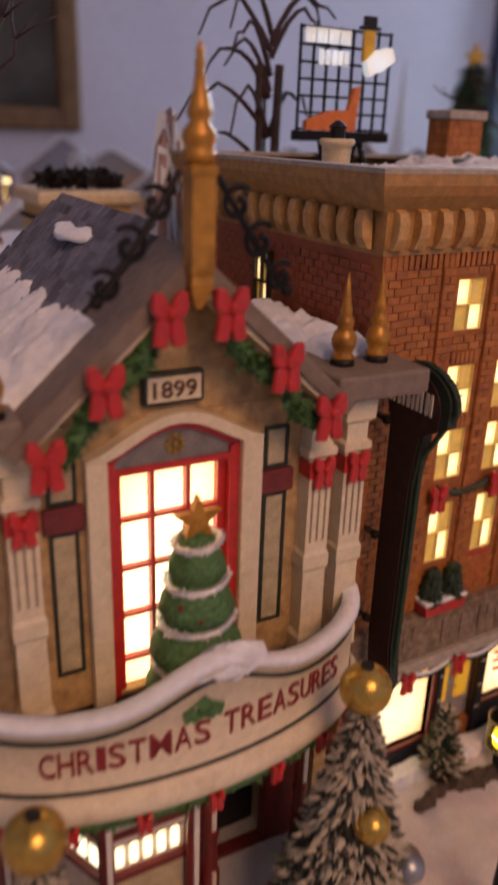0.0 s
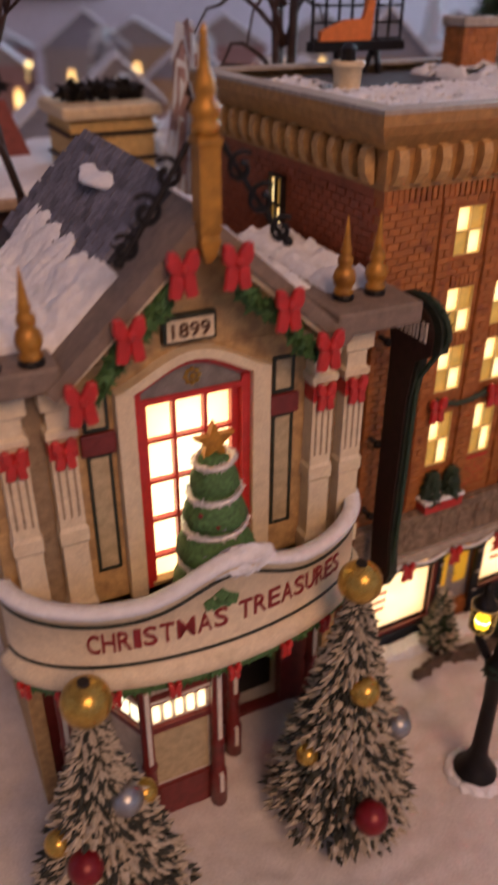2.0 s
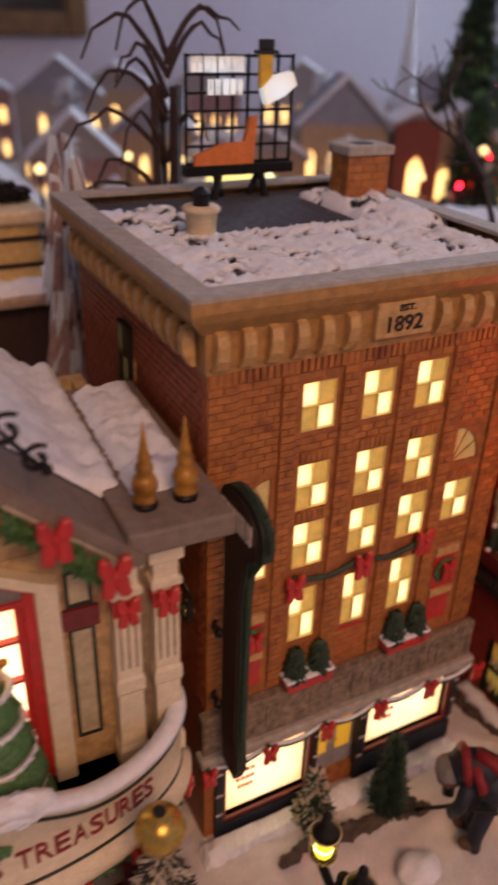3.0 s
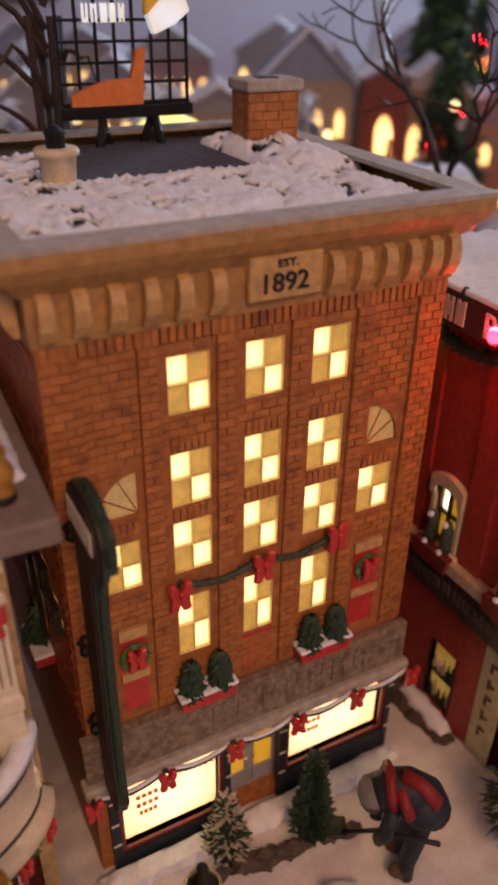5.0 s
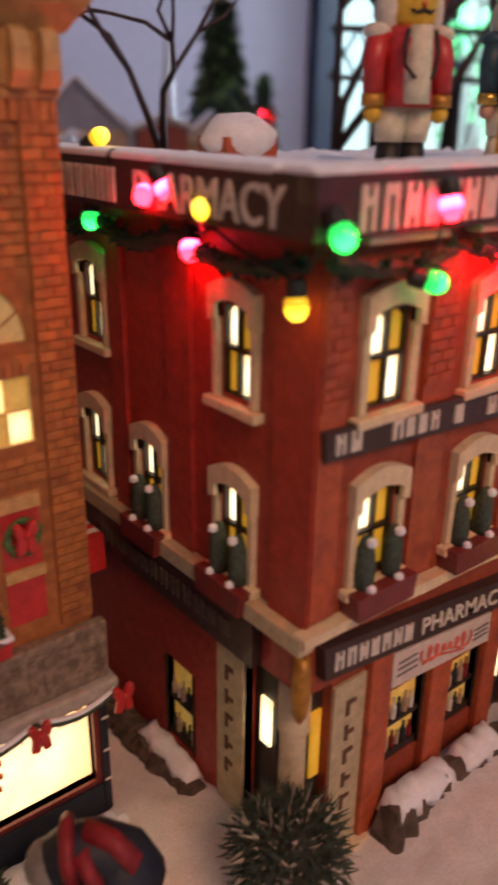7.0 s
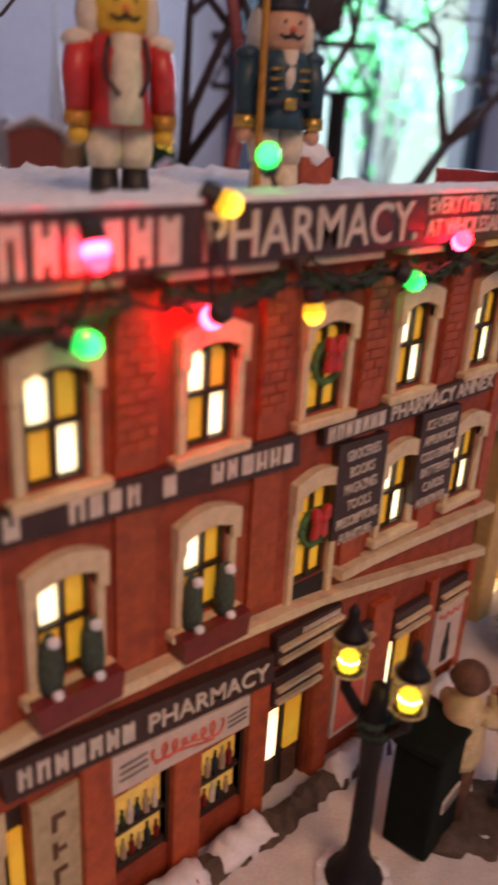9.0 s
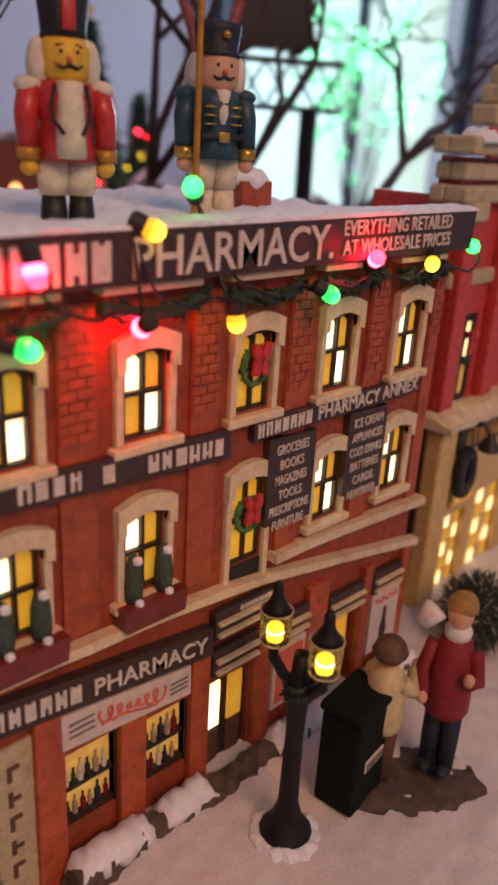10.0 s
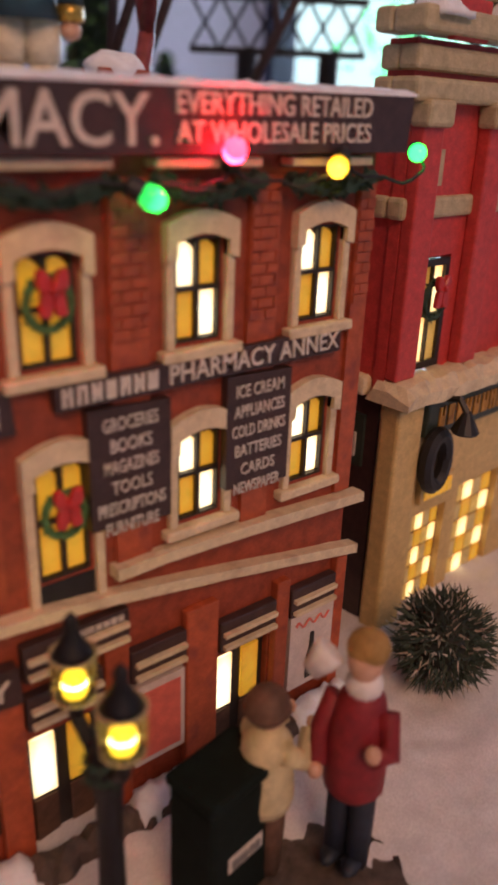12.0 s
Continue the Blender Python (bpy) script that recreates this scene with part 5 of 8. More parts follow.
    dk = part("side_door", turned(bm, MS), "sash", F, "dark narrow door with a bright glass strip")
    bm = bmesh.new()
    box(bm, -0.0245, -0.0192, 0.0034, 0.0044, 0.032, 0.0515)
    part("door_glass", turned(bm, MS), "pane_white", dk)
    bm = bmesh.new()
    box(bm, 0.0, 0.0062, 0.004, 0.006, B + 0.0098, 0.0680)
    dk = part("front_door", bm, "sash", F, "dark narrow door with amber glass")
    bm = bmesh.new()
    box(bm, 0.0010, 0.0052, 0.0030, 0.004, 0.028, 0.0560)
    part("door_glass", bm, "pane_yellow", dk)
    for m, a, b in ((ID, 0.0065, 0.0225), (MS, -0.0440, -0.0290)):
        bm = bmesh.new()
        box(bm, a, b, -0.0012, 0.0035, B + 0.010, 0.0660)
        bd = part("lettered_board", turned(bm, m), "cream_dull", F, "cream board with vertical worn letter bars")
        bm = bmesh.new()
        for k in range(5):
            z = 0.052 - 0.0105 * k
            c = (a + b) / 2
            box(bm, c - 0.0022, c - 0.0006, -0.0017, -0.0011, z, z + 0.0062)
            box(bm, c - 0.0006, c + 0.0022, -0.0017, -0.0011, z + (0.0022 if k % 2 else 0.0045), z + (0.0038 if k % 2 else 0.0062))
        part("letter_bar", turned(bm, m), "brown", bd)
    # kerb with snow along both fronts
    bm = bmesh.new()
    rough_bar(bm, 0.026, R + 0.006, -0.0175, -0.004, B, GP + 0.0035, 0.0035, 0.0018, 3)
    part("kerb", bm, "stone_dark", F)
    for a, b in ((0.030, 0.064), (0.068, 0.094), (0.130, 0.165), (0.2, 0.232)):
        bm = rough_bar(bmesh.new(), a, b, -0.0155, -0.0035, GP - 0.001, GP + 0.0075, 0.0026, 0.0015, int(a * 1000))
        part("kerb_snow", bm, "snow_flock", F, smooth=True)
    bm = bmesh.new()
    rough_bar(bm, -D, -0.046, -0.0135, -0.0005, B, B + 0.0115, 0.004, 0.0012, 9)
    part("kerb", turned(bm, MS), "stone_dark", F)
    bm = bmesh.new()
    rough_bar(bm, -0.090, -0.054, -0.0095, -0.0005, B + 0.010, B + 0.0160, 0.003, 0.0012, 12)
    part("kerb_snow", turned(bm, MS), "snow_flock", F, smooth=True)
    # awning scrap on the far side
    bm = bmesh.new()
    for k in range(5):
        poly_prism(bm, [(-0.135 + 0.004 * k, 0.062), (-0.131 + 0.004 * k, 0.062), (-0.131 + 0.004 * k, 0.078), (-0.135 + 0.004 * k, 0.078)], -0.016, -0.0062, k % 2)
    part("awning", turned(bm, MS), ["red_paint", "white_paint"], F, "small red and white striped awning")
    # roof chimney with snow
    bm = bmesh.new()
    box(bm, 0.029, 0.052, 0.088, 0.105, 0.218, 0.2305)
    c = part("chimney", bm, "pharm_brick", F, "low brick chimney heaped with snow")
    bm = bmesh.new()
    ball(bm, (0.0405, 0.0965, 0.2300), 0.0145, sub=3, squash=(1, 0.8, 0.55))
    lumpy(bm, 0.0018, 140)
    part("snow_cap", bm, "snow_flock", c, smooth=True)
    bm = bmesh.new()
    box(bm, 0.1700, 0.1880, 0.068, 0.081, 0.218, 0.2330)
    c = part("chimney", bm, "pharm_brick", F, "low brick chimney heaped with snow")
    bm = bmesh.new()
    ball(bm, (0.1790, 0.0745, 0.2335), 0.0108, sub=3, squash=(1, 0.75, 0.5))
    lumpy(bm, 0.0015, 160)
    part("snow_cap", bm, "snow_flock", c, smooth=True)
    return F


pharmacy()


# ---- Christmas shop ----
def store():
    S = empty("christmas_shop", pose(0.1074, 0.230, 0.0015, 0, 0, -2.0) @ Matrix.Diagonal((0.987, 0.965, 1.004, 1)), "cream and tan gabled Christmas shop miniature with bowed balcony sign", "building")
    B = G0 - 0.003
    WIN = (-0.0195, 0.0225, 0.100, 0.1855)
    bm = bmesh.new()
    pierced(bm, -0.0745, 0.0745, 0.088, 0.1985, [WIN], 0.0, 0.006)
    part("front_wall", bm, "store_wall", S)
    bm = bmesh.new()
    poly_prism(bm, [(-0.050, 0.1985), (0.053, 0.1985), (0.0017, 0.243)], 0.0005, 0.006)
    part("gable_wall", bm, "store_wall", S)
    for u in (-0.0745, 0.0685):
        bm = bmesh.new()
        box(bm, u, u + 0.006, 0.006, 0.135, B, 0.1985)
        part("side_wall", bm, "store_wall", S)
    for v, z in ((0.03, 0.125), (0.065, 0.125)):
        four_pane(S, -v - 0.012, -v, z, z + 0.045, -0.0012, ("red_dark", "red_dark", "store_cream", "red_dark"), pose(-0.0745, 0, 0, 0, 0, -90))
    bm = bmesh.new()
    box(bm, -0.0685, 0.0685, 0.129, 0.135, B, 0.1985)
    part("back_wall", bm, "store_wall", S)
    # lit window with red sash bars
    bm = bmesh.new()
    box(bm, WIN[0], WIN[1], 0.0046, 0.0058, WIN[2], WIN[3])
    w = part("tall_window", bm, "store_glow", S, "tall glowing window with red sash bars under an arch")
    bm = bmesh.new()
    zt = 0.1812
    for u in (-0.0175, -0.0055, 0.0070, 0.0190):
        r = 0.0014 if u in (-0.0175, 0.0190) else 0.0007
        box(bm, u - r, u + r, 0.0012, 0.0045, 0.100, zt)
    for k in range(6):
        z = zt - 0.0175 * k
        box(bm, -0.0175, 0.0190, 0.0016, 0.0044, z - 0.0006, z + 0.0006)
    part("sash_grid", bm, "red_paint", w)
    bm = bmesh.new()
    box(bm, -0.0215, -0.0189, -0.0022, 0.004, 0.100, 0.1855)
    box(bm, 0.0204, 0.0238, -0.0022, 0.004, 0.100, 0.1855)
    n = 14
    arc = [(-0.0215 + 0.0453 * k / n, 0.1850 + 0.0088 * math.sin(math.pi * k / n) ** 1.3) for k in range(n + 1)]
    for p, q in zip(arc, arc[1:]):
        poly_prism(bm, [p, q, (q[0], q[1] + 0.0026), (p[0], p[1] + 0.0026)], -0.0022, 0.003)
    box(bm, -0.0189, 0.0204, -0.0022, 0.003, 0.1808, 0.1828)
    part("red_frame", bm, "red_paint", w)
    bm = bmesh.new()
    poly_prism(bm, [(-0.0205, 0.1828), (0.0225, 0.1828)] + arc[::-1], -0.0008, 0.001)
    part("tympanum", bm, "grey", w)
    bm = bmesh.new()
    for k in range(8):
        a = k * math.pi / 4
        ball(bm, (0.0012 + 0.0026 * math.cos(a), -0.0012, 0.1885 + 0.0026 * math.sin(a)), 0.0010, sub=1)
    ball(bm, (0.0012, -0.0016, 0.1885), 0.0012, sub=1)
    part("rosette", bm, "gold", w)
    bm = bmesh.new()
    outer = [(-0.0285 + 0.060 * k / n, 0.1885 + 0.0115 * math.sin(math.pi * k / n) ** 1.4) for k in range(n + 1)]
    inner = [(-0.0215 + 0.0453 * k / n, 0.1878 + 0.0088 * math.sin(math.pi * k / n) ** 1.3) for k in range(n + 1)]
    for k in range(n):
        poly_prism(bm, [inner[k], inner[k + 1], outer[k + 1], outer[k]], -0.0055, 0.001)
    box(bm, -0.0285, -0.0216, -0.0048, 0.001, 0.098, 0.1885, bevel=0.0006)
    box(bm, 0.0239, 0.0315, -0.0048, 0.001, 0.098, 0.1885, bevel=0.0006)
    part("arch_surround", bm, "store_cream", w)
    # recessed wall panels
    for s in (-1, 1):
        o = 0.0017
        for z0, z1, mm, hw in ((0.1755, 0.188, "cream_dull", 0.0034), (0.115, 0.164, "cream_dull", 0.0034)):
            bm = bmesh.new()
            c = o + s * 0.0368
            f = 0.0012
            box(bm, c - hw - f, c - hw, -0.0012, 0.0, z0 - f, z1 + f)
            box(bm, c + hw, c + hw + f, -0.0012, 0.0, z0 - f, z1 + f)
            box(bm, c - hw, c + hw, -0.0012, 0.0, z1, z1 + f)
            box(bm, c - hw, c + hw, -0.0012, 0.0, z0 - f, z0)
            p = part("panel_frame", bm, "trim_dark", S)
            bm = bmesh.new()
            box(bm, c - hw, c + hw, -0.0005, 0.0, z0, z1)
            part("panel", bm, mm, p)
        bm = bmesh.new()
        box(bm, o + s * 0.0368 - 0.0064, o + s * 0.0368 + 0.0064, -0.0024, 0.0, 0.1655, 0.1738, bevel=0.0005)
        part("red_tile", bm, "red_dark", S)
    # fluted columns
    for c in (-0.0650, -0.0485, 0.0530, 0.0672):
        bm = bmesh.new()
        hw = 0.0046
        q = 1.4142
        lathe(bm, [(r * q, z) for r, z in ((0.0058, 0.0985), (0.0058, 0.1065), (0.0048, 0.1085), (0.0046, 0.134), (0.0053, 0.1355), (0.0053, 0.1405), (0.0046, 0.142), (0.0045, 0.1775), (0.0056, 0.1785), (0.0056, 0.181), (0.0043, 0.182), (0.0043, 0.188), (0.0060, 0.1895), (0.0062, 0.1982))], c, -0.0026, square=True)
        col = part("column", bm, "store_cream", S, "cream fluted column with a red ribbon")
        # flutes are thin proud bars, the grooves' shade given as colour
        for k in (-1, 0, 1):
            bm = bmesh.new()
            box(bm, c + k * 0.0027 - 0.0004, c + k * 0.0027 + 0.0004, -0.0073, -0.0068, 0.146, 0.176)
            part("flute", bm, "store_groove", col)
        bm = bmesh.new()
        box(bm, c - hw - 0.0003, c + hw + 0.0003, -0.0078, -0.0005, 0.1705, 0.1765)
        part("ribbon", bm, "red_paint", col)
        part("bow", bow_mesh((c, -0.0080, 0.1742), 0.0095), "red_paint", col)
    # strips that paint the shade of the gap between paired columns
    for c in (-0.0567, 0.0601):
        bm = bmesh.new()
        box(bm, c - 0.003, c + 0.003, -0.0012, 0.0, 0.1, 0.1975)
        part("dark_strip", bm, "store_groove", S)
    # eaves, rakes, roof
    for a, b in ((-0.0875, -0.0475), (0.0525, 0.0895)):
        bm = bmesh.new()
        box(bm, a, b, -0.0155, 0.1, 0.1985, 0.2072, bevel=0.0012)
        part("eave", bm, "eave_grey", S)
    apex = (0.0017, 0.2492)
    for s, foot in ((-1, (-0.0535, 0.1990)), (1, (0.0585, 0.1990))):
        bm = bmesh.new()
        d = (Vector(apex) - Vector(foot)).normalized()
        nrm = Vector((-d.y, d.x)) * (1 if s < 0 else -1)
        t = 0.0048
        q = [foot, apex, tuple(Vector(apex) - Vector((0, t * 1.42))), tuple(Vector(foot) - nrm * t)]
        poly_prism(bm, q, -0.0165, 0.012)
        part("rake", bm, "eave_grey", S)
        bm = bmesh.new()
        q = [tuple(Vector(p) - nrm * 0.0047) for p in (foot, Vector(apex) - Vector((0, 0.001)))]
        q += [tuple(Vector(p) - nrm * 0.0018) for p in q[::-1]]
        poly_prism(bm, q, -0.0145, 0.002)
        part("rake_moulding", bm, "store_cream", S)
        bm = bmesh.new()
        top = [foot, apex, (apex[0], apex[1] - 0.004), (foot[0], foot[1] - 0.002)]
        poly_prism(bm, top, 0.012, 0.132)
        part("roof_slope", bm, "roof_tar", S)
    # slates of the visible slope, snow below and on the other slope
    foot, d = Vector((-0.0535, 0.1990)), Vector(apex) - Vector((-0.0535, 0.1990))
    nrm = Vector((-d.y, d.x)).normalized()
    bm = bmesh.new()
    tilt = math.atan2(d.y, d.x)
    box(bm, 0, 0.0076, 0.0002, 0.0074, 0.0, 0.0016)
    me = bpy.data.meshes.new("slate")
    bm.to_mesh(me)
    bm.free()
    me.materials.append(MAT["slate"])
    rnd = random.Random(4)
    for r in range(12):
        p = foot + d * (0.30 + 0.0575 * r)
        for k in range(14):
            v = 0.014 + k * 0.0082 + (0.004 if r % 2 else 0)
            if v > 0.124:
                continue
            o = new("slate", me)
            o.parent = S
            o.matrix_local = pose(p.x, v, p.y + 0.0008, 0, 0, 0) @ Matrix.Rotation(-tilt - 0.06 + rnd.uniform(-0.03, 0.03), 4, "Y")
    slope = lambda u, v: 0.1990 + (u + 0.0535) / (0.0017 + 0.0535) * 0.0502 if u > -0.0535 else 0.2065
    snow_patch("roof_snow", (-0.0865, -0.022, 0.000, 0.110), 0.2, 0.0075, S, "fluffy white snow along the eave", 4.0, 0.0013, lambda u, v: max(0.2068, slope(u, v)), 0.013)
    slope_r = lambda u, v: 0.1990 + (0.0585 - u) / 0.0568 * 0.0502 if u < 0.0585 else 0.2065
    snow_patch("roof_snow", (0.006, 0.0600, 0.014, 0.128), 0.2, 0.0042, S, "smooth white snow on the roof slope", 6.0, 0.003, lambda u, v: max(0.2068, slope_r(u, v)), 0.004)
    snow_patch("roof_snow", (0.060, 0.086, 0.006, 0.095), 0.2068, 0.0055, S, "fluffy white snow along the eave", 8.0, 0.0024, None, 0.005)
    bm = bmesh.new()
    ball(bm, (-0.006, 0.070, 0.2440), 0.010, sub=3, squash=(0.8, 1.9, 0.26))
    lumpy(bm, 0.0028, 80)
    part("ridge_snow", bm, "snow_flock", S, smooth=True)
    # gilded corner finials
    fin = [(0.0036, 0), (0.0040, 0.0012), (0.0030, 0.002), (0.0042, 0.0048), (0.0044, 0.0066), (0.0036, 0.009), (0.0024, 0.0102), (0.0030, 0.0118), (0.0029, 0.0135), (0.0019, 0.0148), (0.0022, 0.0160), (0.0016, 0.0185), (0.0009, 0.0235), (0.0002, 0.0285)]
    for u, v in ((-0.0685, -0.010), (-0.0550, -0.010), (0.0632, 0.000), (0.0772, 0.000)):
        bm = bmesh.new()
        lathe(bm, [(r, z + 0.2092) for r, z in fin], u, v, 14)
        f = part("finial", bm, "gold_paint", S, "gilded turned corner finial", True)
        bm = bmesh.new()
        lathe(bm, [(0.0042, 0.2068), (0.0042, 0.2084), (0.0034, 0.2095)], u, v, 12)
        part("foot", bm, "iron", f)
    # gilded post on the gable with black scrolls
    bm = bmesh.new()
    lathe(bm, [(0.0010, 0.2335), (0.0030, 0.236), (0.0046, 0.2405), (0.0040, 0.2425), (0.0048, 0.2440), (0.0048, 0.2675), (0.0056, 0.2685), (0.0056, 0.2700), (0.0040, 0.271)], 0.0017, -0.0175, square=True)
    post = part("gable_post", bm, "gold_paint", S, "gilded square post with a turned spire")
    bm = bmesh.new()
    lathe(bm, [(0.0042, 0.271), (0.0044, 0.2735), (0.0036, 0.2745), (0.0046, 0.2765), (0.0044, 0.2785), (0.0026, 0.2805), (0.0034, 0.2825), (0.0030, 0.2845), (0.0018, 0.2880), (0.0012, 0.2925), (0.0015, 0.2937), (0.0009, 0.2950), (0.0013, 0.2965), (0.0003, 0.2988)], 0.0017, -0.0175, 14)
    part("spire", bm, "gold_paint", post, smooth=True)
    for s in (-1, 1):
        for yy in (-0.0165,):
            bm = bmesh.new()

            def curl(cx, cz, r, turns, start, sgn):
                return [(0.0017 + s * (cx + r * (1 - 0.75 * t) * math.cos(start + sgn * t * turns * 2 * math.pi)), yy, cz + r * (1 - 0.75 * t) * math.sin(start + sgn * t * turns * 2 * math.pi)) for t in np.linspace(0, 1, 22)]
            for cx, cz, r in ((0.0262, 0.2405, 0.0046), (0.0190, 0.2505, 0.0054), (0.0118, 0.2605, 0.0050)):
                tube(bm, curl(cx, cz, r, 1.1, 0.9, 1), 0.0008, 0.0011, 6)
            tube(bm, [(0.0017 + s * u, yy, z) for u, z in ((0.0285, 0.2360), (0.0215, 0.2450), (0.0150, 0.2540), (0.0095, 0.2620), (0.0050, 0.2690))], 0.0010, 0.0009, 6)
            ball(bm, (0.0017 + s * 0.0285, yy, 0.2368), 0.0019, sub=2)
            part("iron_scroll", bm, "iron", post, "black wrought scroll")
    # date plate
    bm = bmesh.new()
    box(bm, -0.0095, 0.0105, -0.0028, 0.002, 0.2020, 0.2120, bevel=0.0005)
    d = part("date_plate", bm, "trim_dark", S, "framed date plate")
    bm = bmesh.new()
    box(bm, -0.0082, 0.0092, -0.0034, -0.0028, 0.2032, 0.2108)
    part("plate_face", bm, "store_cream", d)
    part("lettering", lettering("1899", -0.0066, 0.0076, 0.2044, 0.2096, -0.0034), "brown", d)
    # bows and garland along the rakes
    pts = [(-0.0077, 0.2330), (-0.0261, 0.2149), (-0.0431, 0.1964), (0.0108, 0.2331), (0.0299, 0.2158), (0.0468, 0.1982)]
    for a, b in ((0, 1), (1, 2), (3, 4), (4, 5)):
        p, q = pts[a], pts[b]
        part("garland", garland_mesh([(p[0] + (q[0] - p[0]) * t, -0.0130, p[1] + (q[1] - p[1]) * t - 0.004 - 0.004 * math.sin(math.pi * t)) for t in np.linspace(0.05, 0.95, 9)], 0.0050, a, 22), "green_garland", S)
    for p in pts:
        part("bow", bow_mesh((p[0], -0.0185, p[1] + 0.0005), 0.0125, y=0.003), "red_paint", S)
    # bowed balcony sign
    A, Bv, CU = 0.0755, 0.0365, -0.0022
    n = 48

    def ell(t, grow=0.0):
        return (CU + (A + grow) * -math.cos(t), -(Bv + grow) * math.sin(t))

    def crest(t):
        x = -math.cos(t)
        return 0.1175 + 0.0125 * math.exp(-(x - 0.05) ** 2 / 0.09) + 0.0035 * abs(x) ** 6
    bm = bmesh.new()
    ts = np.linspace(0.0, math.pi, n + 1)
    prof = lambda t: ((0.0025, 0.0825), (0.0040, 0.0840), (0.0040, 0.0880), (0.0006, 0.0900), (0.0, 0.0905), (0.0, crest(t) - 0.003), (0.0018, crest(t) - 0.002), (0.0018, crest(t)), (-0.0035, crest(t) + 0.001), (-0.0050, crest(t) - 0.002), (-0.0050, 0.0985), (-0.0050, 0.0825))
    grid = [[bm.verts.new((*ell(t, g), z)) for g, z in prof(t)] for t in ts]
    for a, b in zip(grid, grid[1:]):
        for k in range(len(a)):
            j = (k + 1) % len(a)
            bm.faces.new((a[k], b[k], b[j], a[j]))
    bm.faces.new(grid[0])
    bm.faces.new(grid[-1][::-1])
    bal = part("balcony_sign", bm, "store_cream", S, "bowed cream balcony front with painted red lettering", True)
    for up in (True, False):
        bm = bmesh.new()
        rr = [[bm.verts.new((*ell(t, g), (crest(t) - 0.0062 if up else 0.0922) + dz)) for g, dz in ((0.0, 0), (0.0005, 0), (0.0005, 0.0014), (0.0, 0.0014))] for t in ts[1:-1]]
        for a, b in zip(rr, rr[1:]):
            for k in range(4):
                bm.faces.new((a[k], b[k], b[(k + 1) % 4], a[(k + 1) % 4]))
        part("painted_line", bm, "trim_dark", bal)
    bm = bmesh.new()
    rr = [[bm.verts.new((*ell(t, g), crest(t) + dz + 0.0006 * noise.noise(Vector((t * 20, 0, 0))))) for g, dz in ((0.0022, -0.001), (0.0016, 0.0016), (-0.0012, 0.0020 + 0.0008 * noise.noise(Vector((t * 45, 3, 0))) + 0.002 * math.exp(-(math.cos(t)) ** 2 / 0.05)), (-0.0050, 0.0014), (-0.0052, -0.002))] for t in ts]
    for a, b in zip(rr, rr[1:]):
        for k in range(5):
            bm.faces.new((a[k], b[k], b[(k + 1) % 5], a[(k + 1) % 5]))
    bm.faces.new(rr[0])
    bm.faces.new(rr[-1][::-1])
    part("snow_rim", bm, "snow_flock", bal, smooth=True)
    bm = bmesh.new()
    vs = [bm.verts.new((*ell(t, -0.004), 0.0985)) for t in ts]
    bm.faces.new(vs)
    bmesh.ops.extrude_face_region(bm, geom=bm.faces[:])
    part("balcony_floor", bm, "store_wall", bal)
    # letters follow the bow
    text = "CHRISTMAS TREASURES"
    t0, t1 = 0.83, 2.42
    s0 = 0
    widths = [0.55 if c in "I " else (1.25 if c == "M" else 1.0) for c in text]
    total = sum(widths)
    for c, wd in zip(text, widths):
        f = (s0 + wd / 2) / total
        s0 += wd
        if c == " ":
            continue
        t = t0 + (t1 - t0) * f
        p = ell(t, 0.0002)
        tang = Vector((A * math.sin(t), -Bv * math.cos(t)))
        wz = tang.length * (t1 - t0) * wd / total * 0.86
        zb = 0.0995 + 0.0008 * f + 0.002 * math.sin(math.pi * f)
        lm = lettering(c, -wz / 2, wz / 2, zb, zb + 0.0088, 0.0, 0.0004, 0.005)
        turned(lm, pose(p[0], p[1], 0, 0, 0, math.degrees(math.atan2(tang.y, tang.x))))
        part("letter", lm, "letter_red", bal)
    for k, a in enumerate((0.4, 1.5, 2.7)):
        t = 1.53 + 0.05 * math.cos(a)
        p = ell(1.55, 0.0004)
        bm = bmesh.new()
        lf = [(0, 0), (0.0016, 0.0018), (0.0024, 0.0012), (0.0034, 0.0022), (0.0052, 0.0), (0.0034, -0.0022), (0.0024, -0.0012), (0.0016, -0.0018)]
        poly_prism(bm, [(1.5 * (x * math.cos(a) - z * math.sin(a)), 0.1120 + 1.5 * (x * math.sin(a) + z * math.cos(a))) for x, z in lf], -0.0004, 0.0003)
        turned(bm, pose(p[0], p[1], 0))
        part("holly_leaf", bm, "green_garland", bal)
    part("garland", garland_mesh([(*ell(t, -0.001), 0.0795) for t in np.linspace(0.12, 3.0, 30)], 0.0046, 31, 16), "green_garland", bal)
    for t in np.linspace(0.35, 2.85, 9):
        p = ell(t, 0.0022)
        bm = bow_mesh((0, 0, 0), 0.0062)
        turned(bm, pose(p[0], p[1], 0.0800, 0, 0, math.degrees(math.atan2(-Bv * math.cos(t), A * math.sin(t)))))
        part("bow", bm, "red_paint", bal)
    # ground floor: a red glazed bay, a dark porch
    bm = bmesh.new()
    pierced(bm, -0.0685, 0.0685, B, 0.088, [(0.022, 0.050, B + 0.004, 0.062)], 0.014, 0.020)
    part("shop_wall", bm, "red_dark", S)
    # black sheet behind the opening, painting the deep shade of the porch
    bm = bmesh.new()
    box(bm, 0.020, 0.052, 0.030, 0.032, B, 0.088)
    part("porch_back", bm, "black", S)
    bay = [(-0.049, 0.013), (-0.033, -0.0215), (-0.0015, -0.0215), (0.016, 0.013)]
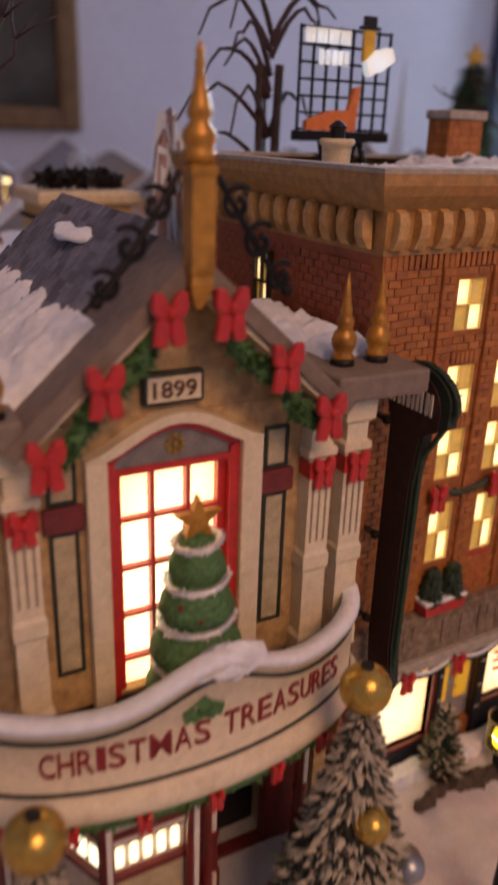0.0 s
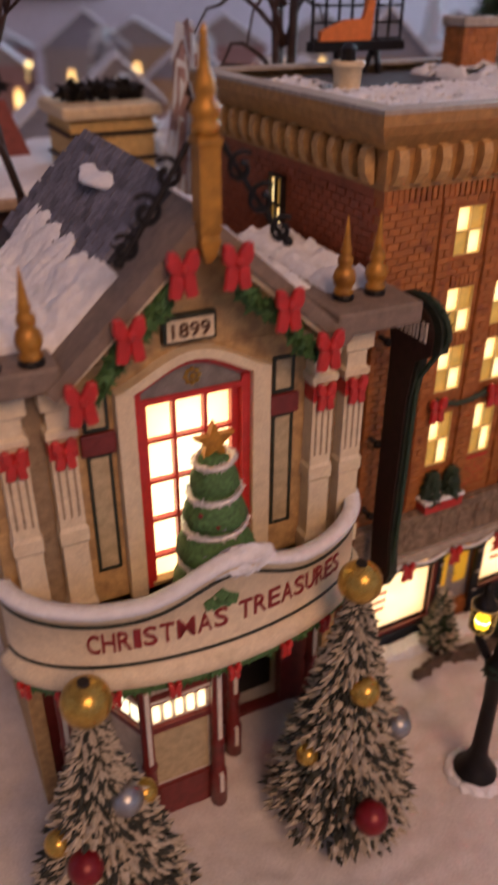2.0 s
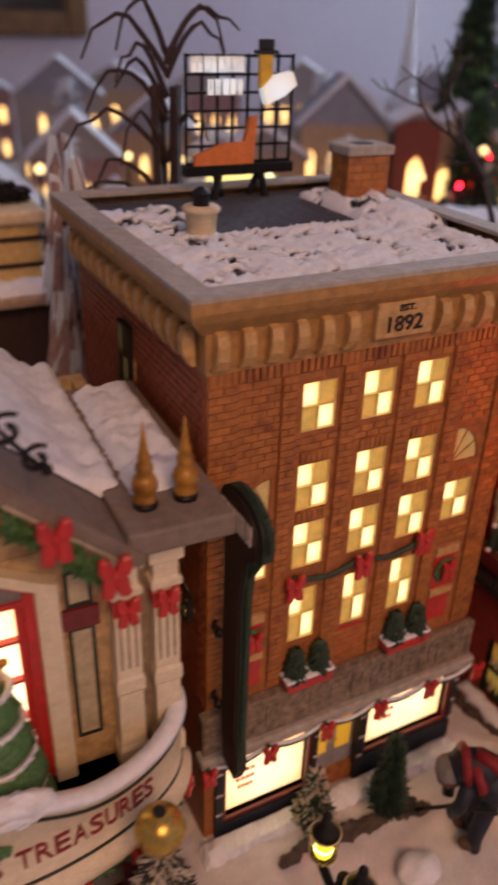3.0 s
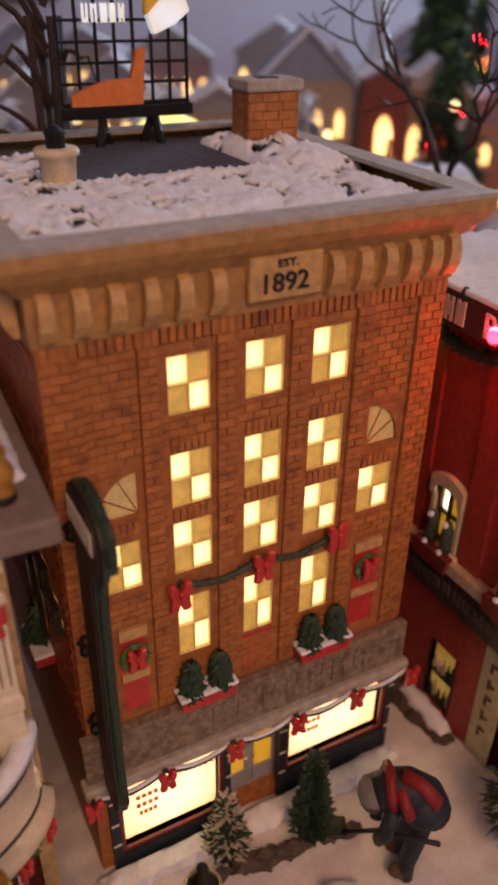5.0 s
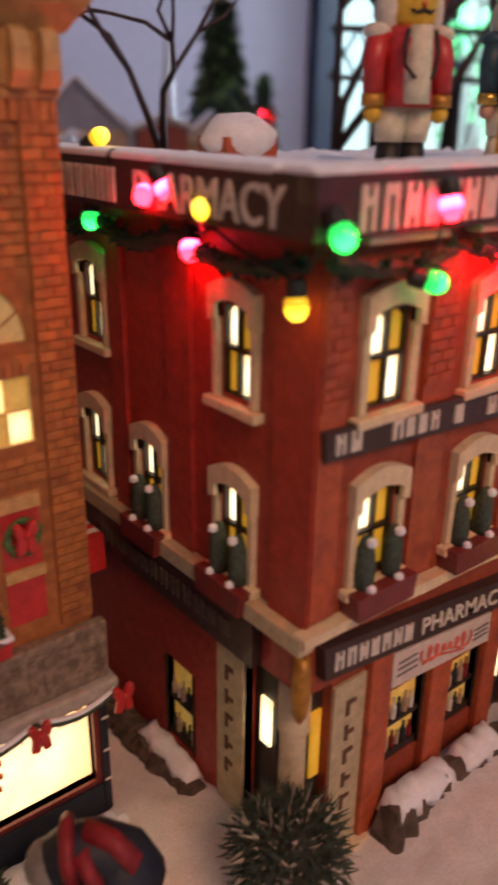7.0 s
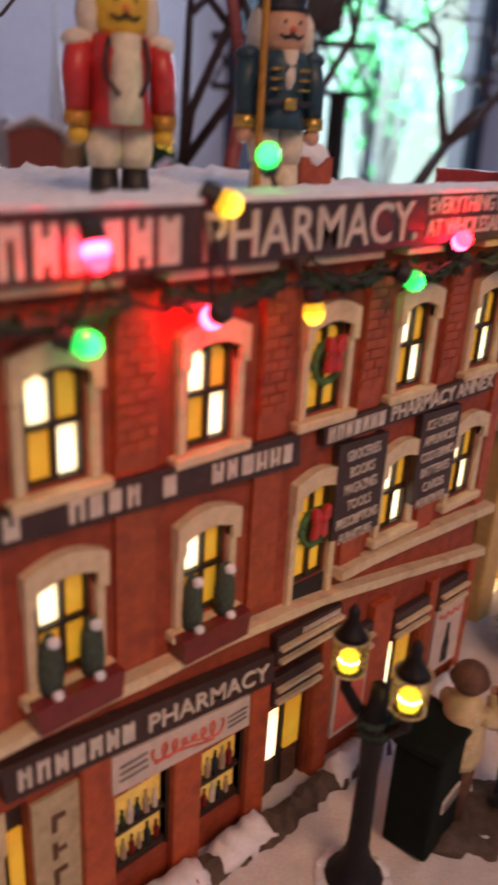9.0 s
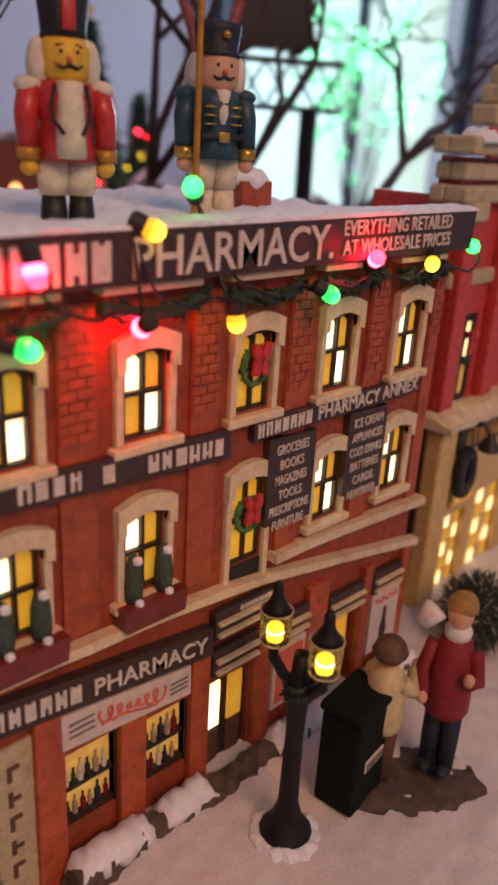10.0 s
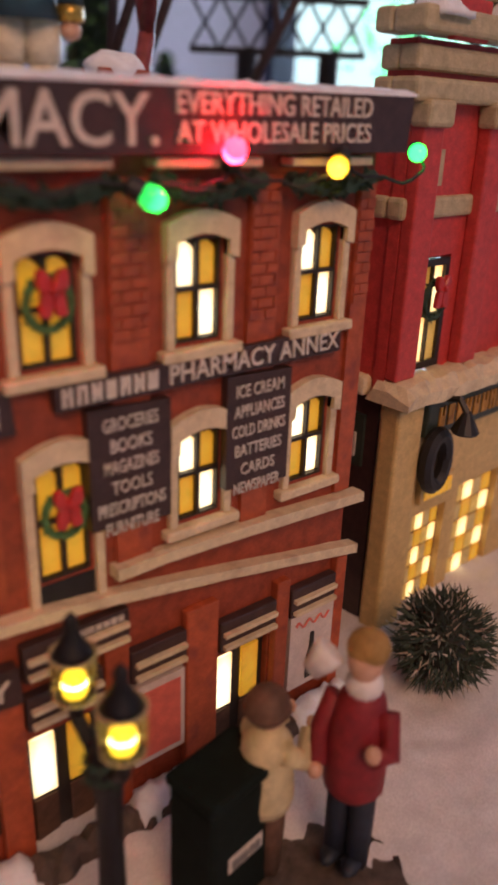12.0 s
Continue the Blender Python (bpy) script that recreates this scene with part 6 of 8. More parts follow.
    for k, (p, q) in enumerate(zip(bay, bay[1:])):
        d = Vector(q) - Vector(p)
        m = pose(p[0], p[1], 0, 0, 0, math.degrees(math.atan2(d.y, d.x)))
        ln = d.length
        bm = bmesh.new()
        box(bm, 0, ln, 0.0012, 0.003, B, 0.082)
        pn = part("bay_panel", turned(bm, m), "letter", S, "pale shop glass in a dark red bay")
        bm = bmesh.new()
        for z0, z1 in ((B, 0.004), (0.0395, 0.0425), (0.056, 0.060), (0.070, 0.082)):
            box(bm, 0, ln, -0.0010, 0.0012, z0, z1)
        box(bm, 0, 0.002, -0.0010, 0.0012, 0.004, 0.07)
        box(bm, ln - 0.002, ln, -0.0010, 0.0012, 0.004, 0.07)
        part("bay_frame", turned(bm, m), "red_dark", pn)
        bm = bmesh.new()
        box(bm, 0.002, ln - 0.002, -0.0016, -0.0010, 0.0575, 0.0588)
        part("white_rail", turned(bm, m), "white_paint", pn)
        n = 5
        for j in range(n):
            a0 = 0.003 + (ln - 0.006) * j / n
            bm = bmesh.new()
            pane_poly(bm, a0 + 0.0010, a0 + (ln - 0.006) / n - 0.0010, 0.045, 0.0548, 0.0002, 0.002)
            part("transom_light", turned(bm, m), "pane_white", pn)
        if k == 1:
            bm = bmesh.new()
            box(bm, 0.003, ln - 0.003, 0.0006, 0.0011, 0.006, 0.037)
            part("shop_glass", turned(bm, m), "cream_dull", pn)
    for u, v in ((-0.033, -0.0245), (-0.0015, -0.0245), (0.0150, -0.004), (-0.062, 0.002), (0.0600, 0.002)):
        bm = bmesh.new()
        lathe(bm, [(0.0040, B), (0.0040, 0.004), (0.0032, 0.006), (0.0027, 0.022), (0.0036, 0.024), (0.0027, 0.026), (0.0025, 0.072), (0.0036, 0.076), (0.0040, 0.0828)], u, v, 12)
        p = part("post", bm, "red_dark", S, "dark red turned porch post with a white stripe", True)
        bm = bmesh.new()
        box(bm, u - 0.0009, u + 0.0009, v - 0.0035, v - 0.0022, 0.028, 0.070)
        part("white_stripe", bm, "white_paint", p)
        bm = bmesh.new()
        box(bm, u - 0.0009, u + 0.0009, v - 0.0046, v - 0.0024, -0.006, 0.006)
        part("white_stripe", bm, "white_paint", p)
    bm = bmesh.new()
    ball(bm, (0.006, -0.0340, 0.1275), 0.0095, sub=4, squash=(1.5, 0.50, 0.62))
    lumpy(bm, 0.0016, 260)
    lumpy(bm, 0.0010, 800)
    part("snow_mound", bm, "snow_flock", S, smooth=True)
    # little decorated tree on the balcony
    bm = bmesh.new()
    z = 0.0990
    for k, (r0, h) in enumerate(((0.0150, 0.017), (0.0130, 0.015), (0.0105, 0.0135), (0.0078, 0.013))):
        lathe(bm, [(r0 * 0.7, z), (r0 * 1.04, z + 0.0025), (r0 * 0.98, z + h * 0.4), (r0 * 0.76, z + h * 0.75), (r0 * 0.5, z + h)], 0.006, -0.014, 22)
        z += h - 0.0015
    lumpy(bm, 0.0010, 400)
    turned(bm, Matrix.Translation((0.0045, -0.012, 0.0985)) @ Matrix.Scale(1.17, 4) @ Matrix.Translation((-0.006, 0.014, -0.0990)))
    tr = part("balcony_tree", bm, "green_garland", S, "tiered green balcony tree with silver tinsel and gold star", True)
    z = 0.0990
    for r0, h in ((0.0150, 0.017), (0.0130, 0.015), (0.0105, 0.0135), (0.0078, 0.013)):
        z += h - 0.0015
        bm = garland_mesh([(0.0045 + r0 * 0.94 * math.cos(a), -0.012 + r0 * 0.94 * math.sin(a), 0.0985 + 1.17 * (z - 0.0995) + 0.001 * math.cos(a)) for a in np.linspace(0, 2 * math.pi, 19)], 0.0022, int(z * 1000), 9)
        part("tinsel", bm, "tinsel", tr)
    bm = bmesh.new()
    st = [((0.0062 if k % 2 == 0 else 0.0026) * math.sin(k * math.pi / 5), (0.0062 if k % 2 == 0 else 0.0026) * math.cos(k * math.pi / 5)) for k in range(10)]
    poly_prism(bm, [(0.0045 + x * 1.35, 0.1668 + zz * 1.35) for x, zz in st], -0.0135, -0.0105)
    part("star", bm, "gold_paint", tr)
    rnd = random.Random(3)
    for k in range(9):
        a, zz = rnd.uniform(3.4, 6.0), rnd.uniform(0.103, 0.142)
        rr0 = 0.0155 - (zz - 0.1) * 0.16
        bm = bmesh.new()
        ball(bm, (0.0045 + 1.17 * rr0 * math.cos(a), -0.012 + 1.17 * rr0 * math.sin(a), zz), 0.0013, sub=1)
        part("bead", bm, rnd.choice(("ball_red", "far_blue", "red_paint")), tr)
    return S


store()


# ---- flocked trees before the shop ----
def flocked_tree(x, y, h, r, seed, balls, label):
    T = empty("flocked_tree", pose(x, y, G0), label, "tree", "flocked trees before the shop")
    bm = bmesh.new()
    lathe(bm, [(r * 0.55, 0.0), (r * 0.5, 0.004), (0.004, 0.006), (0.0022, h * 0.9)], segs=12)
    part("trunk", bm, "needle_dark", T)
    me = cone_tree_mesh(h - 0.006, r, 7200, seed, 0.0036, share=0.55, z0=0.006, wide=0.36, jag=0.1, droop=0.15)
    me.materials.append(MAT["needle_dark"])
    me.materials.append(MAT["flock_needle"])
    c = new("crown", me)
    c.parent = T
    c["label"] = "dark bottle-brush needles with pale flocked tips"
    for a, z, rr, mm in balls:
        bm = bmesh.new()
        rad = r * (1 - (z - 0.004) / h) * 0.98 if z < h * 0.95 else 0.0
        ball(bm, (rad * math.cos(a), rad * math.sin(a), z), rr, sub=3)
        b = part("ornament", bm, mm, T, smooth=True)
        if rad == 0:
            bm = bmesh.new()
            lathe(bm, [(0.0022, z + rr - 0.0006), (0.0022, z + rr + 0.0006), (0.0014, z + rr + 0.0007)], segs=10)
            part("neck", bm, "black", b)


flocked_tree(0.0465, 0.182, 0.112, 0.037, 11, ((0, 0.119, 0.0088, "gold"), (-1.0, 0.077, 0.0062, "silver"), (-2.2, 0.057, 0.0065, "ball_red"), (-1.45, 0.035, 0.0085, "ball_red"), (-0.2, 0.066, 0.005, "gold"), (-2.9, 0.06, 0.005, "gold")),
             "dark bottle-brush tree with pale flocking, gold ball on top")
flocked_tree(0.154, 0.181, 0.123, 0.038, 12, ((0, 0.1295, 0.0086, "gold"), (-1.75, 0.084, 0.0062, "gold"), (-0.75, 0.057, 0.006, "silver"), (-1.75, 0.028, 0.0072, "ball_red"), (-2.9, 0.050, 0.0046, "gold"), (-0.3, 0.05, 0.005, "silver"), (0.6, 0.06, 0.005, "ball_red")),
             "dark bottle-brush tree with pale flocking, gold and silver balls")


# ---- lamp posts with two lanterns ----
def street_lamp():
    T = empty("street_lamp", pose(0.4955, 0.1372, GP) @ Matrix.Scale(0.965, 4), "black miniature street lamp with two glowing amber lanterns", "street lamp", "street lamps")
    bm = bmesh.new()
    lathe(bm, [(0.0105, 0), (0.0105, 0.004), (0.0075, 0.0065), (0.0055, 0.013), (0.0040, 0.018), (0.0034, 0.05), (0.0040, 0.066), (0.0056, 0.068), (0.0056, 0.074), (0.0034, 0.078), (0.0028, 0.087)], segs=14)
    part("pole", bm, "iron", T, smooth=True)
    for s in (-1, 1):
        bm = bmesh.new()
        tube(bm, [(0, 0, 0.072), (-0.001, s * 0.007, 0.074), (-0.002, s * 0.012, 0.080), (-0.002, s * 0.012, 0.085)], 0.0022, 0.0020, 8)
        arm = part("arm", bm, "iron", T)
        x, y, z = -0.002, s * 0.012, 0.085
        small = Matrix.Translation((x, y, z)) @ Matrix.Scale(0.84, 4) @ Matrix.Translation((-x, -y, -z))
        bm = bmesh.new()
        lathe(bm, [(0.0042, z), (0.0050, z + 0.001), (0.0050, z + 0.0025), (0.0040, z + 0.003)], x, y, 12)
        ln = part("lantern_base", turned(bm, small), "iron", arm)
        bm = bmesh.new()
        lathe(bm, [(0.0030, z + 0.0030), (0.0034, z + 0.0040), (0.0034, z + 0.0100), (0.0024, z + 0.0115)], x, y, 12)
        core = part("lantern_light", turned(bm, small), "lantern_glow", arm, "glowing amber lantern lamp", True)
        bm = bmesh.new()
        ball(bm, (x, y, z + 0.0075), 0.0036, sub=2, squash=(1, 1, 0.5))
        part("lantern_core", turned(bm, small), "lantern_core", core, smooth=True)
        bm = bmesh.new()
        lathe(bm, [(0.0064, z + 0.0026), (0.0068, z + 0.0050), (0.0072, z + 0.0180)], x, y, 20)
        bmesh.ops.delete(bm, geom=[f for f in bm.faces if len(f.verts) > 4], context="FACES")
        glass = part("lantern_glass", turned(bm, small), "lantern_glass", arm, "clear cylindrical lantern glass", True)
        glass.visible_shadow = False
        for rz in (0.0026, 0.0180):
            bm = bmesh.new()
            rr = 0.0064 if rz < 0.01 else 0.0072
            tube(bm, [(x + rr * math.cos(t), y + rr * math.sin(t), z + rz) for t in np.linspace(0, 2 * math.pi, 21)], 0.0004, segs=5)
            part("glass_rim", turned(bm, small), "cream_dull", glass)
        bm = bmesh.new()
        lathe(bm, [(0.0066, z + 0.0176), (0.0052, z + 0.0198), (0.0036, z + 0.0228), (0.0022, z + 0.0262), (0.0024, z + 0.0285), (0.0022, z + 0.0300), (0.0004, z + 0.0325)], x, y, 14)
        part("lantern_cap", turned(bm, small), "iron", arm, smooth=True)
    bm = garland_mesh([(0.0045 * math.cos(a), 0.0045 * math.sin(a), 0.068 + 0.0006 * a) for a in np.linspace(0, 12, 20)], 0.0028, 2, 8)
    part("garland", bm, "green_dark", T)
    bm = bmesh.new()
    for k in range(14):
        a = k * 0.45
        ball(bm, (0.0098 * math.cos(a), 0.0098 * math.sin(a), 0.0012), 0.0048, sub=2, squash=(1, 1, 0.5))
    lumpy(bm, 0.0018, 220)
    part("base_snow", bm, "snow_flock", T)
    return T


lamp = street_lamp()
copy_thing(lamp, pose(0.2185, 0.1625, G0) @ Matrix.Scale(1.01, 4))


# ---- figurines (plain one-piece shapes) ----
def figurine(name, mats, builder, m, label, category):
    bm = bmesh.new()
    builder(bm)
    ob = put(name, bm, mats, smooth=True)
    ob.matrix_world = m
    tagged(ob, label, category)
    return ob


def shoveller(bm):
    for x in (-0.006, 0.006):
        tube(bm, [(x, 0.001, 0.0), (x, 0.0, 0.010), (x * 0.8, 0.004, 0.028), (x * 0.6, 0.006, 0.038)], 0.0042, 0.0058, 10, 0)
        ball(bm, (x, -0.003, 0.003), 0.0042, 1, 2, (0.9, 1.6, 0.75))
    tube(bm, [(0, 0.012, 0.036), (0, 0.008, 0.044), (0, -0.004, 0.050), (0, -0.014, 0.050), (0, -0.019, 0.047)], 0.0095, 0.0085, 12, 2)
    ball(bm, (0.001, 0.004, 0.043), 0.0115, 2, 2, (1.05, 1.2, 0.85))
    ball(bm, (0, -0.022, 0.046), 0.0078, 3, 2)
    ball(bm, (0, -0.0225, 0.0475), 0.0081, 5, 2, (1, 1, 0.8))
    for s in (-1, 1):
        tube(bm, [(s * 0.009, -0.013, 0.048), (s * 0.011, -0.016, 0.036), (s * 0.005, -0.017, 0.024)], 0.0042, 0.0036, 8, 2)
    tube(bm, [(-0.007, -0.0145, 0.055), (0.0, -0.0145, 0.0595), (0.007, -0.0145, 0.055), (0.008, -0.013, 0.046)], 0.0030, 0.0028, 8, 4)
    tube(bm, [(0.0, -0.008, 0.058), (0.004, 0.002, 0.0565), (0.009, 0.010, 0.052)], 0.0036, 0.0034, 8, 4)
    tube(bm, [(0.005, -0.010, 0.0555), (0.011, -0.004, 0.046)], 0.0036, 0.003, 8, 4)
    tube(bm, [(0.018, 0.010, 0.040), (0.0, -0.016, 0.022), (-0.012, -0.032, 0.003)], 0.0012, 0.0012, 6, 6)
    box(bm, -0.020, -0.009, -0.042, -0.030, 0.001, 0.0035, 6, 0.001)


figurine("shoveller_figurine", ["navy", "brown", "navy", "brown", "coat_red", "grey", "black"], shoveller, pose(0.3235, 0.1945, G0 + 0.001, 0, 0, -118) @ Matrix.Diagonal((1.0, 0.80, 1.04, 1)),
         "bent-over plain figurine in navy with red scarf, shovelling snow", "figurine")
bm = bmesh.new()
ball(bm, (0, 0, 0.004), 0.011, sub=3, squash=(1, 0.8, 0.55))
lumpy(bm, 0.0022, 170)
o = put("snow_lump", bm, "snow_flock", smooth=True)
o.location = (0.2880, 0.1900, G0)
tagged(o, "small lump of white snow on a shovel", "snow heap")


def man(bm):
    for x in (-0.005, 0.005):
        tube(bm, [(x, 0, 0), (x, 0, 0.018), (x * 0.9, 0, 0.040)], 0.0048, 0.0058, 10, 0)
        ball(bm, (x, -0.004, 0.0025), 0.0045, 0, 2, (0.9, 1.7, 0.6))
    lathe(bm, [(0.0085, 0.030), (0.0125, 0.034), (0.0125, 0.044), (0.0115, 0.058), (0.0090, 0.068), (0.0045, 0.073)], 0, 0, 14, 1)
    for s in (-1, 1):
        tube(bm, [(s * 0.0105, 0, 0.065), (s * 0.0145, -0.004, 0.052), (s * 0.0115, -0.012, 0.044 if s < 0 else 0.056)], 0.0048, 0.0038, 10, 1)
        ball(bm, (s * 0.0112, -0.014, 0.043 if s < 0 else 0.058), 0.0032, 2, 2)
    lathe(bm, [(0.0068, 0.070), (0.0076, 0.0735), (0.0052, 0.077)], 0, 0, 12, 3)
    ball(bm, (0, -0.0008, 0.0825), 0.0076, 2, 3, (0.92, 1, 1.08))
    ball(bm, (0, 0.0006, 0.0855), 0.0083, 4, 3, (1, 1.05, 0.75))


figurine("man_figurine", ["navy", "coat_red", "skin", "white_paint", "tan_hat"], man, pose(0.5660, 0.1170, GP + 0.005, 0, 0, -70) @ Matrix.Diagonal((0.74, 0.74, 0.93, 1)),
         "plain standing figurine in dark red coat and tan cap", "figurine")


def woman(bm):
    for x in (-0.004, 0.004):
        tube(bm, [(x, 0, 0), (x, 0, 0.02), (x * 0.9, 0, 0.036)], 0.0045, 0.0062, 10, 0)
    lathe(bm, [(0.0100, 0.028), (0.0112, 0.033), (0.0100, 0.046), (0.0095, 0.054), (0.0045, 0.0605)], 0, 0, 14, 1)
    for s in (-1, 1):
        tube(bm, [(s * 0.0088, 0, 0.054), (s * 0.0105, -0.008, 0.047), (s * 0.006, -0.016, 0.053)], 0.0043, 0.0032, 10, 1)
        ball(bm, (s * 0.0058, -0.018, 0.055), 0.0026, 2, 2)
    ball(bm, (0, 0, 0.0665), 0.0068, 2, 3)
    ball(bm, (0, 0.001, 0.0685), 0.0082, 3, 3, (1, 1.05, 0.85))
    lathe(bm, [(0.0086, 0.0668), (0.0092, 0.068), (0.0078, 0.0695)], 0, 0.001, 14, 3)


figurine("woman_figurine", ["brown", "coat_tan", "skin", "brown"], woman, pose(0.5445, 0.1325, GP + 0.004, 0, 0, 95) @ Matrix.Diagonal((0.80, 0.80, 0.90, 1)),
         "plain standing figurine in cream coat and brown hat", "figurine")
bm = bmesh.new()
lathe(bm, [(0.0036, 0.0), (0.0058, 0.007), (0.0062, 0.0105), (0.0045, 0.0112)], segs=14)
o = put("white_cup", bm, "white_paint", smooth=True)
o.matrix_world = pose(0.5545, 0.1270, 0.0780, 40, 0, 60) @ Matrix.Scale(0.8, 4)
tagged(o, "small white cup held up between two figurines", "cup")

bm = bmesh.new()
lathe(bm, [(0.031, 0), (0.030, 0.0022), (0.024, 0.0042), (0.012, 0.0052)], segs=40)
for v in bm.verts:
    v.co.x *= 1.15
    v.co.y *= 0.62
lumpy(bm, 0.006, 90)
for v in bm.verts:
    v.co.z = max(0.0, v.co.z * 0.6)
o = put("figurine_plinth", bm, "stone_dark", smooth=True)
o.matrix_world = pose(0.5530, 0.1240, GP - 0.001, 0, 0, -40)
tagged(o, "dark oval plinth under the figurines, half snowed over", "plinth")


def kettle_box():
    T = empty("litter_bin", pose(0.5310, 0.1350, GP + 0.001, 0, 0, 8) @ Matrix.Diagonal((1.15, 1.0, 1.2, 1)), "dark green square litter bin with a pale label", "bin")
    bm = bmesh.new()
    box(bm, -0.0115, 0.0115, -0.009, 0.009, 0.0, 0.037, bevel=0.0015)
    part("body", bm, "box_green", T)
    bm = bmesh.new()
    box(bm, -0.0125, 0.0125, -0.010, 0.010, 0.037, 0.0405, bevel=0.0015)
    part("lid", bm, "box_green", T)
    bm = bmesh.new()
    box(bm, -0.006, 0.006, -0.0096, -0.0091, 0.016, 0.0205)
    lb = part("label_plate", bm, "letter", T)
    bm = bmesh.new()
    bar_row(bm, -0.0052, 0.0052, 0.0170, 0.0195, -0.0096, 5, 2)
    part("label_text", bm, "grey", lb)


kettle_box()


# ---- clipped bushes ----
def bush(x, y, z, r, seed, label):
    rnd = random.Random(seed)
    verts, faces, mi = [], [], []
    for k in range(1700):
        d = Vector((rnd.gauss(0, 1), rnd.gauss(0, 1), rnd.gauss(0, 1))).normalized()
        p = d * r * rnd.uniform(0.55, 0.9)
        e = (d + Vector((rnd.gauss(0, 0.35), rnd.gauss(0, 0.35), rnd.gauss(0, 0.35)))).normalized() * r * rnd.uniform(0.16, 0.34)
        s = e.orthogonal().normalized() * r * 0.028
        t = e.cross(s).normalized() * r * 0.028
        i = len(verts)
        verts += [p - s, p + s, p + t, p + e]
        faces += [(i, i + 1, i + 3), (i + 1, i + 2, i + 3), (i + 2, i, i + 3)]
        mi += [1 if rnd.random() < 0.16 else 0] * 3
    T = empty("round_bush", pose(x, y, z), label, "bush", "round bushes")
    me = bpy.data.meshes.new("foliage")
    me.from_pydata([tuple(v) for v in verts], [], faces)
    for p, m in zip(me.polygons, mi):
        p.material_index = m
    me.materials.append(MAT["frost_green"])
    me.materials.append(MAT["flock_needle"])
    new("foliage", me).parent = T
    bm = bmesh.new()
    lathe(bm, [(0.0035, G0 - z), (0.0025, -r * 0.4), (0.002, 0)], segs=8)
    part("stem", bm, "branch", T)
    bm = bmesh.new()
    ball(bm, (0, 0, 0), r * 0.62, sub=2)
    part("core", bm, "needle_dark", T)


bush(0.3775, 0.1755, 0.0160, 0.0215, 1, "round dark bristle bush with frosted tips in the snow")
bush(0.664, 0.157, 0.0220, 0.0225, 2, "round dark bristle bush with frosted tips beside the red house")


def cone_shrub(x, y, h, r, frosted, seed, label):
    T = empty("cone_shrub", pose(x, y, G0), label, "shrub", "shrubs before the hotel")
    me = cone_tree_mesh(h, r, 900, seed, 0.0034, share=0.5 if frosted else 0.06, z0=0.006, droop=-0.6)
    me.materials.append(MAT["green_dark"])
    me.materials.append(MAT["flock_needle" if frosted else "green_dark"])
    new("foliage", me).parent = T
    bm = bmesh.new()
    lathe(bm, [(0.006, 0), (0.006, 0.004), (0.002, 0.006), (0.0018, h * 0.9)], segs=10)
    part("trunk", bm, "branch", T)


cone_shrub(0.2550, 0.2350, 0.034, 0.0105, True, 3, "small frosted cone shrub beside the hotel door")
cone_shrub(0.2940, 0.2260, 0.050, 0.0095, False, 4, "slim dark green cone shrub beside the hotel door")

# dark rubble and low stones poking from the snow before the hotel
for k, (x, y, s) in enumerate(((0.262, 0.231, 0.008), (0.272, 0.228, 0.009), (0.283, 0.227, 0.008), (0.291, 0.2265, 0.006), (0.305, 0.2245, 0.006), (0.314, 0.2225, 0.006), (0.2475, 0.231, 0.006), (0.238, 0.228, 0.006))):
    bm = bmesh.new()
    ball(bm, (0, 0, 0.001), s, sub=3, squash=(1.1, 0.55, 0.42))
    lumpy(bm, s * 0.3, 2.2 / s, k)
    o = put("rubble_stone", bm, ["stone_dark"])
    o.location = (x - 0.003, y - 0.005, G0 + 0.0005)
    tagged(o, "dark rough stone half buried in snow by the hotel", "stone", "stones along the hotel kerb")

# small yellow figurine scrap at the shop's side
bm = bmesh.new()
lathe(bm, [(0.004, 0), (0.0052, 0.006), (0.005, 0.018), (0.0032, 0.026), (0.0008, 0.030)], segs=10)
o = put("yellow_marker", bm, "gold_paint", smooth=True)
o.matrix_world = pose(-0.008, 0.262, G0)
tagged(o, "small ochre post standing in snow beside the shop", "post")


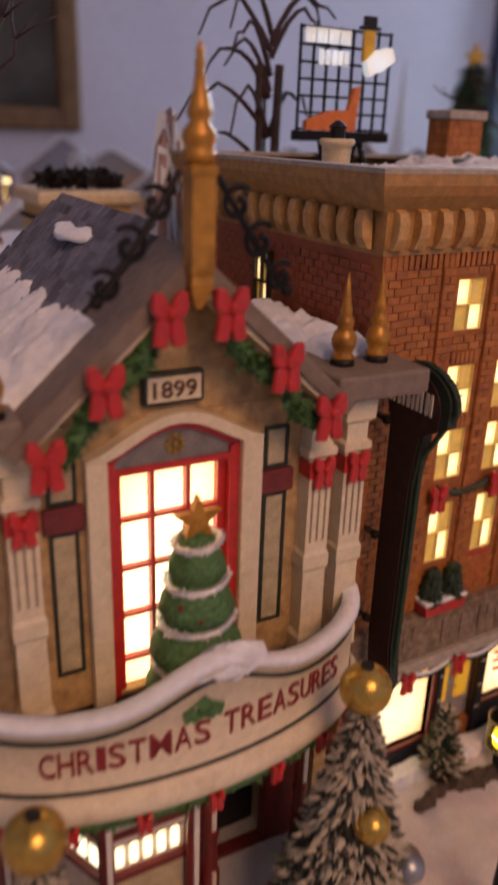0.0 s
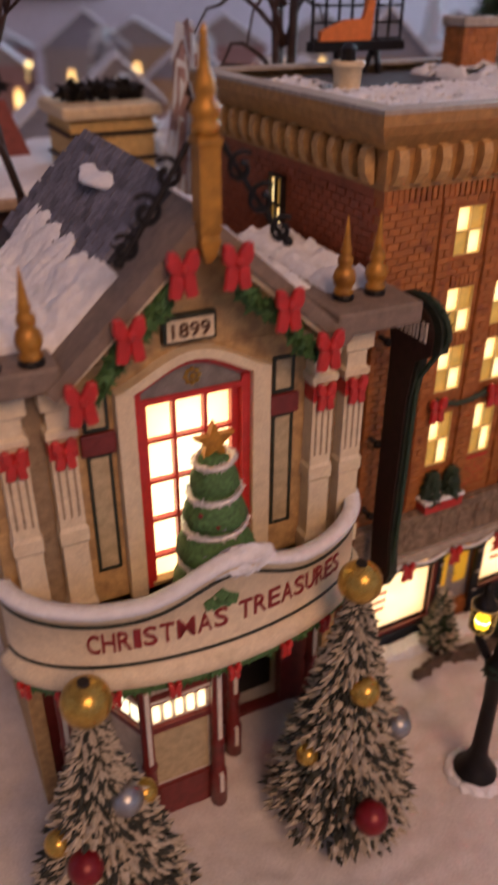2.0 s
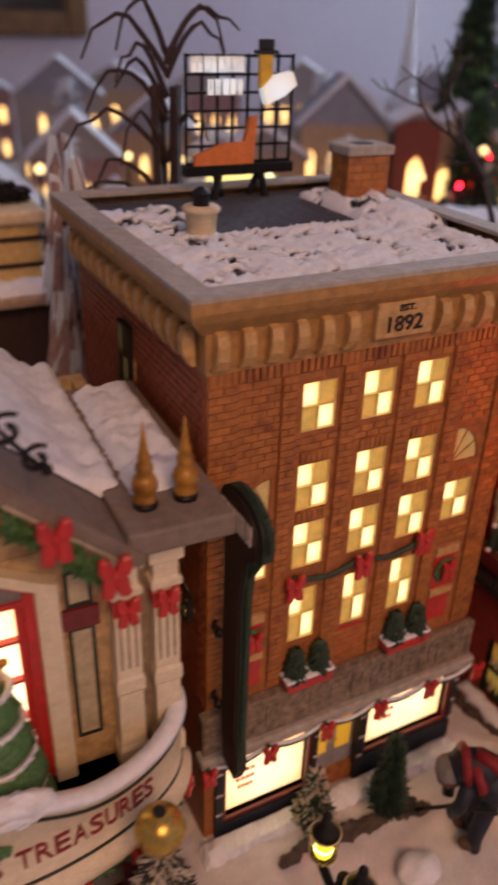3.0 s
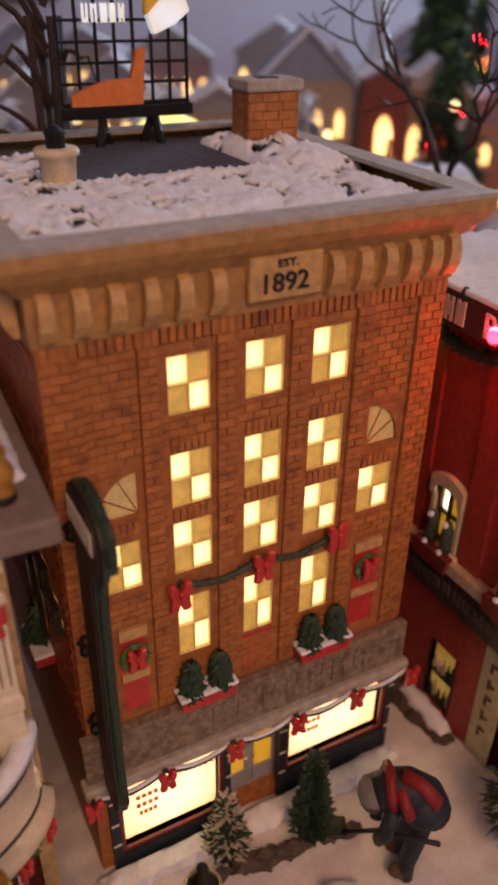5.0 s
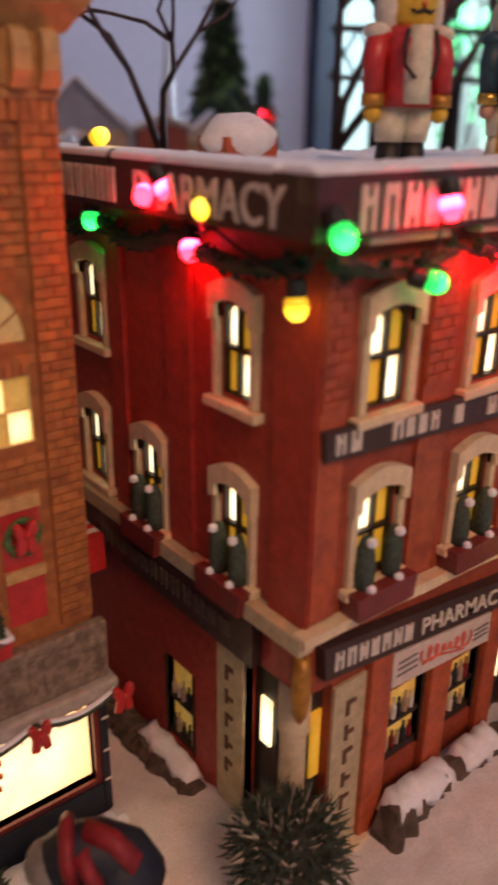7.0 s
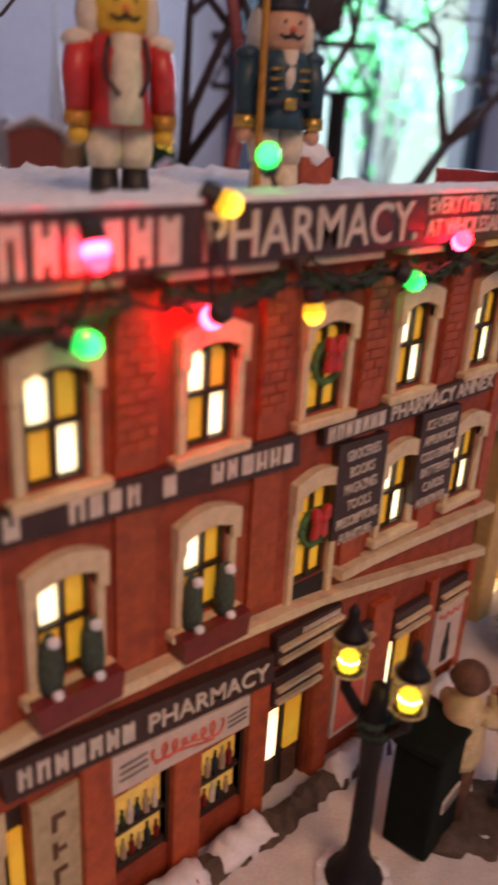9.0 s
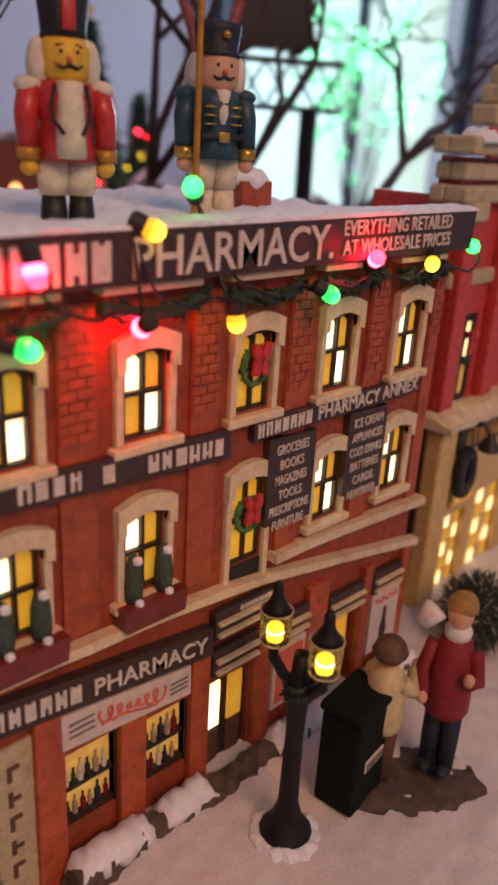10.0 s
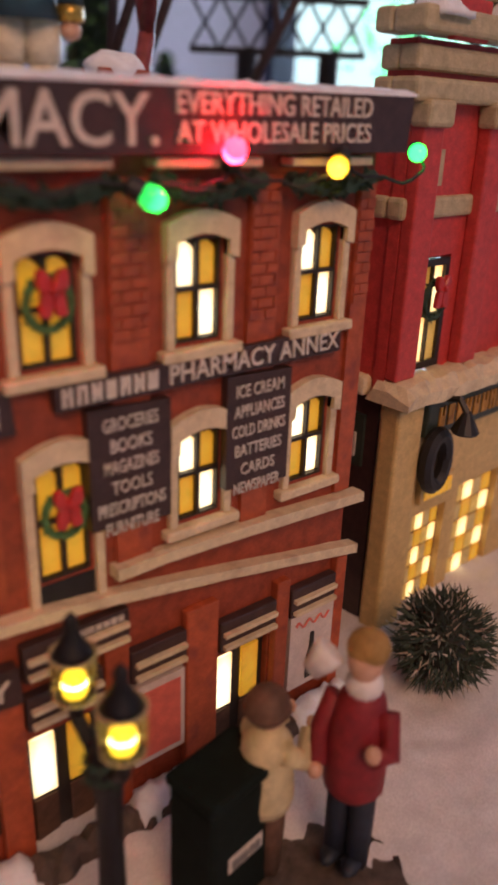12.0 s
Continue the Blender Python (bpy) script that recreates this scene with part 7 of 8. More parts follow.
# ---- nutcrackers on the pharmacy roof ----
def nutcracker(bm, hat):
    for x in (-0.0047, 0.0047):
        lathe(bm, [(0.0044, 0.0), (0.0046, 0.004), (0.0040, 0.0105)], x, 0, 12, 0)
        lathe(bm, [(0.0047, 0.0105), (0.0055, 0.016), (0.0055, 0.023)], x, 0, 12, 1)
    lathe(bm, [(0.0105, 0.0215), (0.0090, 0.027), (0.0085, 0.033), (0.0100, 0.041), (0.0085, 0.0455)], 0, 0, 16, 2)
    if hat == "tall":
        tube(bm, [(0, -0.0070, 0.0225), (0, -0.0072, 0.029), (0, -0.0076, 0.036), (0, -0.0072, 0.0455)], 0.0052, 0.0042, 12, 1)
        for s in (-1, 1):
            tube(bm, [(s * 0.0050, -0.0086, 0.0445), (s * 0.0062, -0.0092, 0.0385), (s * 0.0058, -0.0094, 0.0340), (s * 0.0030, -0.0118, 0.0300)], 0.0007, 0.0006, 6, 4)
            tube(bm, [(s * 0.0018, -0.0078, 0.0560), (s * 0.0042, -0.0074, 0.0556)], 0.0005, 0.0004, 5, 4)
    else:
        tube(bm, [(0, -0.0062, 0.031), (0, -0.0078, 0.037), (0, -0.0068, 0.0455)], 0.0012, 0.0032, 10, 5)
        box(bm, -0.0088, 0.0088, -0.0100, 0.009, 0.0285, 0.0305, 4, 0.0003)
        box(bm, -0.0022, 0.0022, -0.0108, -0.0098, 0.0275, 0.0312, 7, 0.0003)
        for k in range(3):
            box(bm, -0.0072, -0.0030, -0.0096, -0.0080, 0.0335 + 0.003 * k, 0.0342 + 0.003 * k, 7)
            box(bm, 0.0030, 0.0072, -0.0096, -0.0080, 0.0335 + 0.003 * k, 0.0342 + 0.003 * k, 7)
    for s in (-1, 1):
        tube(bm, [(s * 0.0108, 0, 0.0435), (s * 0.0128, -0.001, 0.036), (s * 0.0128, -0.002, 0.0255)], 0.0043, 0.0036, 12, 2)
        lathe(bm, [(0.0039, 0.0215), (0.0040, 0.0255)], s * 0.0128, -0.002, 10, 7)
        ball(bm, (s * 0.0128, -0.0022, 0.0195), 0.0031, 3, 2)
        ball(bm, (s * 0.0118, 0, 0.0440), 0.0048, 5 if hat == "tall" else 2, 2, (1, 1, 0.6))
        ball(bm, (s * 0.0078, 0.001, 0.0505), 0.0058, 5, 2, (0.75, 0.9, 1.45))
    lathe(bm, [(0.0058, 0.0445), (0.0078, 0.0475), (0.0082, 0.0545), (0.0074, 0.0580)], 0, -0.0006, 16, 3)
    ball(bm, (0, -0.0086, 0.0518), 0.0013, 6, 1)
    for s in (-1, 1):
        ball(bm, (s * 0.0026, -0.0080, 0.0540), 0.0008, 4, 1)
        tube(bm, [(0, -0.0088, 0.0500), (s * 0.0024, -0.0086, 0.0492), (s * 0.0042, -0.0076, 0.0502)], 0.0007, 0.0004, 5, 4)
    if hat == "tall":
        lathe(bm, [(0.0078, 0.0575), (0.0074, 0.060), (0.0086, 0.0712), (0.0072, 0.0716)], 0, 0, 16, 4)
        box(bm, -0.0022, 0.0022, -0.0092, -0.0072, 0.0600, 0.0690, 2, 0.0006)
    else:
        lathe(bm, [(0.0088, 0.0572), (0.0090, 0.0586), (0.0078, 0.0592), (0.0088, 0.0660), (0.0090, 0.0680), (0.0050, 0.0690)], 0, 0, 16, 4)
        ball(bm, (0, -0.0088, 0.0640), 0.0018, 7, 1)


figurine("nutcracker", ["black", "coat_cream", "red_paint", "yellow", "black", "hair_white", "orange", "gold_paint"], lambda b: nutcracker(b, "tall"), pose(0.4630, 0.2275, 0.2200, 0, 0, -20) @ Matrix.Scale(0.96, 4),
         "painted wooden nutcracker in red coat and tall black hat", "nutcracker")
figurine("nutcracker", ["coat_cream", "coat_cream", "teal_coat", "skin", "navy", "hair_white", "pink_red", "gold"], lambda b: nutcracker(b, "cap"), pose(0.5300, 0.2320, 0.2215, 0, 0, -20) @ Matrix.Scale(0.98, 4),
         "painted wooden nutcracker in dark teal coat and peaked cap", "nutcracker")
bm = bmesh.new()
tube(bm, [(0.5165, 0.2262, 0.2205), (0.5172, 0.2267, 0.3060)], 0.0013, 0.0012, 8)
tagged(put("gold_staff", bm, "gold_paint"), "thin gilded staff beside the teal nutcracker", "staff")


# ---- coloured string lights along the pharmacy ----
def light_string():
    T = empty("light_string", pose(0.394, 0.1825, 0.0), "black wire light string with large coloured bulbs", "string lights")
    hung = [(0.3861, 0.2944, 0.2294, "yellow", (0.5, -0.6, 0.5)), (0.3800, 0.2900, 0.2050, "green", (-0.1, -0.1, -1)), (0.3800, 0.2654, 0.2231, "green", (0.6, -0.5, -0.3)),
            (0.3750, 0.2460, 0.2160, "red", (-0.5, -0.3, -0.3)), (0.3755, 0.2370, 0.2185, "red", (0.3, -0.4, -0.8)), (0.3765, 0.2190, 0.2130, "yellow", (-0.5, -0.4, 0.5)), (0.3812, 0.2325, 0.2020, "red", (-0.2, -0.3, -0.8)),
            (0.3790, 0.1835, 0.1945, "yellow", (0.0, -0.1, -1)), (0.3797, 0.1700, 0.2129, "green", (0.05, -0.5, -0.8)), (0.4132, 0.1700, 0.1983, "green", (0.75, -0.55, -0.25)),
            (0.4169, 0.1690, 0.2178, "red", (0.05, -0.25, -1)), (0.4520, 0.1715, 0.1990, "red", (0.1, 0.8, -0.45)), (0.4543, 0.1720, 0.2263, "yellow", (0.7, -0.5, -0.4)),
            (0.4870, 0.1700, 0.1977, "yellow", (0.1, -0.1, -1)), (0.4790, 0.1830, 0.2355, "green", (-0.6, -0.5, 0.5)), (0.5300, 0.1695, 0.2021, "green", (0.7, -0.45, -0.45)),
            (0.5566, 0.1705, 0.2116, "red", (-0.2, -0.45, 0.4)), (0.5946, 0.1705, 0.2084, "yellow", (-0.6, -0.4, -0.4)), (0.6411, 0.1810, 0.2112, "green", (-0.5, -0.55, -0.1))]
    bulbs = [(x - 0.394, y - 0.1825, z, c, d) for x, y, z, c, d in hung]
    for u, v, z, c, d in bulbs:
        turn = Vector(d).to_track_quat("Z", "Y").to_matrix().to_4x4()
        bm = bmesh.new()
        lathe(bm, [(0.0042, -0.0035), (0.0058, -0.001), (0.0061, 0.0025), (0.0052, 0.0062), (0.0032, 0.0086), (0.0008, 0.0095)], segs=16)
        b = part("bulb", bm, BULB[c], T, f"glowing {c} bulb", True)
        b.matrix_local = Matrix.Translation((u, v, z)) @ turn @ Matrix.Scale(0.50, 4)
        bm = bmesh.new()
        lathe(bm, [(0.0030, -0.0120), (0.0052, -0.0108), (0.0056, -0.0075), (0.0056, -0.0030), (0.0044, -0.0028)], segs=12)
        part("socket", bm, "black", b)
    order = [0, 1, 2, 3, 4, 6, 5, 7, 8, 9, 10, 11, 12, 13, 14, 15, 16, 17, 18]
    for a, b in zip(order, order[1:]):
        pa, pb = bulbs[a], bulbs[b]
        p = Vector(pa[:3]) - Vector(pa[4]).normalized() * 0.0054
        q = Vector(pb[:3]) - Vector(pb[4]).normalized() * 0.0054
        mid = (p + q) / 2 + Vector((0, -0.003, -0.004))
        if (p.x < 0.0) != (q.x < 0.0):
            mid = Vector((-0.0205, -0.0125, mid.z))
        bm = bmesh.new()
        pts = [p.lerp(mid, t).lerp(mid.lerp(q, t), t) for t in np.linspace(0, 1, 12)]
        if p.x > 0.0 and q.x > 0.0:
            # along the front the wire rests on the garland below the sign
            for k, x in enumerate(pts):
                f = math.sin(math.pi * k / 11) ** 0.5
                x.z += (min(x.z, 0.2035 + 0.001 * math.sin(5 * k)) - x.z) * f
                x.y += (-0.0115 - x.y) * f
        tube(bm, [tuple(x) for x in pts], 0.00055, segs=5)
        part("wire", bm, "black", T)


light_string()


# ---- red house with an ochre shop front ----
def red_house():
    T = empty("red_house", pose(0.6650, 0.1985, 0.002, 0, 0, 3.0) @ Matrix.Diagonal((1.0, 1.04, 1.105, 1)), "bright red brick house with ochre ground floor and snowy ledges", "building")
    B = G0 - 0.002
    bm = bmesh.new()
    pierced(bm, 0.0, 0.16, 0.100, 0.206, [(0.0145, 0.0370, 0.108, 0.152)], 0.006, 0.011)
    part("front_wall", bm, "house_red", T)
    bm = bmesh.new()
    box(bm, 0.001, 0.006, 0.011, 0.055, 0.100, 0.206)
    part("side_wall", bm, "house_red", T)
    bm = bmesh.new()
    box(bm, 0.002, 0.007, 0.008, 0.13, B, 0.100)
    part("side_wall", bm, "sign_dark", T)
    bm = bmesh.new()
    pierced(bm, 0.002, 0.16, B, 0.100, [(0.026, 0.052, -0.004, 0.045), (0.062, 0.098, -0.004, 0.05)], 0.001, 0.007)
    part("ground_floor_wall", bm, "house_ochre", T)
    bm = bmesh.new()
    box(bm, 0.000, 0.0175, -0.004, 0.006, B, 0.0985, bevel=0.0015)
    part("corner_post", bm, "house_ochre", T)
    bm = bmesh.new()
    rough_bar(bm, -0.003, 0.162, -0.009, 0.012, 0.1000, 0.1080, 0.004, 0.0009, 4)
    box(bm, -0.004, 0.008, 0.0125, 0.13, 0.1005, 0.1085, bevel=0.002)
    part("snow_ledge", bm, "cream", T)
    for z, o in ((0.166, 0.0022), (0.2035, 0.006), (0.213, 0.003), (0.2235, 0.008)):
        bm = bmesh.new()
        box(bm, -o, 0.16 + o, 0.006 - o, 0.012, z, z + 0.0075, bevel=0.0015)
        box(bm, -o, 0.006, 0.012, 0.020, z, z + 0.0075, bevel=0.0015)
        part("stone_course", bm, "cream_dull", T)
    bm = bmesh.new()
    box(bm, 0.002, 0.158, 0.008, 0.02, 0.206, 0.2225)
    part("parapet", bm, "house_red", T)
    for u in (0.0, 0.044, 0.088):
        bm = bmesh.new()
        box(bm, u, u + 0.013, 0.000, 0.006, 0.1085, 0.2035, bevel=0.001)
        part("pier", bm, "house_red", T)
        bm = bmesh.new()
        box(bm, u - 0.0015, u + 0.0145, -0.003, 0.006, 0.196, 0.2045, bevel=0.0015)
        part("capital", bm, "cream_dull", T)
        bm = bmesh.new()
        box(bm, u + 0.0135, u + 0.0220, 0.0048, 0.006, 0.177, 0.189)
        part("tile", bm, "cream_dull", T)
        snow_patch("ledge_snow", (u - 0.002, u + 0.016, -0.004, 0.012), 0.231, 0.004, T, "", u * 10 + 1, 0.003, None, 0.003)
    for k, z in enumerate((0.236, 0.2445, 0.253, 0.2615)):
        bm = bmesh.new()
        box(bm, 0.020 + 0.007 * k, 0.14, 0.004 + 0.002 * k, 0.018, z, z + 0.0082, bevel=0.0015)
        part("stone_course", bm, "cream_dull", T)
    for v in (0.0125, 0.0225):
        bm = bmesh.new()
        box(bm, v, v + 0.012, 0.0005, 0.004, 0.2225, 0.2350, bevel=0.0008)
        part("red_panel", bm, "house_red", T)
    P = ("pane_dim", "pane_bright", "pane_bright", "pane_dim")
    w = four_pane(T, 0.0170, 0.0345, 0.111, 0.149, 0.007, P, rim=0.002)
    part("wreath", wreath_mesh((0.0258, 0.004, 0.136), 0.0065, 8), "green_dark", w)
    part("bow", bow_mesh((0.0258, 0.002, 0.141), 0.010), "red_paint", w)
    four_pane(T, -0.034, -0.023, 0.118, 0.154, -0.0016, P, pose(0.001, 0, 0, 0, 0, -90), rim=0.002)
    for h in ((0.0275, 0.0505, 0.000, 0.0435), (0.0635, 0.0965, 0.0, 0.048)):
        bm = bmesh.new()
        box(bm, h[0] - 0.0015, h[1] + 0.0015, 0.0045, 0.006, h[2] - 0.002, h[3] + 0.002)
        d = part("shop_front", bm, "red_dark", T, "red framed glazed shop front lit from within")
        n = 0
        for i in range(4):
            for j in range(5):
                bm = bmesh.new()
                a, b = h[0] + (h[1] - h[0]) * i / 4, h[2] + (h[3] - h[2]) * j / 5
                box(bm, a + 0.0006, a + (h[1] - h[0]) / 4 - 0.0006, 0.0036, 0.0044, b + 0.0006, b + (h[3] - h[2]) / 5 - 0.0006)
                part("pane", bm, ("pane_dim", "pane_yellow", "pane_unlit", "pane_bright")[(i * 3 + j * 2) % 4], d)
    bm = bmesh.new()
    box(bm, 0.022, 0.10, -0.003, 0.001, 0.082, 0.097, bevel=0.001)
    s = part("fascia_sign", bm, "house_sign", T, "dark green fascia with ochre bars")
    bm = bmesh.new()
    bar_row(bm, 0.030, 0.09, 0.0855, 0.094, -0.003, 9, 4)
    part("painted_name", bm, "gold_paint", s)
    bm = bmesh.new()
    box(bm, 0.026, 0.052, -0.002, 0.001, 0.051, 0.0615, bevel=0.0006)
    tr = part("transom", bm, "house_ochre", T)
    bm = bmesh.new()
    for k in range(5):
        box(bm, 0.0285 + 0.0043 * k, 0.0320 + 0.0043 * k, -0.0025, -0.002, 0.0530, 0.0595)
    part("transom_pane", bm, "pane_yellow", tr)
    bm = bmesh.new()
    box(bm, -0.070, -0.014, -0.0016, 0.0, 0.070, 0.092)
    s = part("side_sign", turned(bm, pose(0.002, 0, 0, 0, 0, -90)), "house_sign", T, "dark green side sign with pale bars")
    bm = bmesh.new()
    bar_row(bm, -0.044, -0.016, 0.074, 0.084, -0.0016, 5, 9)
    part("painted_name", turned(bm, pose(0.002, 0, 0, 0, 0, -90)), "letter", s)
    bm = bmesh.new()
    tube(bm, [(0.0270 + 0.0070 * math.cos(a), -0.006, 0.073 + 0.011 * math.sin(a)) for a in np.linspace(0, 2 * math.pi, 21)], 0.0036, segs=8)
    part("hanging_ring", bm, "black", T, "dark round wreath on the shop post")
    bm = bmesh.new()
    tube(bm, [(0.030, -0.003, 0.098), (0.030, -0.012, 0.100), (0.030, -0.016, 0.095)], 0.0014, segs=6)
    lathe(bm, [(0.0016, 0.096), (0.0060, 0.088), (0.0055, 0.0872)], 0.030, -0.016, 12)
    part("gooseneck_lamp", bm, "black", T)
    bm = bmesh.new()
    rough_bar(bm, -0.012, 0.165, -0.014, 0.0, B, B + 0.006, 0.004, 0.0014, 7)
    part("kerb", bm, "stone_dark", T)


red_house()


# ---- billboard on the hotel roof ----
def billboard():
    T = empty("roof_billboard", pose(0.2870, 0.4010, 0.2595), "black lattice roof billboard with orange, yellow and white shapes", "billboard")
    for k in range(8):
        bm = bmesh.new()
        u = -0.029 + 0.058 * k / 7
        box(bm, u - 0.0006, u + 0.0006, -0.0006, 0.0006, 0.023, 0.0735)
        part("upright", bm, "iron", T)
    for k in range(7):
        bm = bmesh.new()
        z = 0.024 + 0.0485 * k / 6
        box(bm, -0.0295, 0.0295, -0.0010, 0.0008, z - 0.0006, z + 0.0006)
        part("rail", bm, "iron", T)
    bm = bmesh.new()
    box(bm, -0.0305, 0.0305, -0.0035, 0.0035, 0.018, 0.0232, bevel=0.0006)
    part("base_beam", bm, "iron", T)
    for s in (-1, 1):
        bm = bmesh.new()
        tube(bm, [(s * 0.012, -0.002, 0.018), (s * 0.016, -0.003, 0.0)], 0.0020, segs=6)
        tube(bm, [(s * 0.012, 0.002, 0.018), (s * 0.006, 0.004, 0.0)], 0.0018, segs=6)
        part("leg", bm, "iron", T)
    bm = bmesh.new()
    poly_prism(bm, [(-0.026, 0.0235), (0.006, 0.0235), (0.008, 0.046), (0.004, 0.045), (0.001, 0.034), (-0.010, 0.0335), (-0.018, 0.031), (-0.026, 0.028)], -0.0045, -0.0012)
    part("orange_shape", bm, "orange", T)
    bm = bmesh.new()
    poly_prism(bm, [(0.012, 0.051), (0.022, 0.055), (0.0285, 0.060), (0.026, 0.066), (0.016, 0.064), (0.0095, 0.058)], -0.006, -0.0012)
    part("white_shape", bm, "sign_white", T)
    bm = bmesh.new()
    box(bm, 0.0085, 0.0160, -0.0040, -0.0012, 0.058, 0.0735, bevel=0.001)
    part("yellow_shape", bm, "yellow", T)
    bm = bmesh.new()
    box(bm, 0.0060, 0.0185, -0.0046, -0.0012, 0.0735, 0.0752, bevel=0.0004)
    box(bm, 0.0085, 0.0160, -0.0044, -0.0012, 0.0752, 0.0800, bevel=0.0006)
    part("black_shape", bm, "black", T)
    bm = bmesh.new()
    bar_row(bm, -0.027, 0.002, 0.0655, 0.0725, -0.0012, 8, 6)
    bar_row(bm, -0.018, 0.002, 0.0555, 0.0625, -0.0012, 5, 7)
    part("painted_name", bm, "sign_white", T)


billboard()


# ---- bare branching trees ----
def grow(bm, p, d, r, depth, rnd, spread=0.6, ln=0.05, shrink=0.72, mi=0):
    q = p + d * ln * rnd.uniform(0.75, 1.2)
    mid = p.lerp(q, 0.5) + Vector((rnd.gauss(0, 1), rnd.gauss(0, 1), rnd.gauss(0, 1))) * ln * 0.07
    tube(bm, [tuple(p), tuple(mid), tuple(q)], r, r * 0.72, 6, mi)
    if depth > 0:
        for _ in range(2 if rnd.random() < 0.75 else 3):
            e = (d + Vector((rnd.gauss(0, spread), rnd.gauss(0, spread), rnd.gauss(0.1, spread * 0.6)))).normalized()
            grow(bm, q, e, r * 0.68, depth - 1, rnd, spread, ln * shrink, shrink, mi)


def bare_tree(x, y, z, h, r, depth, seed, material, label, spread=0.5, lean=(0, 0, 1)):
    bm = bmesh.new()
    rnd = random.Random(seed)
    grow(bm, Vector((0, 0, 0)), Vector(lean).normalized(), r, depth, rnd, spread, h * 0.36)
    T = empty("bare_tree", pose(x, y, z), label, "tree", "bare miniature trees")
    part("branch", bm, material, T, smooth=True)
    bm = bmesh.new()
    lathe(bm, [(r * 1.6, G0 - z), (r * 1.2, (G0 - z) * 0.5), (r, 0.004)], segs=8)
    part("trunk", bm, material, T)


def drooping_tree(x, y):
    T = empty("bare_tree", pose(x, y, G0), "dark bare miniature tree with twigs arching over to one side", "tree", "bare miniature trees")
    rnd = random.Random(6)
    for k in range(5):
        bm = bmesh.new()
        a = rnd.uniform(0, 6.28)
        tube(bm, [(0.006 * math.cos(a) * f, 0.006 * math.sin(a) * f, z) for f, z in ((1.2, 0), (0.6, 0.15), (0.8, 0.26), (1.1, 0.33))], 0.0032, 0.0022, 6)
        part("stem", bm, "branch", T)
    for k in range(13):
        bm = bmesh.new()
        z = rnd.uniform(0.25, 0.345)
        s = -1 if k < 9 else 0.7
        r = rnd.uniform(0.025, 0.06)
        yy = rnd.uniform(-0.012, 0.012)
        pts = [(s * r * t, yy * t, z + 0.030 * math.sin(t * 2.4) - 0.016 * t * t * rnd.uniform(0.4, 1.3)) for t in np.linspace(0, 1, 8)]
        tube(bm, pts, 0.0018, 0.0006, 5)
        part("twig", bm, "branch", T)


drooping_tree(0.2635, 0.4399)
bare_tree(0.100, 0.400, 0.15, 0.20, 0.0030, 4, 9, "branch", "dark bare twig tree behind the shop", 0.55, (-0.1, 0, 1))
bare_tree(0.505, 0.420, 0.15, 0.22, 0.0034, 5, 14, "branch", "dark bare twig tree behind the pharmacy", 0.55, (-0.1, 0.1, 1))
bare_tree(0.6995, 0.518, 0.085, 0.44, 0.0065, 5, 21, "branch", "dark bare branching tree behind the pharmacy", 0.5, (0.15, 0, 1))
bare_tree(0.8644, 0.4633, 0.1456, 0.40, 0.0065, 5, 33, "branch", "dark bare branches reaching over the red house", 0.5, (0.75, 0.0, 0.6))
bare_tree(0.806, 0.568, 0.1124, 0.40, 0.0060, 5, 41, "branch", "dark bare branching tree before the window", 0.55, (0.5, 0, 0.8))


bare_tree(0.6775, 0.4239, 0.1178, 0.36, 0.0070, 4, 77, "branch_red", "bare tree trunk behind the pharmacy roof, red light painted into its colour", 0.4, (0.1, 0, 1))
T = empty("lit_canopy", pose(0.382, 0.585, 0.026), "glowing yellow domed canopy on a thin post", "canopy")
bm = bmesh.new()
lathe(bm, [(0.030, 0.205), (0.028, 0.211), (0.020, 0.219), (0.008, 0.224), (0.001, 0.225)], segs=18)
part("dome", bm, "canopy_glow", T, smooth=True)
bm = bmesh.new()
lathe(bm, [(0.004, -0.040), (0.002, 0.21)], segs=8)
part("post", bm, "iron", T)


def icicle_tree(x, y, h, r, label):
    T = empty("icicle_tree", pose(x, y, G0), label, "tree")
    me = cone_tree_mesh(h, r, 900, 71, 0.020, share=0.45, z0=0.02, droop=2.2, wide=0.14)
    me.materials.append(MAT["branch_pink"])
    me.materials.append(MAT["spire"])
    new("crown", me).parent = T
    bm = bmesh.new()
    lathe(bm, [(0.008, 0), (0.004, h)], segs=8)
    part("trunk", bm, "branch", T)
    rnd = random.Random(3)
    for k in range(14):
        f = rnd.random() ** 0.7
        a = rnd.uniform(0, 6.28)
        bm = bmesh.new()
        ball(bm, (r * f * math.cos(a), r * f * math.sin(a), 0.02 + h * (1 - f)), 0.0022, sub=1)
        part("light", bm, "far_window", T)


icicle_tree(0.213, 0.4635, 0.285, 0.026, "silvery draped tree with tiny warm lights")


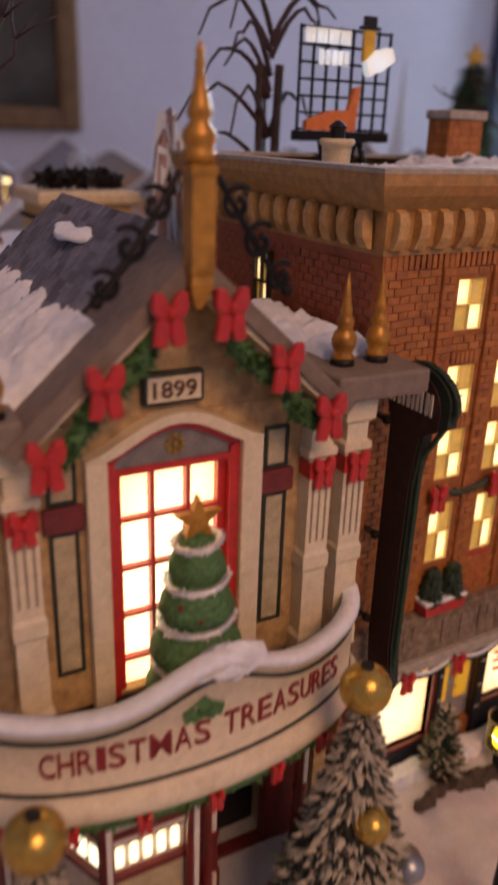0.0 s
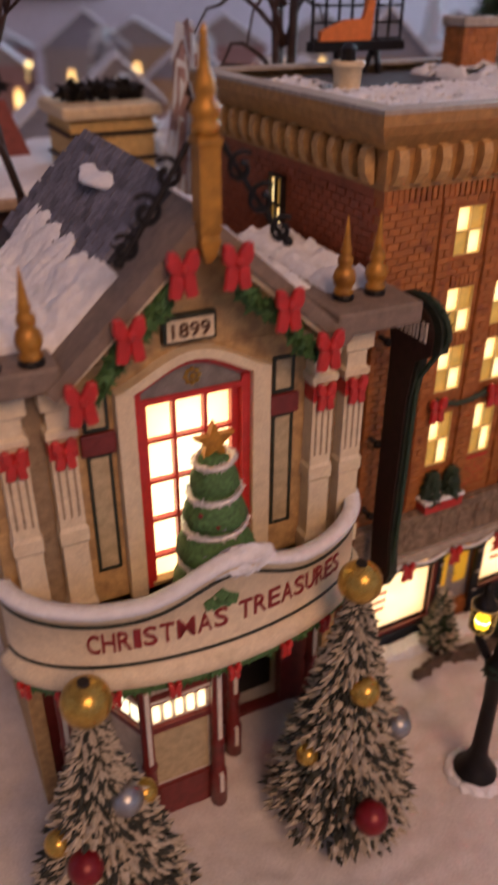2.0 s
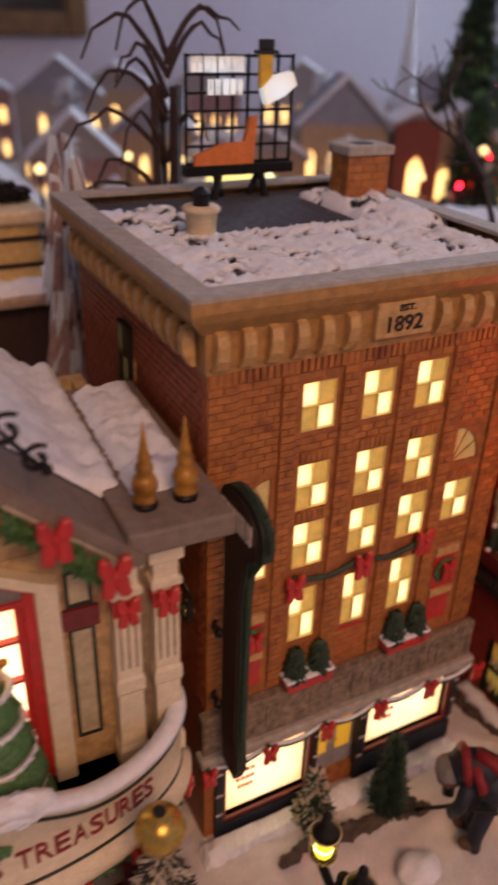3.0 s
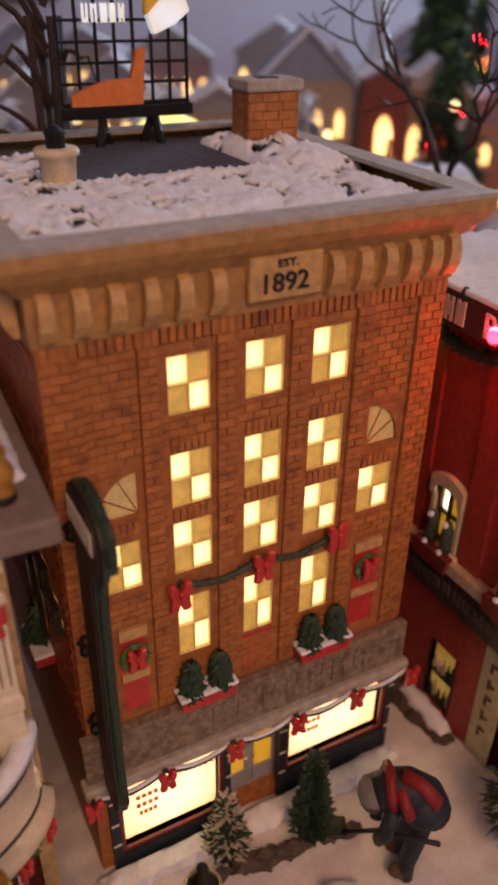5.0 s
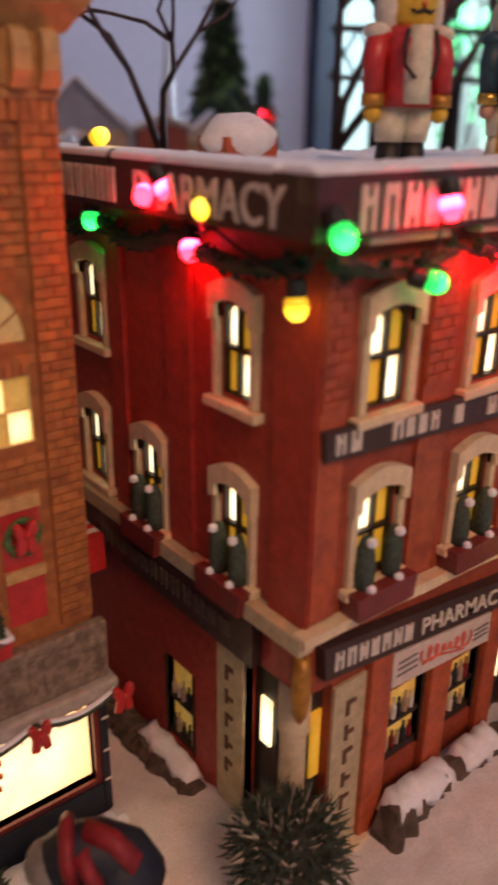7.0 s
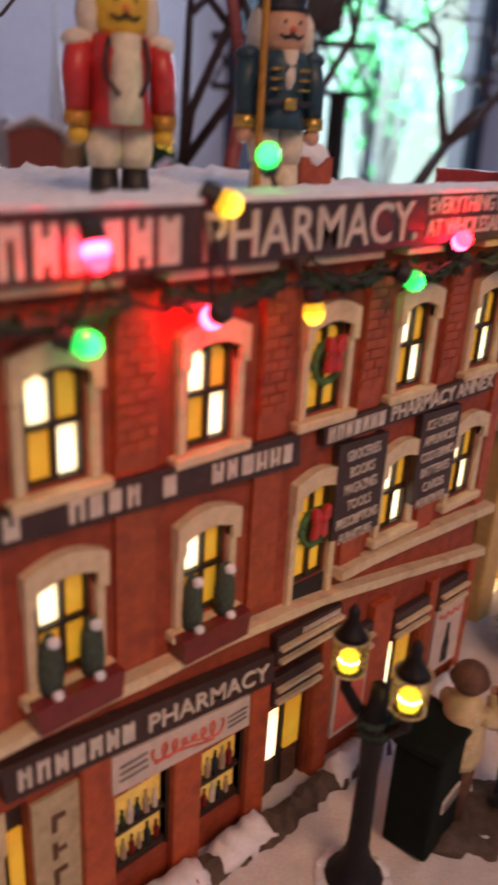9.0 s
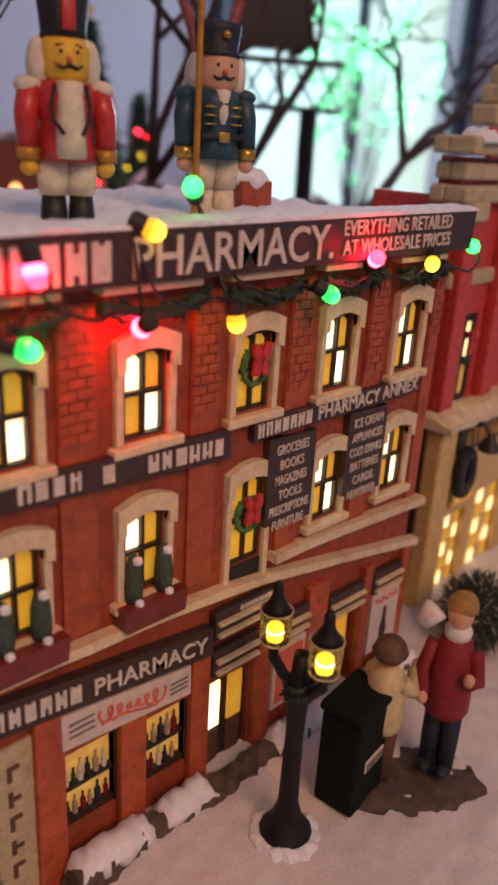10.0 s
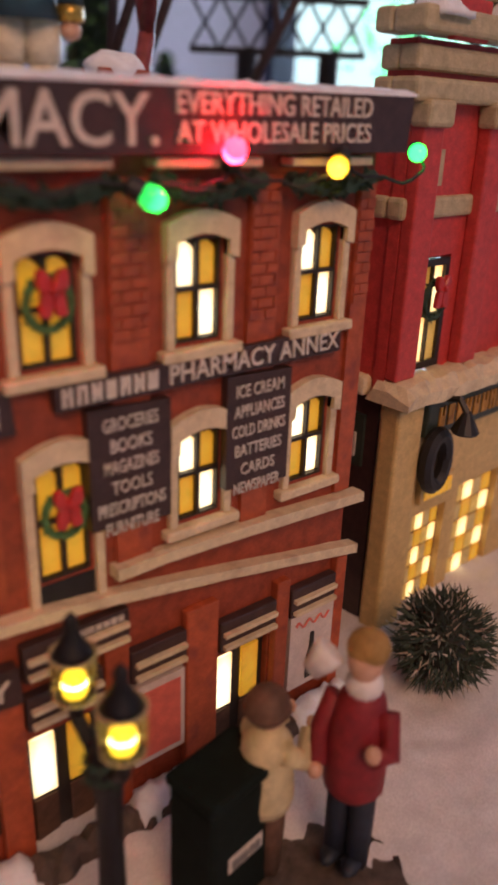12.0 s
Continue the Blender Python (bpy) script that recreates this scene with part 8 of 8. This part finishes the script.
def fir_tree(x, y, z, h, r, n, seed, label, star=True):
    T = empty("fir_tree", pose(x, y, z), label, "tree", "decorated fir trees")
    me = cone_tree_mesh(h, r, n, seed, h * 0.055, share=0.2, z0=h * 0.08)
    me.materials.append(MAT["green_dark"])
    me.materials.append(MAT["green_garland"])
    new("crown", me).parent = T
    bm = bmesh.new()
    lathe(bm, [(r * 0.16, 0), (r * 0.12, h * 0.12), (r * 0.05, h * 0.95)], segs=10)
    part("trunk", bm, "branch", T)
    rnd = random.Random(seed)
    for k in range(34):
        f = rnd.uniform(0.12, 1) ** 0.8
        a = rnd.uniform(math.pi * 0.9, math.pi * 2.1)
        bm = bmesh.new()
        big = rnd.random() < 0.25
        ball(bm, (r * f * math.cos(a), r * f * math.sin(a), h * 0.08 + h * (1 - f)), h * (0.028 if big else 0.013), sub=1)
        part("ornament", bm, "hair_white" if big else rnd.choice((BULB["red"], "lantern_glow", "ball_red", "orange")), T)
    if star:
        bm = bmesh.new()
        st = [((0.06 if k % 2 == 0 else 0.026) * h * math.sin(k * math.pi / 5), (0.06 if k % 2 == 0 else 0.026) * h * math.cos(k * math.pi / 5)) for k in range(10)]
        poly_prism(bm, [(a, h * 1.10 + b) for a, b in st], -0.003, 0.003)
        part("star", bm, "yellow", T)


fir_tree(1.000, 1.045, G0, 0.375, 0.095, 3000, 51, "dark green fir with white, red and gold ornaments")
fir_tree(0.900, 0.90, G0, 0.26, 0.06, 1600, 52, "small dark green fir far across the village", False)
fir_tree(1.25, 1.25, G0, 0.30, 0.06, 1600, 53, "small dark green fir far across the village", False)


# ---- the dark house behind the shop ----
def back_house():
    T = empty("dark_house", pose(0.1133, 0.4962, -0.012), "dark house with snowy flat roof and a tan roof monitor", "building")
    bm = bmesh.new()
    box(bm, -0.13, 0.095, 0.0, 0.16, G0, 0.203)
    part("body", bm, "sign_dark", T)
    bm = bmesh.new()
    box(bm, -0.14, 0.105, -0.012, 0.17, 0.203, 0.210, bevel=0.002)
    part("eave", bm, "far_tan", T)
    snow_patch("roof_snow", (-0.138, 0.103, -0.011, 0.165), 0.209, 0.008, T, "white snow on the flat roof", 3.3, 0.008, None, 0.01)
    for u in (-0.09, -0.05, 0.0, 0.05):
        bm = bmesh.new()
        box(bm, u, u + 0.004, -0.004, 0.0, G0, 0.203)
        part("post", bm, "gold_paint", T)
    bm = bmesh.new()
    box(bm, 0.037, 0.092, 0.010, 0.06, 0.212, 0.248)
    mo = part("roof_monitor", bm, "house_ochre", T, "tan roof monitor with dark bands")
    for z in (0.222, 0.238):
        bm = bmesh.new()
        box(bm, 0.035, 0.094, 0.008, 0.062, z, z + 0.0022)
        part("band", bm, "sash", mo)
    bm = bmesh.new()
    box(bm, 0.032, 0.097, 0.005, 0.065, 0.248, 0.256, bevel=0.002)
    part("cap", bm, "cream", mo)
    part("hedge", garland_mesh([(0.040 + 0.05 * t, 0.03, 0.262) for t in np.linspace(0, 1, 8)], 0.008, 4, 40), "black", mo)
    bm = bmesh.new()
    poly_prism(bm, [(-0.115, 0.212), (-0.03, 0.212), (-0.045, 0.236), (-0.085, 0.240)], 0.02, 0.08)
    lumpy(bm, 0.004, 40)
    part("tan_tent", bm, "far_tan", T)
    bm = bmesh.new()
    poly_prism(bm, [(-0.06, 0.214), (0.03, 0.214), (0.016, 0.252), (-0.046, 0.252)], 0.09, 0.15)
    rr = part("red_roof", bm, "far_red", T)
    part("hedge", garland_mesh([(-0.05 + 0.07 * t, 0.12, 0.258) for t in np.linspace(0, 1, 10)], 0.010, 6, 40), "black", rr)


back_house()


# ---- the far village ----
def far_house(x, y, w, d, h, rise, wall, roof, turn=0.0, rows=2, cols=3, snow=1.0, label=""):
    T = empty("village_house", pose(x, y, G0, 0, 0, turn), label or "small lit village house with a snowy roof, far across the table", "house", "far village houses")
    bm = bmesh.new()
    box(bm, -w / 2, w / 2, 0, d, 0, h)
    part("wall", bm, wall, T)
    bm = bmesh.new()
    o = 0.006
    for s in (-1, 1):
        q = [(s * (w / 2 + o), h - 0.004), (0, h + rise), (0, h + rise - 0.006), (s * (w / 2 + o), h - 0.010)]
        poly_prism(bm, q[::s], -o, d + o)
    poly_prism(bm, [(-w / 2, h - 0.001), (w / 2, h - 0.001), (0, h + rise - 0.006)], 0.0, d)
    part("roof", bm, roof, T)
    bm = bmesh.new()
    for s in (-1, 1):
        q = [(s * (w / 2 + o), h - 0.002), (0, h + rise + 0.003), (0, h + rise), (s * (w / 2 + o), h - 0.004)]
        poly_prism(bm, q[::s], -o, d * snow)
    lumpy(bm, 0.0022, 60, x * 7)
    part("roof_snow", bm, "snow_flock", T)
    rnd = random.Random(int(x * 1000 + y * 100))
    for i in range(cols):
        for j in range(rows):
            a = -w / 2 + w * (i + 0.5) / cols
            z = h * (0.12 + 0.86 * (j + 0.1) / rows)
            if rnd.random() < 0.22:
                continue
            bm = bmesh.new()
            pane_poly(bm, a - w / cols * 0.17, a + w / cols * 0.17, z, z + h / rows * 0.42, -0.0026, h / rows * 0.12)
            wd = part("window", bm, "far_window", T)
            bm = bmesh.new()
            box(bm, a - 0.0007, a + 0.0007, -0.0040, -0.0028, z, z + h / rows * 0.42)
            box(bm, a - w / cols * 0.3, a + w / cols * 0.3, -0.0048, 0.0, z - 0.004, z - 0.0006)
            part("sill", bm, "cream", wd)
    return T


far_house(0.722, 0.96, 0.115, 0.09, 0.236, 0.058, "far_tan", "far_blue", -24, 3, 4, 0.35, "grey stone house with blue roof and snowy gable")
far_house(0.600, 0.96, 0.11, 0.09, 0.205, 0.030, "far_tan", "far_grey", -24, 2, 4)
far_house(0.823, 0.93, 0.062, 0.08, 0.243, 0.012, "far_red", "far_grey", -28, 2, 1)
far_house(0.903, 0.93, 0.09, 0.08, 0.222, 0.036, "far_tan", "snow", -30, 2, 2, 1.0, "pale arched market hall with lit windows")
far_house(0.480, 0.85, 0.10, 0.09, 0.145, 0.05, "far_red", "far_grey", -18)
far_house(0.360, 0.80, 0.10, 0.09, 0.150, 0.05, "far_pink", "far_grey", -12, 2, 3)
far_house(0.250, 0.95, 0.12, 0.09, 0.160, 0.05, "far_grey", "far_blue", -10, 2, 4)
far_house(0.420, 1.20, 0.13, 0.10, 0.170, 0.06, "far_pink", "far_grey", -16, 2, 4)
far_house(0.600, 1.35, 0.14, 0.10, 0.180, 0.06, "far_tan", "far_blue", -22, 2, 4)
far_house(0.950, 1.25, 0.13, 0.10, 0.180, 0.07, "far_grey", "far_blue", -30, 2, 4)
far_house(1.120, 1.05, 0.12, 0.10, 0.150, 0.05, "far_tan", "far_grey", -34, 2, 3)
far_house(0.300, 1.60, 0.16, 0.10, 0.190, 0.06, "far_pink", "far_grey", -12, 2, 4)
far_house(0.560, 1.80, 0.18, 0.10, 0.200, 0.07, "far_grey", "far_blue", -16, 2, 5)
far_house(0.860, 1.75, 0.18, 0.10, 0.200, 0.06, "far_pink", "far_grey", -22, 2, 5)
far_house(1.300, 1.50, 0.18, 0.10, 0.200, 0.07, "far_tan", "far_blue", -34, 2, 4)
far_house(1.180, 1.85, 0.20, 0.10, 0.200, 0.06, "far_grey", "far_grey", -30, 2, 5)
far_house(0.020, 0.86, 0.12, 0.10, 0.160, 0.05, "far_red", "far_grey", 4, 2, 3)
far_house(0.130, 1.25, 0.14, 0.10, 0.185, 0.05, "far_pink", "far_blue", -4, 2, 4)
far_house(0.050, 1.70, 0.18, 0.10, 0.200, 0.06, "far_grey", "far_blue", 0, 2, 5)
far_house(0.780, 2.10, 0.22, 0.12, 0.180, 0.06, "far_tan", "far_grey", -18, 2, 5)
far_house(0.420, 2.15, 0.22, 0.12, 0.180, 0.06, "far_pink", "far_blue", -10, 2, 5)
far_house(1.180, 0.62, 0.14, 0.10, 0.130, 0.04, "far_red", "far_grey", -50, 1, 4)
far_house(1.420, 0.95, 0.16, 0.10, 0.130, 0.04, "far_tan", "far_grey", -45, 1, 4)


def frosted_trees():
    """Pale bottle-brush trees and small lamps between the far houses."""
    rnd = random.Random(17)
    me = cone_tree_mesh(0.16, 0.040, 620, 91, 0.012, share=0.6, z0=0.02)
    me.materials.append(MAT["far_blue"])
    me.materials.append(MAT["spire"])
    trunk = bmesh.new()
    lathe(trunk, [(0.008, 0), (0.006, 0.03), (0.002, 0.15)], segs=8)
    tm = bpy.data.meshes.new("trunk")
    trunk.to_mesh(tm)
    trunk.free()
    tm.materials.append(MAT["branch"])
    for x, y in ((0.28, 0.72), (0.43, 0.76), (0.52, 0.92), (0.66, 0.86), (0.15, 0.74), (0.05, 0.70), (0.36, 1.02), (0.79, 1.10), (0.98, 1.00), (0.24, 1.30), (0.50, 1.50), (0.72, 1.55), (1.05, 1.55), (0.10, 1.05), (0.40, 1.85), (0.66, 1.95), (0.95, 2.0), (-0.06, 0.95)):
        k = rnd.uniform(1.0, 1.45)
        T = empty("frosted_tree", pose(x, y, G0, 0, 0, rnd.uniform(0, 360)) @ Matrix.Scale(k, 4), "pale frosted bottle-brush tree between far village houses", "tree", "far frosted trees")
        for nm, m in (("crown", me), ("trunk", tm)):
            new(nm, m).parent = T
    bulb = bmesh.new()
    ball(bulb, (0, 0, 0.150), 0.0042, sub=1)
    bm = bpy.data.meshes.new("lamp")
    bulb.to_mesh(bm)
    bulb.free()
    bm.materials.append(MAT["far_window"])
    post = bmesh.new()
    lathe(post, [(0.003, 0), (0.0015, 0.147)], segs=6)
    pm = bpy.data.meshes.new("post")
    post.to_mesh(pm)
    post.free()
    pm.materials.append(MAT["iron"])
    for x, y in ((0.22, 0.66), (0.31, 0.68), (0.42, 0.70), (0.47, 0.73), (0.57, 0.80), (0.64, 0.78), (0.78, 0.86), (0.86, 0.84), (0.12, 0.68), (0.02, 0.78), (0.30, 0.90), (0.55, 1.10), (0.45, 1.05), (0.19, 1.10), (0.69, 1.25), (0.88, 1.15), (1.02, 1.20), (0.34, 1.40)):
        k = rnd.uniform(1.1, 1.45)
        T = empty("lamp_post", pose(x, y, G0) @ Matrix.Scale(k, 4), "tiny village lamp post with a warm glowing bulb", "lamp post", "far village lamp posts")
        for nm, m in (("bulb", bm), ("post", pm)):
            new(nm, m).parent = T


frosted_trees()


def church():
    T = empty("church_steeple", pose(1.085, 1.32, G0, 0, 0, -20), "pale icy blue church with a tall thin spire", "church")
    bm = bmesh.new()
    box(bm, -0.05, 0.05, 0.0, 0.12, 0, 0.17)
    part("nave", bm, "spire", T)
    bm = bmesh.new()
    lathe(bm, [(0.022, 0.0), (0.022, 0.215), (0.026, 0.218), (0.018, 0.25), (0.007, 0.34), (0.001, 0.44)], 0, -0.005, 8)
    part("spire", bm, "spire", T)


church()


# ---- dark lattice tower, blue cloth and brick planters near the window ----
def trestle():
    T = empty("lattice_bridge", pose(1.0854, 0.7655, 0.2824, 0, 0, -34) @ Matrix.Scale(1.19, 4), "black lattice toy bridge high behind the village", "bridge")
    for z in (0.0, 0.046):
        bm = bmesh.new()
        box(bm, -0.085, 0.085, -0.005, 0.005, z, z + 0.006)
        part("chord", bm, "iron", T)
    for k in range(6):
        u = -0.085 + 0.0283 * k
        for z0, z1 in ((0.003, 0.049), (0.049, 0.003)):
            bm = bmesh.new()
            tube(bm, [(u, 0, z0), (u + 0.0283, 0, z1)], 0.0017, segs=5)
            part("brace", bm, "iron", T)
    for u in (-0.03, 0.05):
        bm = bmesh.new()
        tube(bm, [(u, 0, 0.002), (u, 0, G0 - 0.245)], 0.010, segs=8)
        part("pier", bm, "iron", T)
    C = empty("toy_wagon", pose(1.1000, 0.7750, 0.3467, 0, 0, -34) @ Matrix.Scale(1.18, 4), "black toy railway wagon standing on the lattice bridge", "toy wagon")
    bm = bmesh.new()
    box(bm, -0.042, 0.042, -0.016, 0.016, 0.006, 0.062, bevel=0.002)
    part("body", bm, "black", C)
    for u in (-0.028, 0.028):
        bm = bmesh.new()
        tube(bm, [(u, -0.015, 0.006), (u, 0.015, 0.006)], 0.006, segs=12)
        part("wheel", bm, "iron", C)


trestle()

bm = bmesh.new()
pts = [(-0.20, 0.0), (0.22, 0.0), (0.22, 0.215), (0.10, 0.205), (-0.03, 0.150), (-0.12, 0.08)]
poly_prism(bm, pts, 0.0, 0.10)
bmesh.ops.subdivide_edges(bm, edges=bm.edges[:], cuts=3, use_grid_fill=True)
lumpy(bm, 0.008, 18)
o = put("dark_cloth", bm, "cloth_blue", smooth=True)
o.matrix_world = pose(1.3724, 0.5695, G0, 0, 0, -40) @ Matrix.Scale(1.28, 4)
tagged(o, "heap of dark blue cloth beyond the red house", "cloth")

for k, (x, y, w, h, tr) in enumerate(((0.60, 0.62, 0.16, 0.19, -30), (0.80, 0.50, 0.14, 0.165, -36), (0.93, 0.62, 0.20, 0.17, -36), (0.46, 0.60, 0.12, 0.17, -20), (1.10, 0.80, 0.22, 0.15, -40))):
    T = empty("brick_terrace", pose(x, y, G0, 0, 0, tr), "low brown brick terrace with snow on top", "wall", "brown terraces behind the pharmacy")
    bm = bmesh.new()
    box(bm, -w / 2, w / 2, 0, 0.07, 0, h)
    part("wall", bm, "wood_brown", T)
    bm = bmesh.new()
    for j in range(5):
        a = -w / 2 + w * (j + 0.2) / 5
        box(bm, a, a + w * 0.09, -0.002, 0.0, h * 0.55, h * 0.8)
    part("niche_row", bm, "far_grey", T)
    snow_patch("cap_snow", (-w / 2 - 0.004, w / 2 + 0.004, -0.006, 0.075), h, 0.007, T, "", k + 0.5, 0.006, None, 0.006)
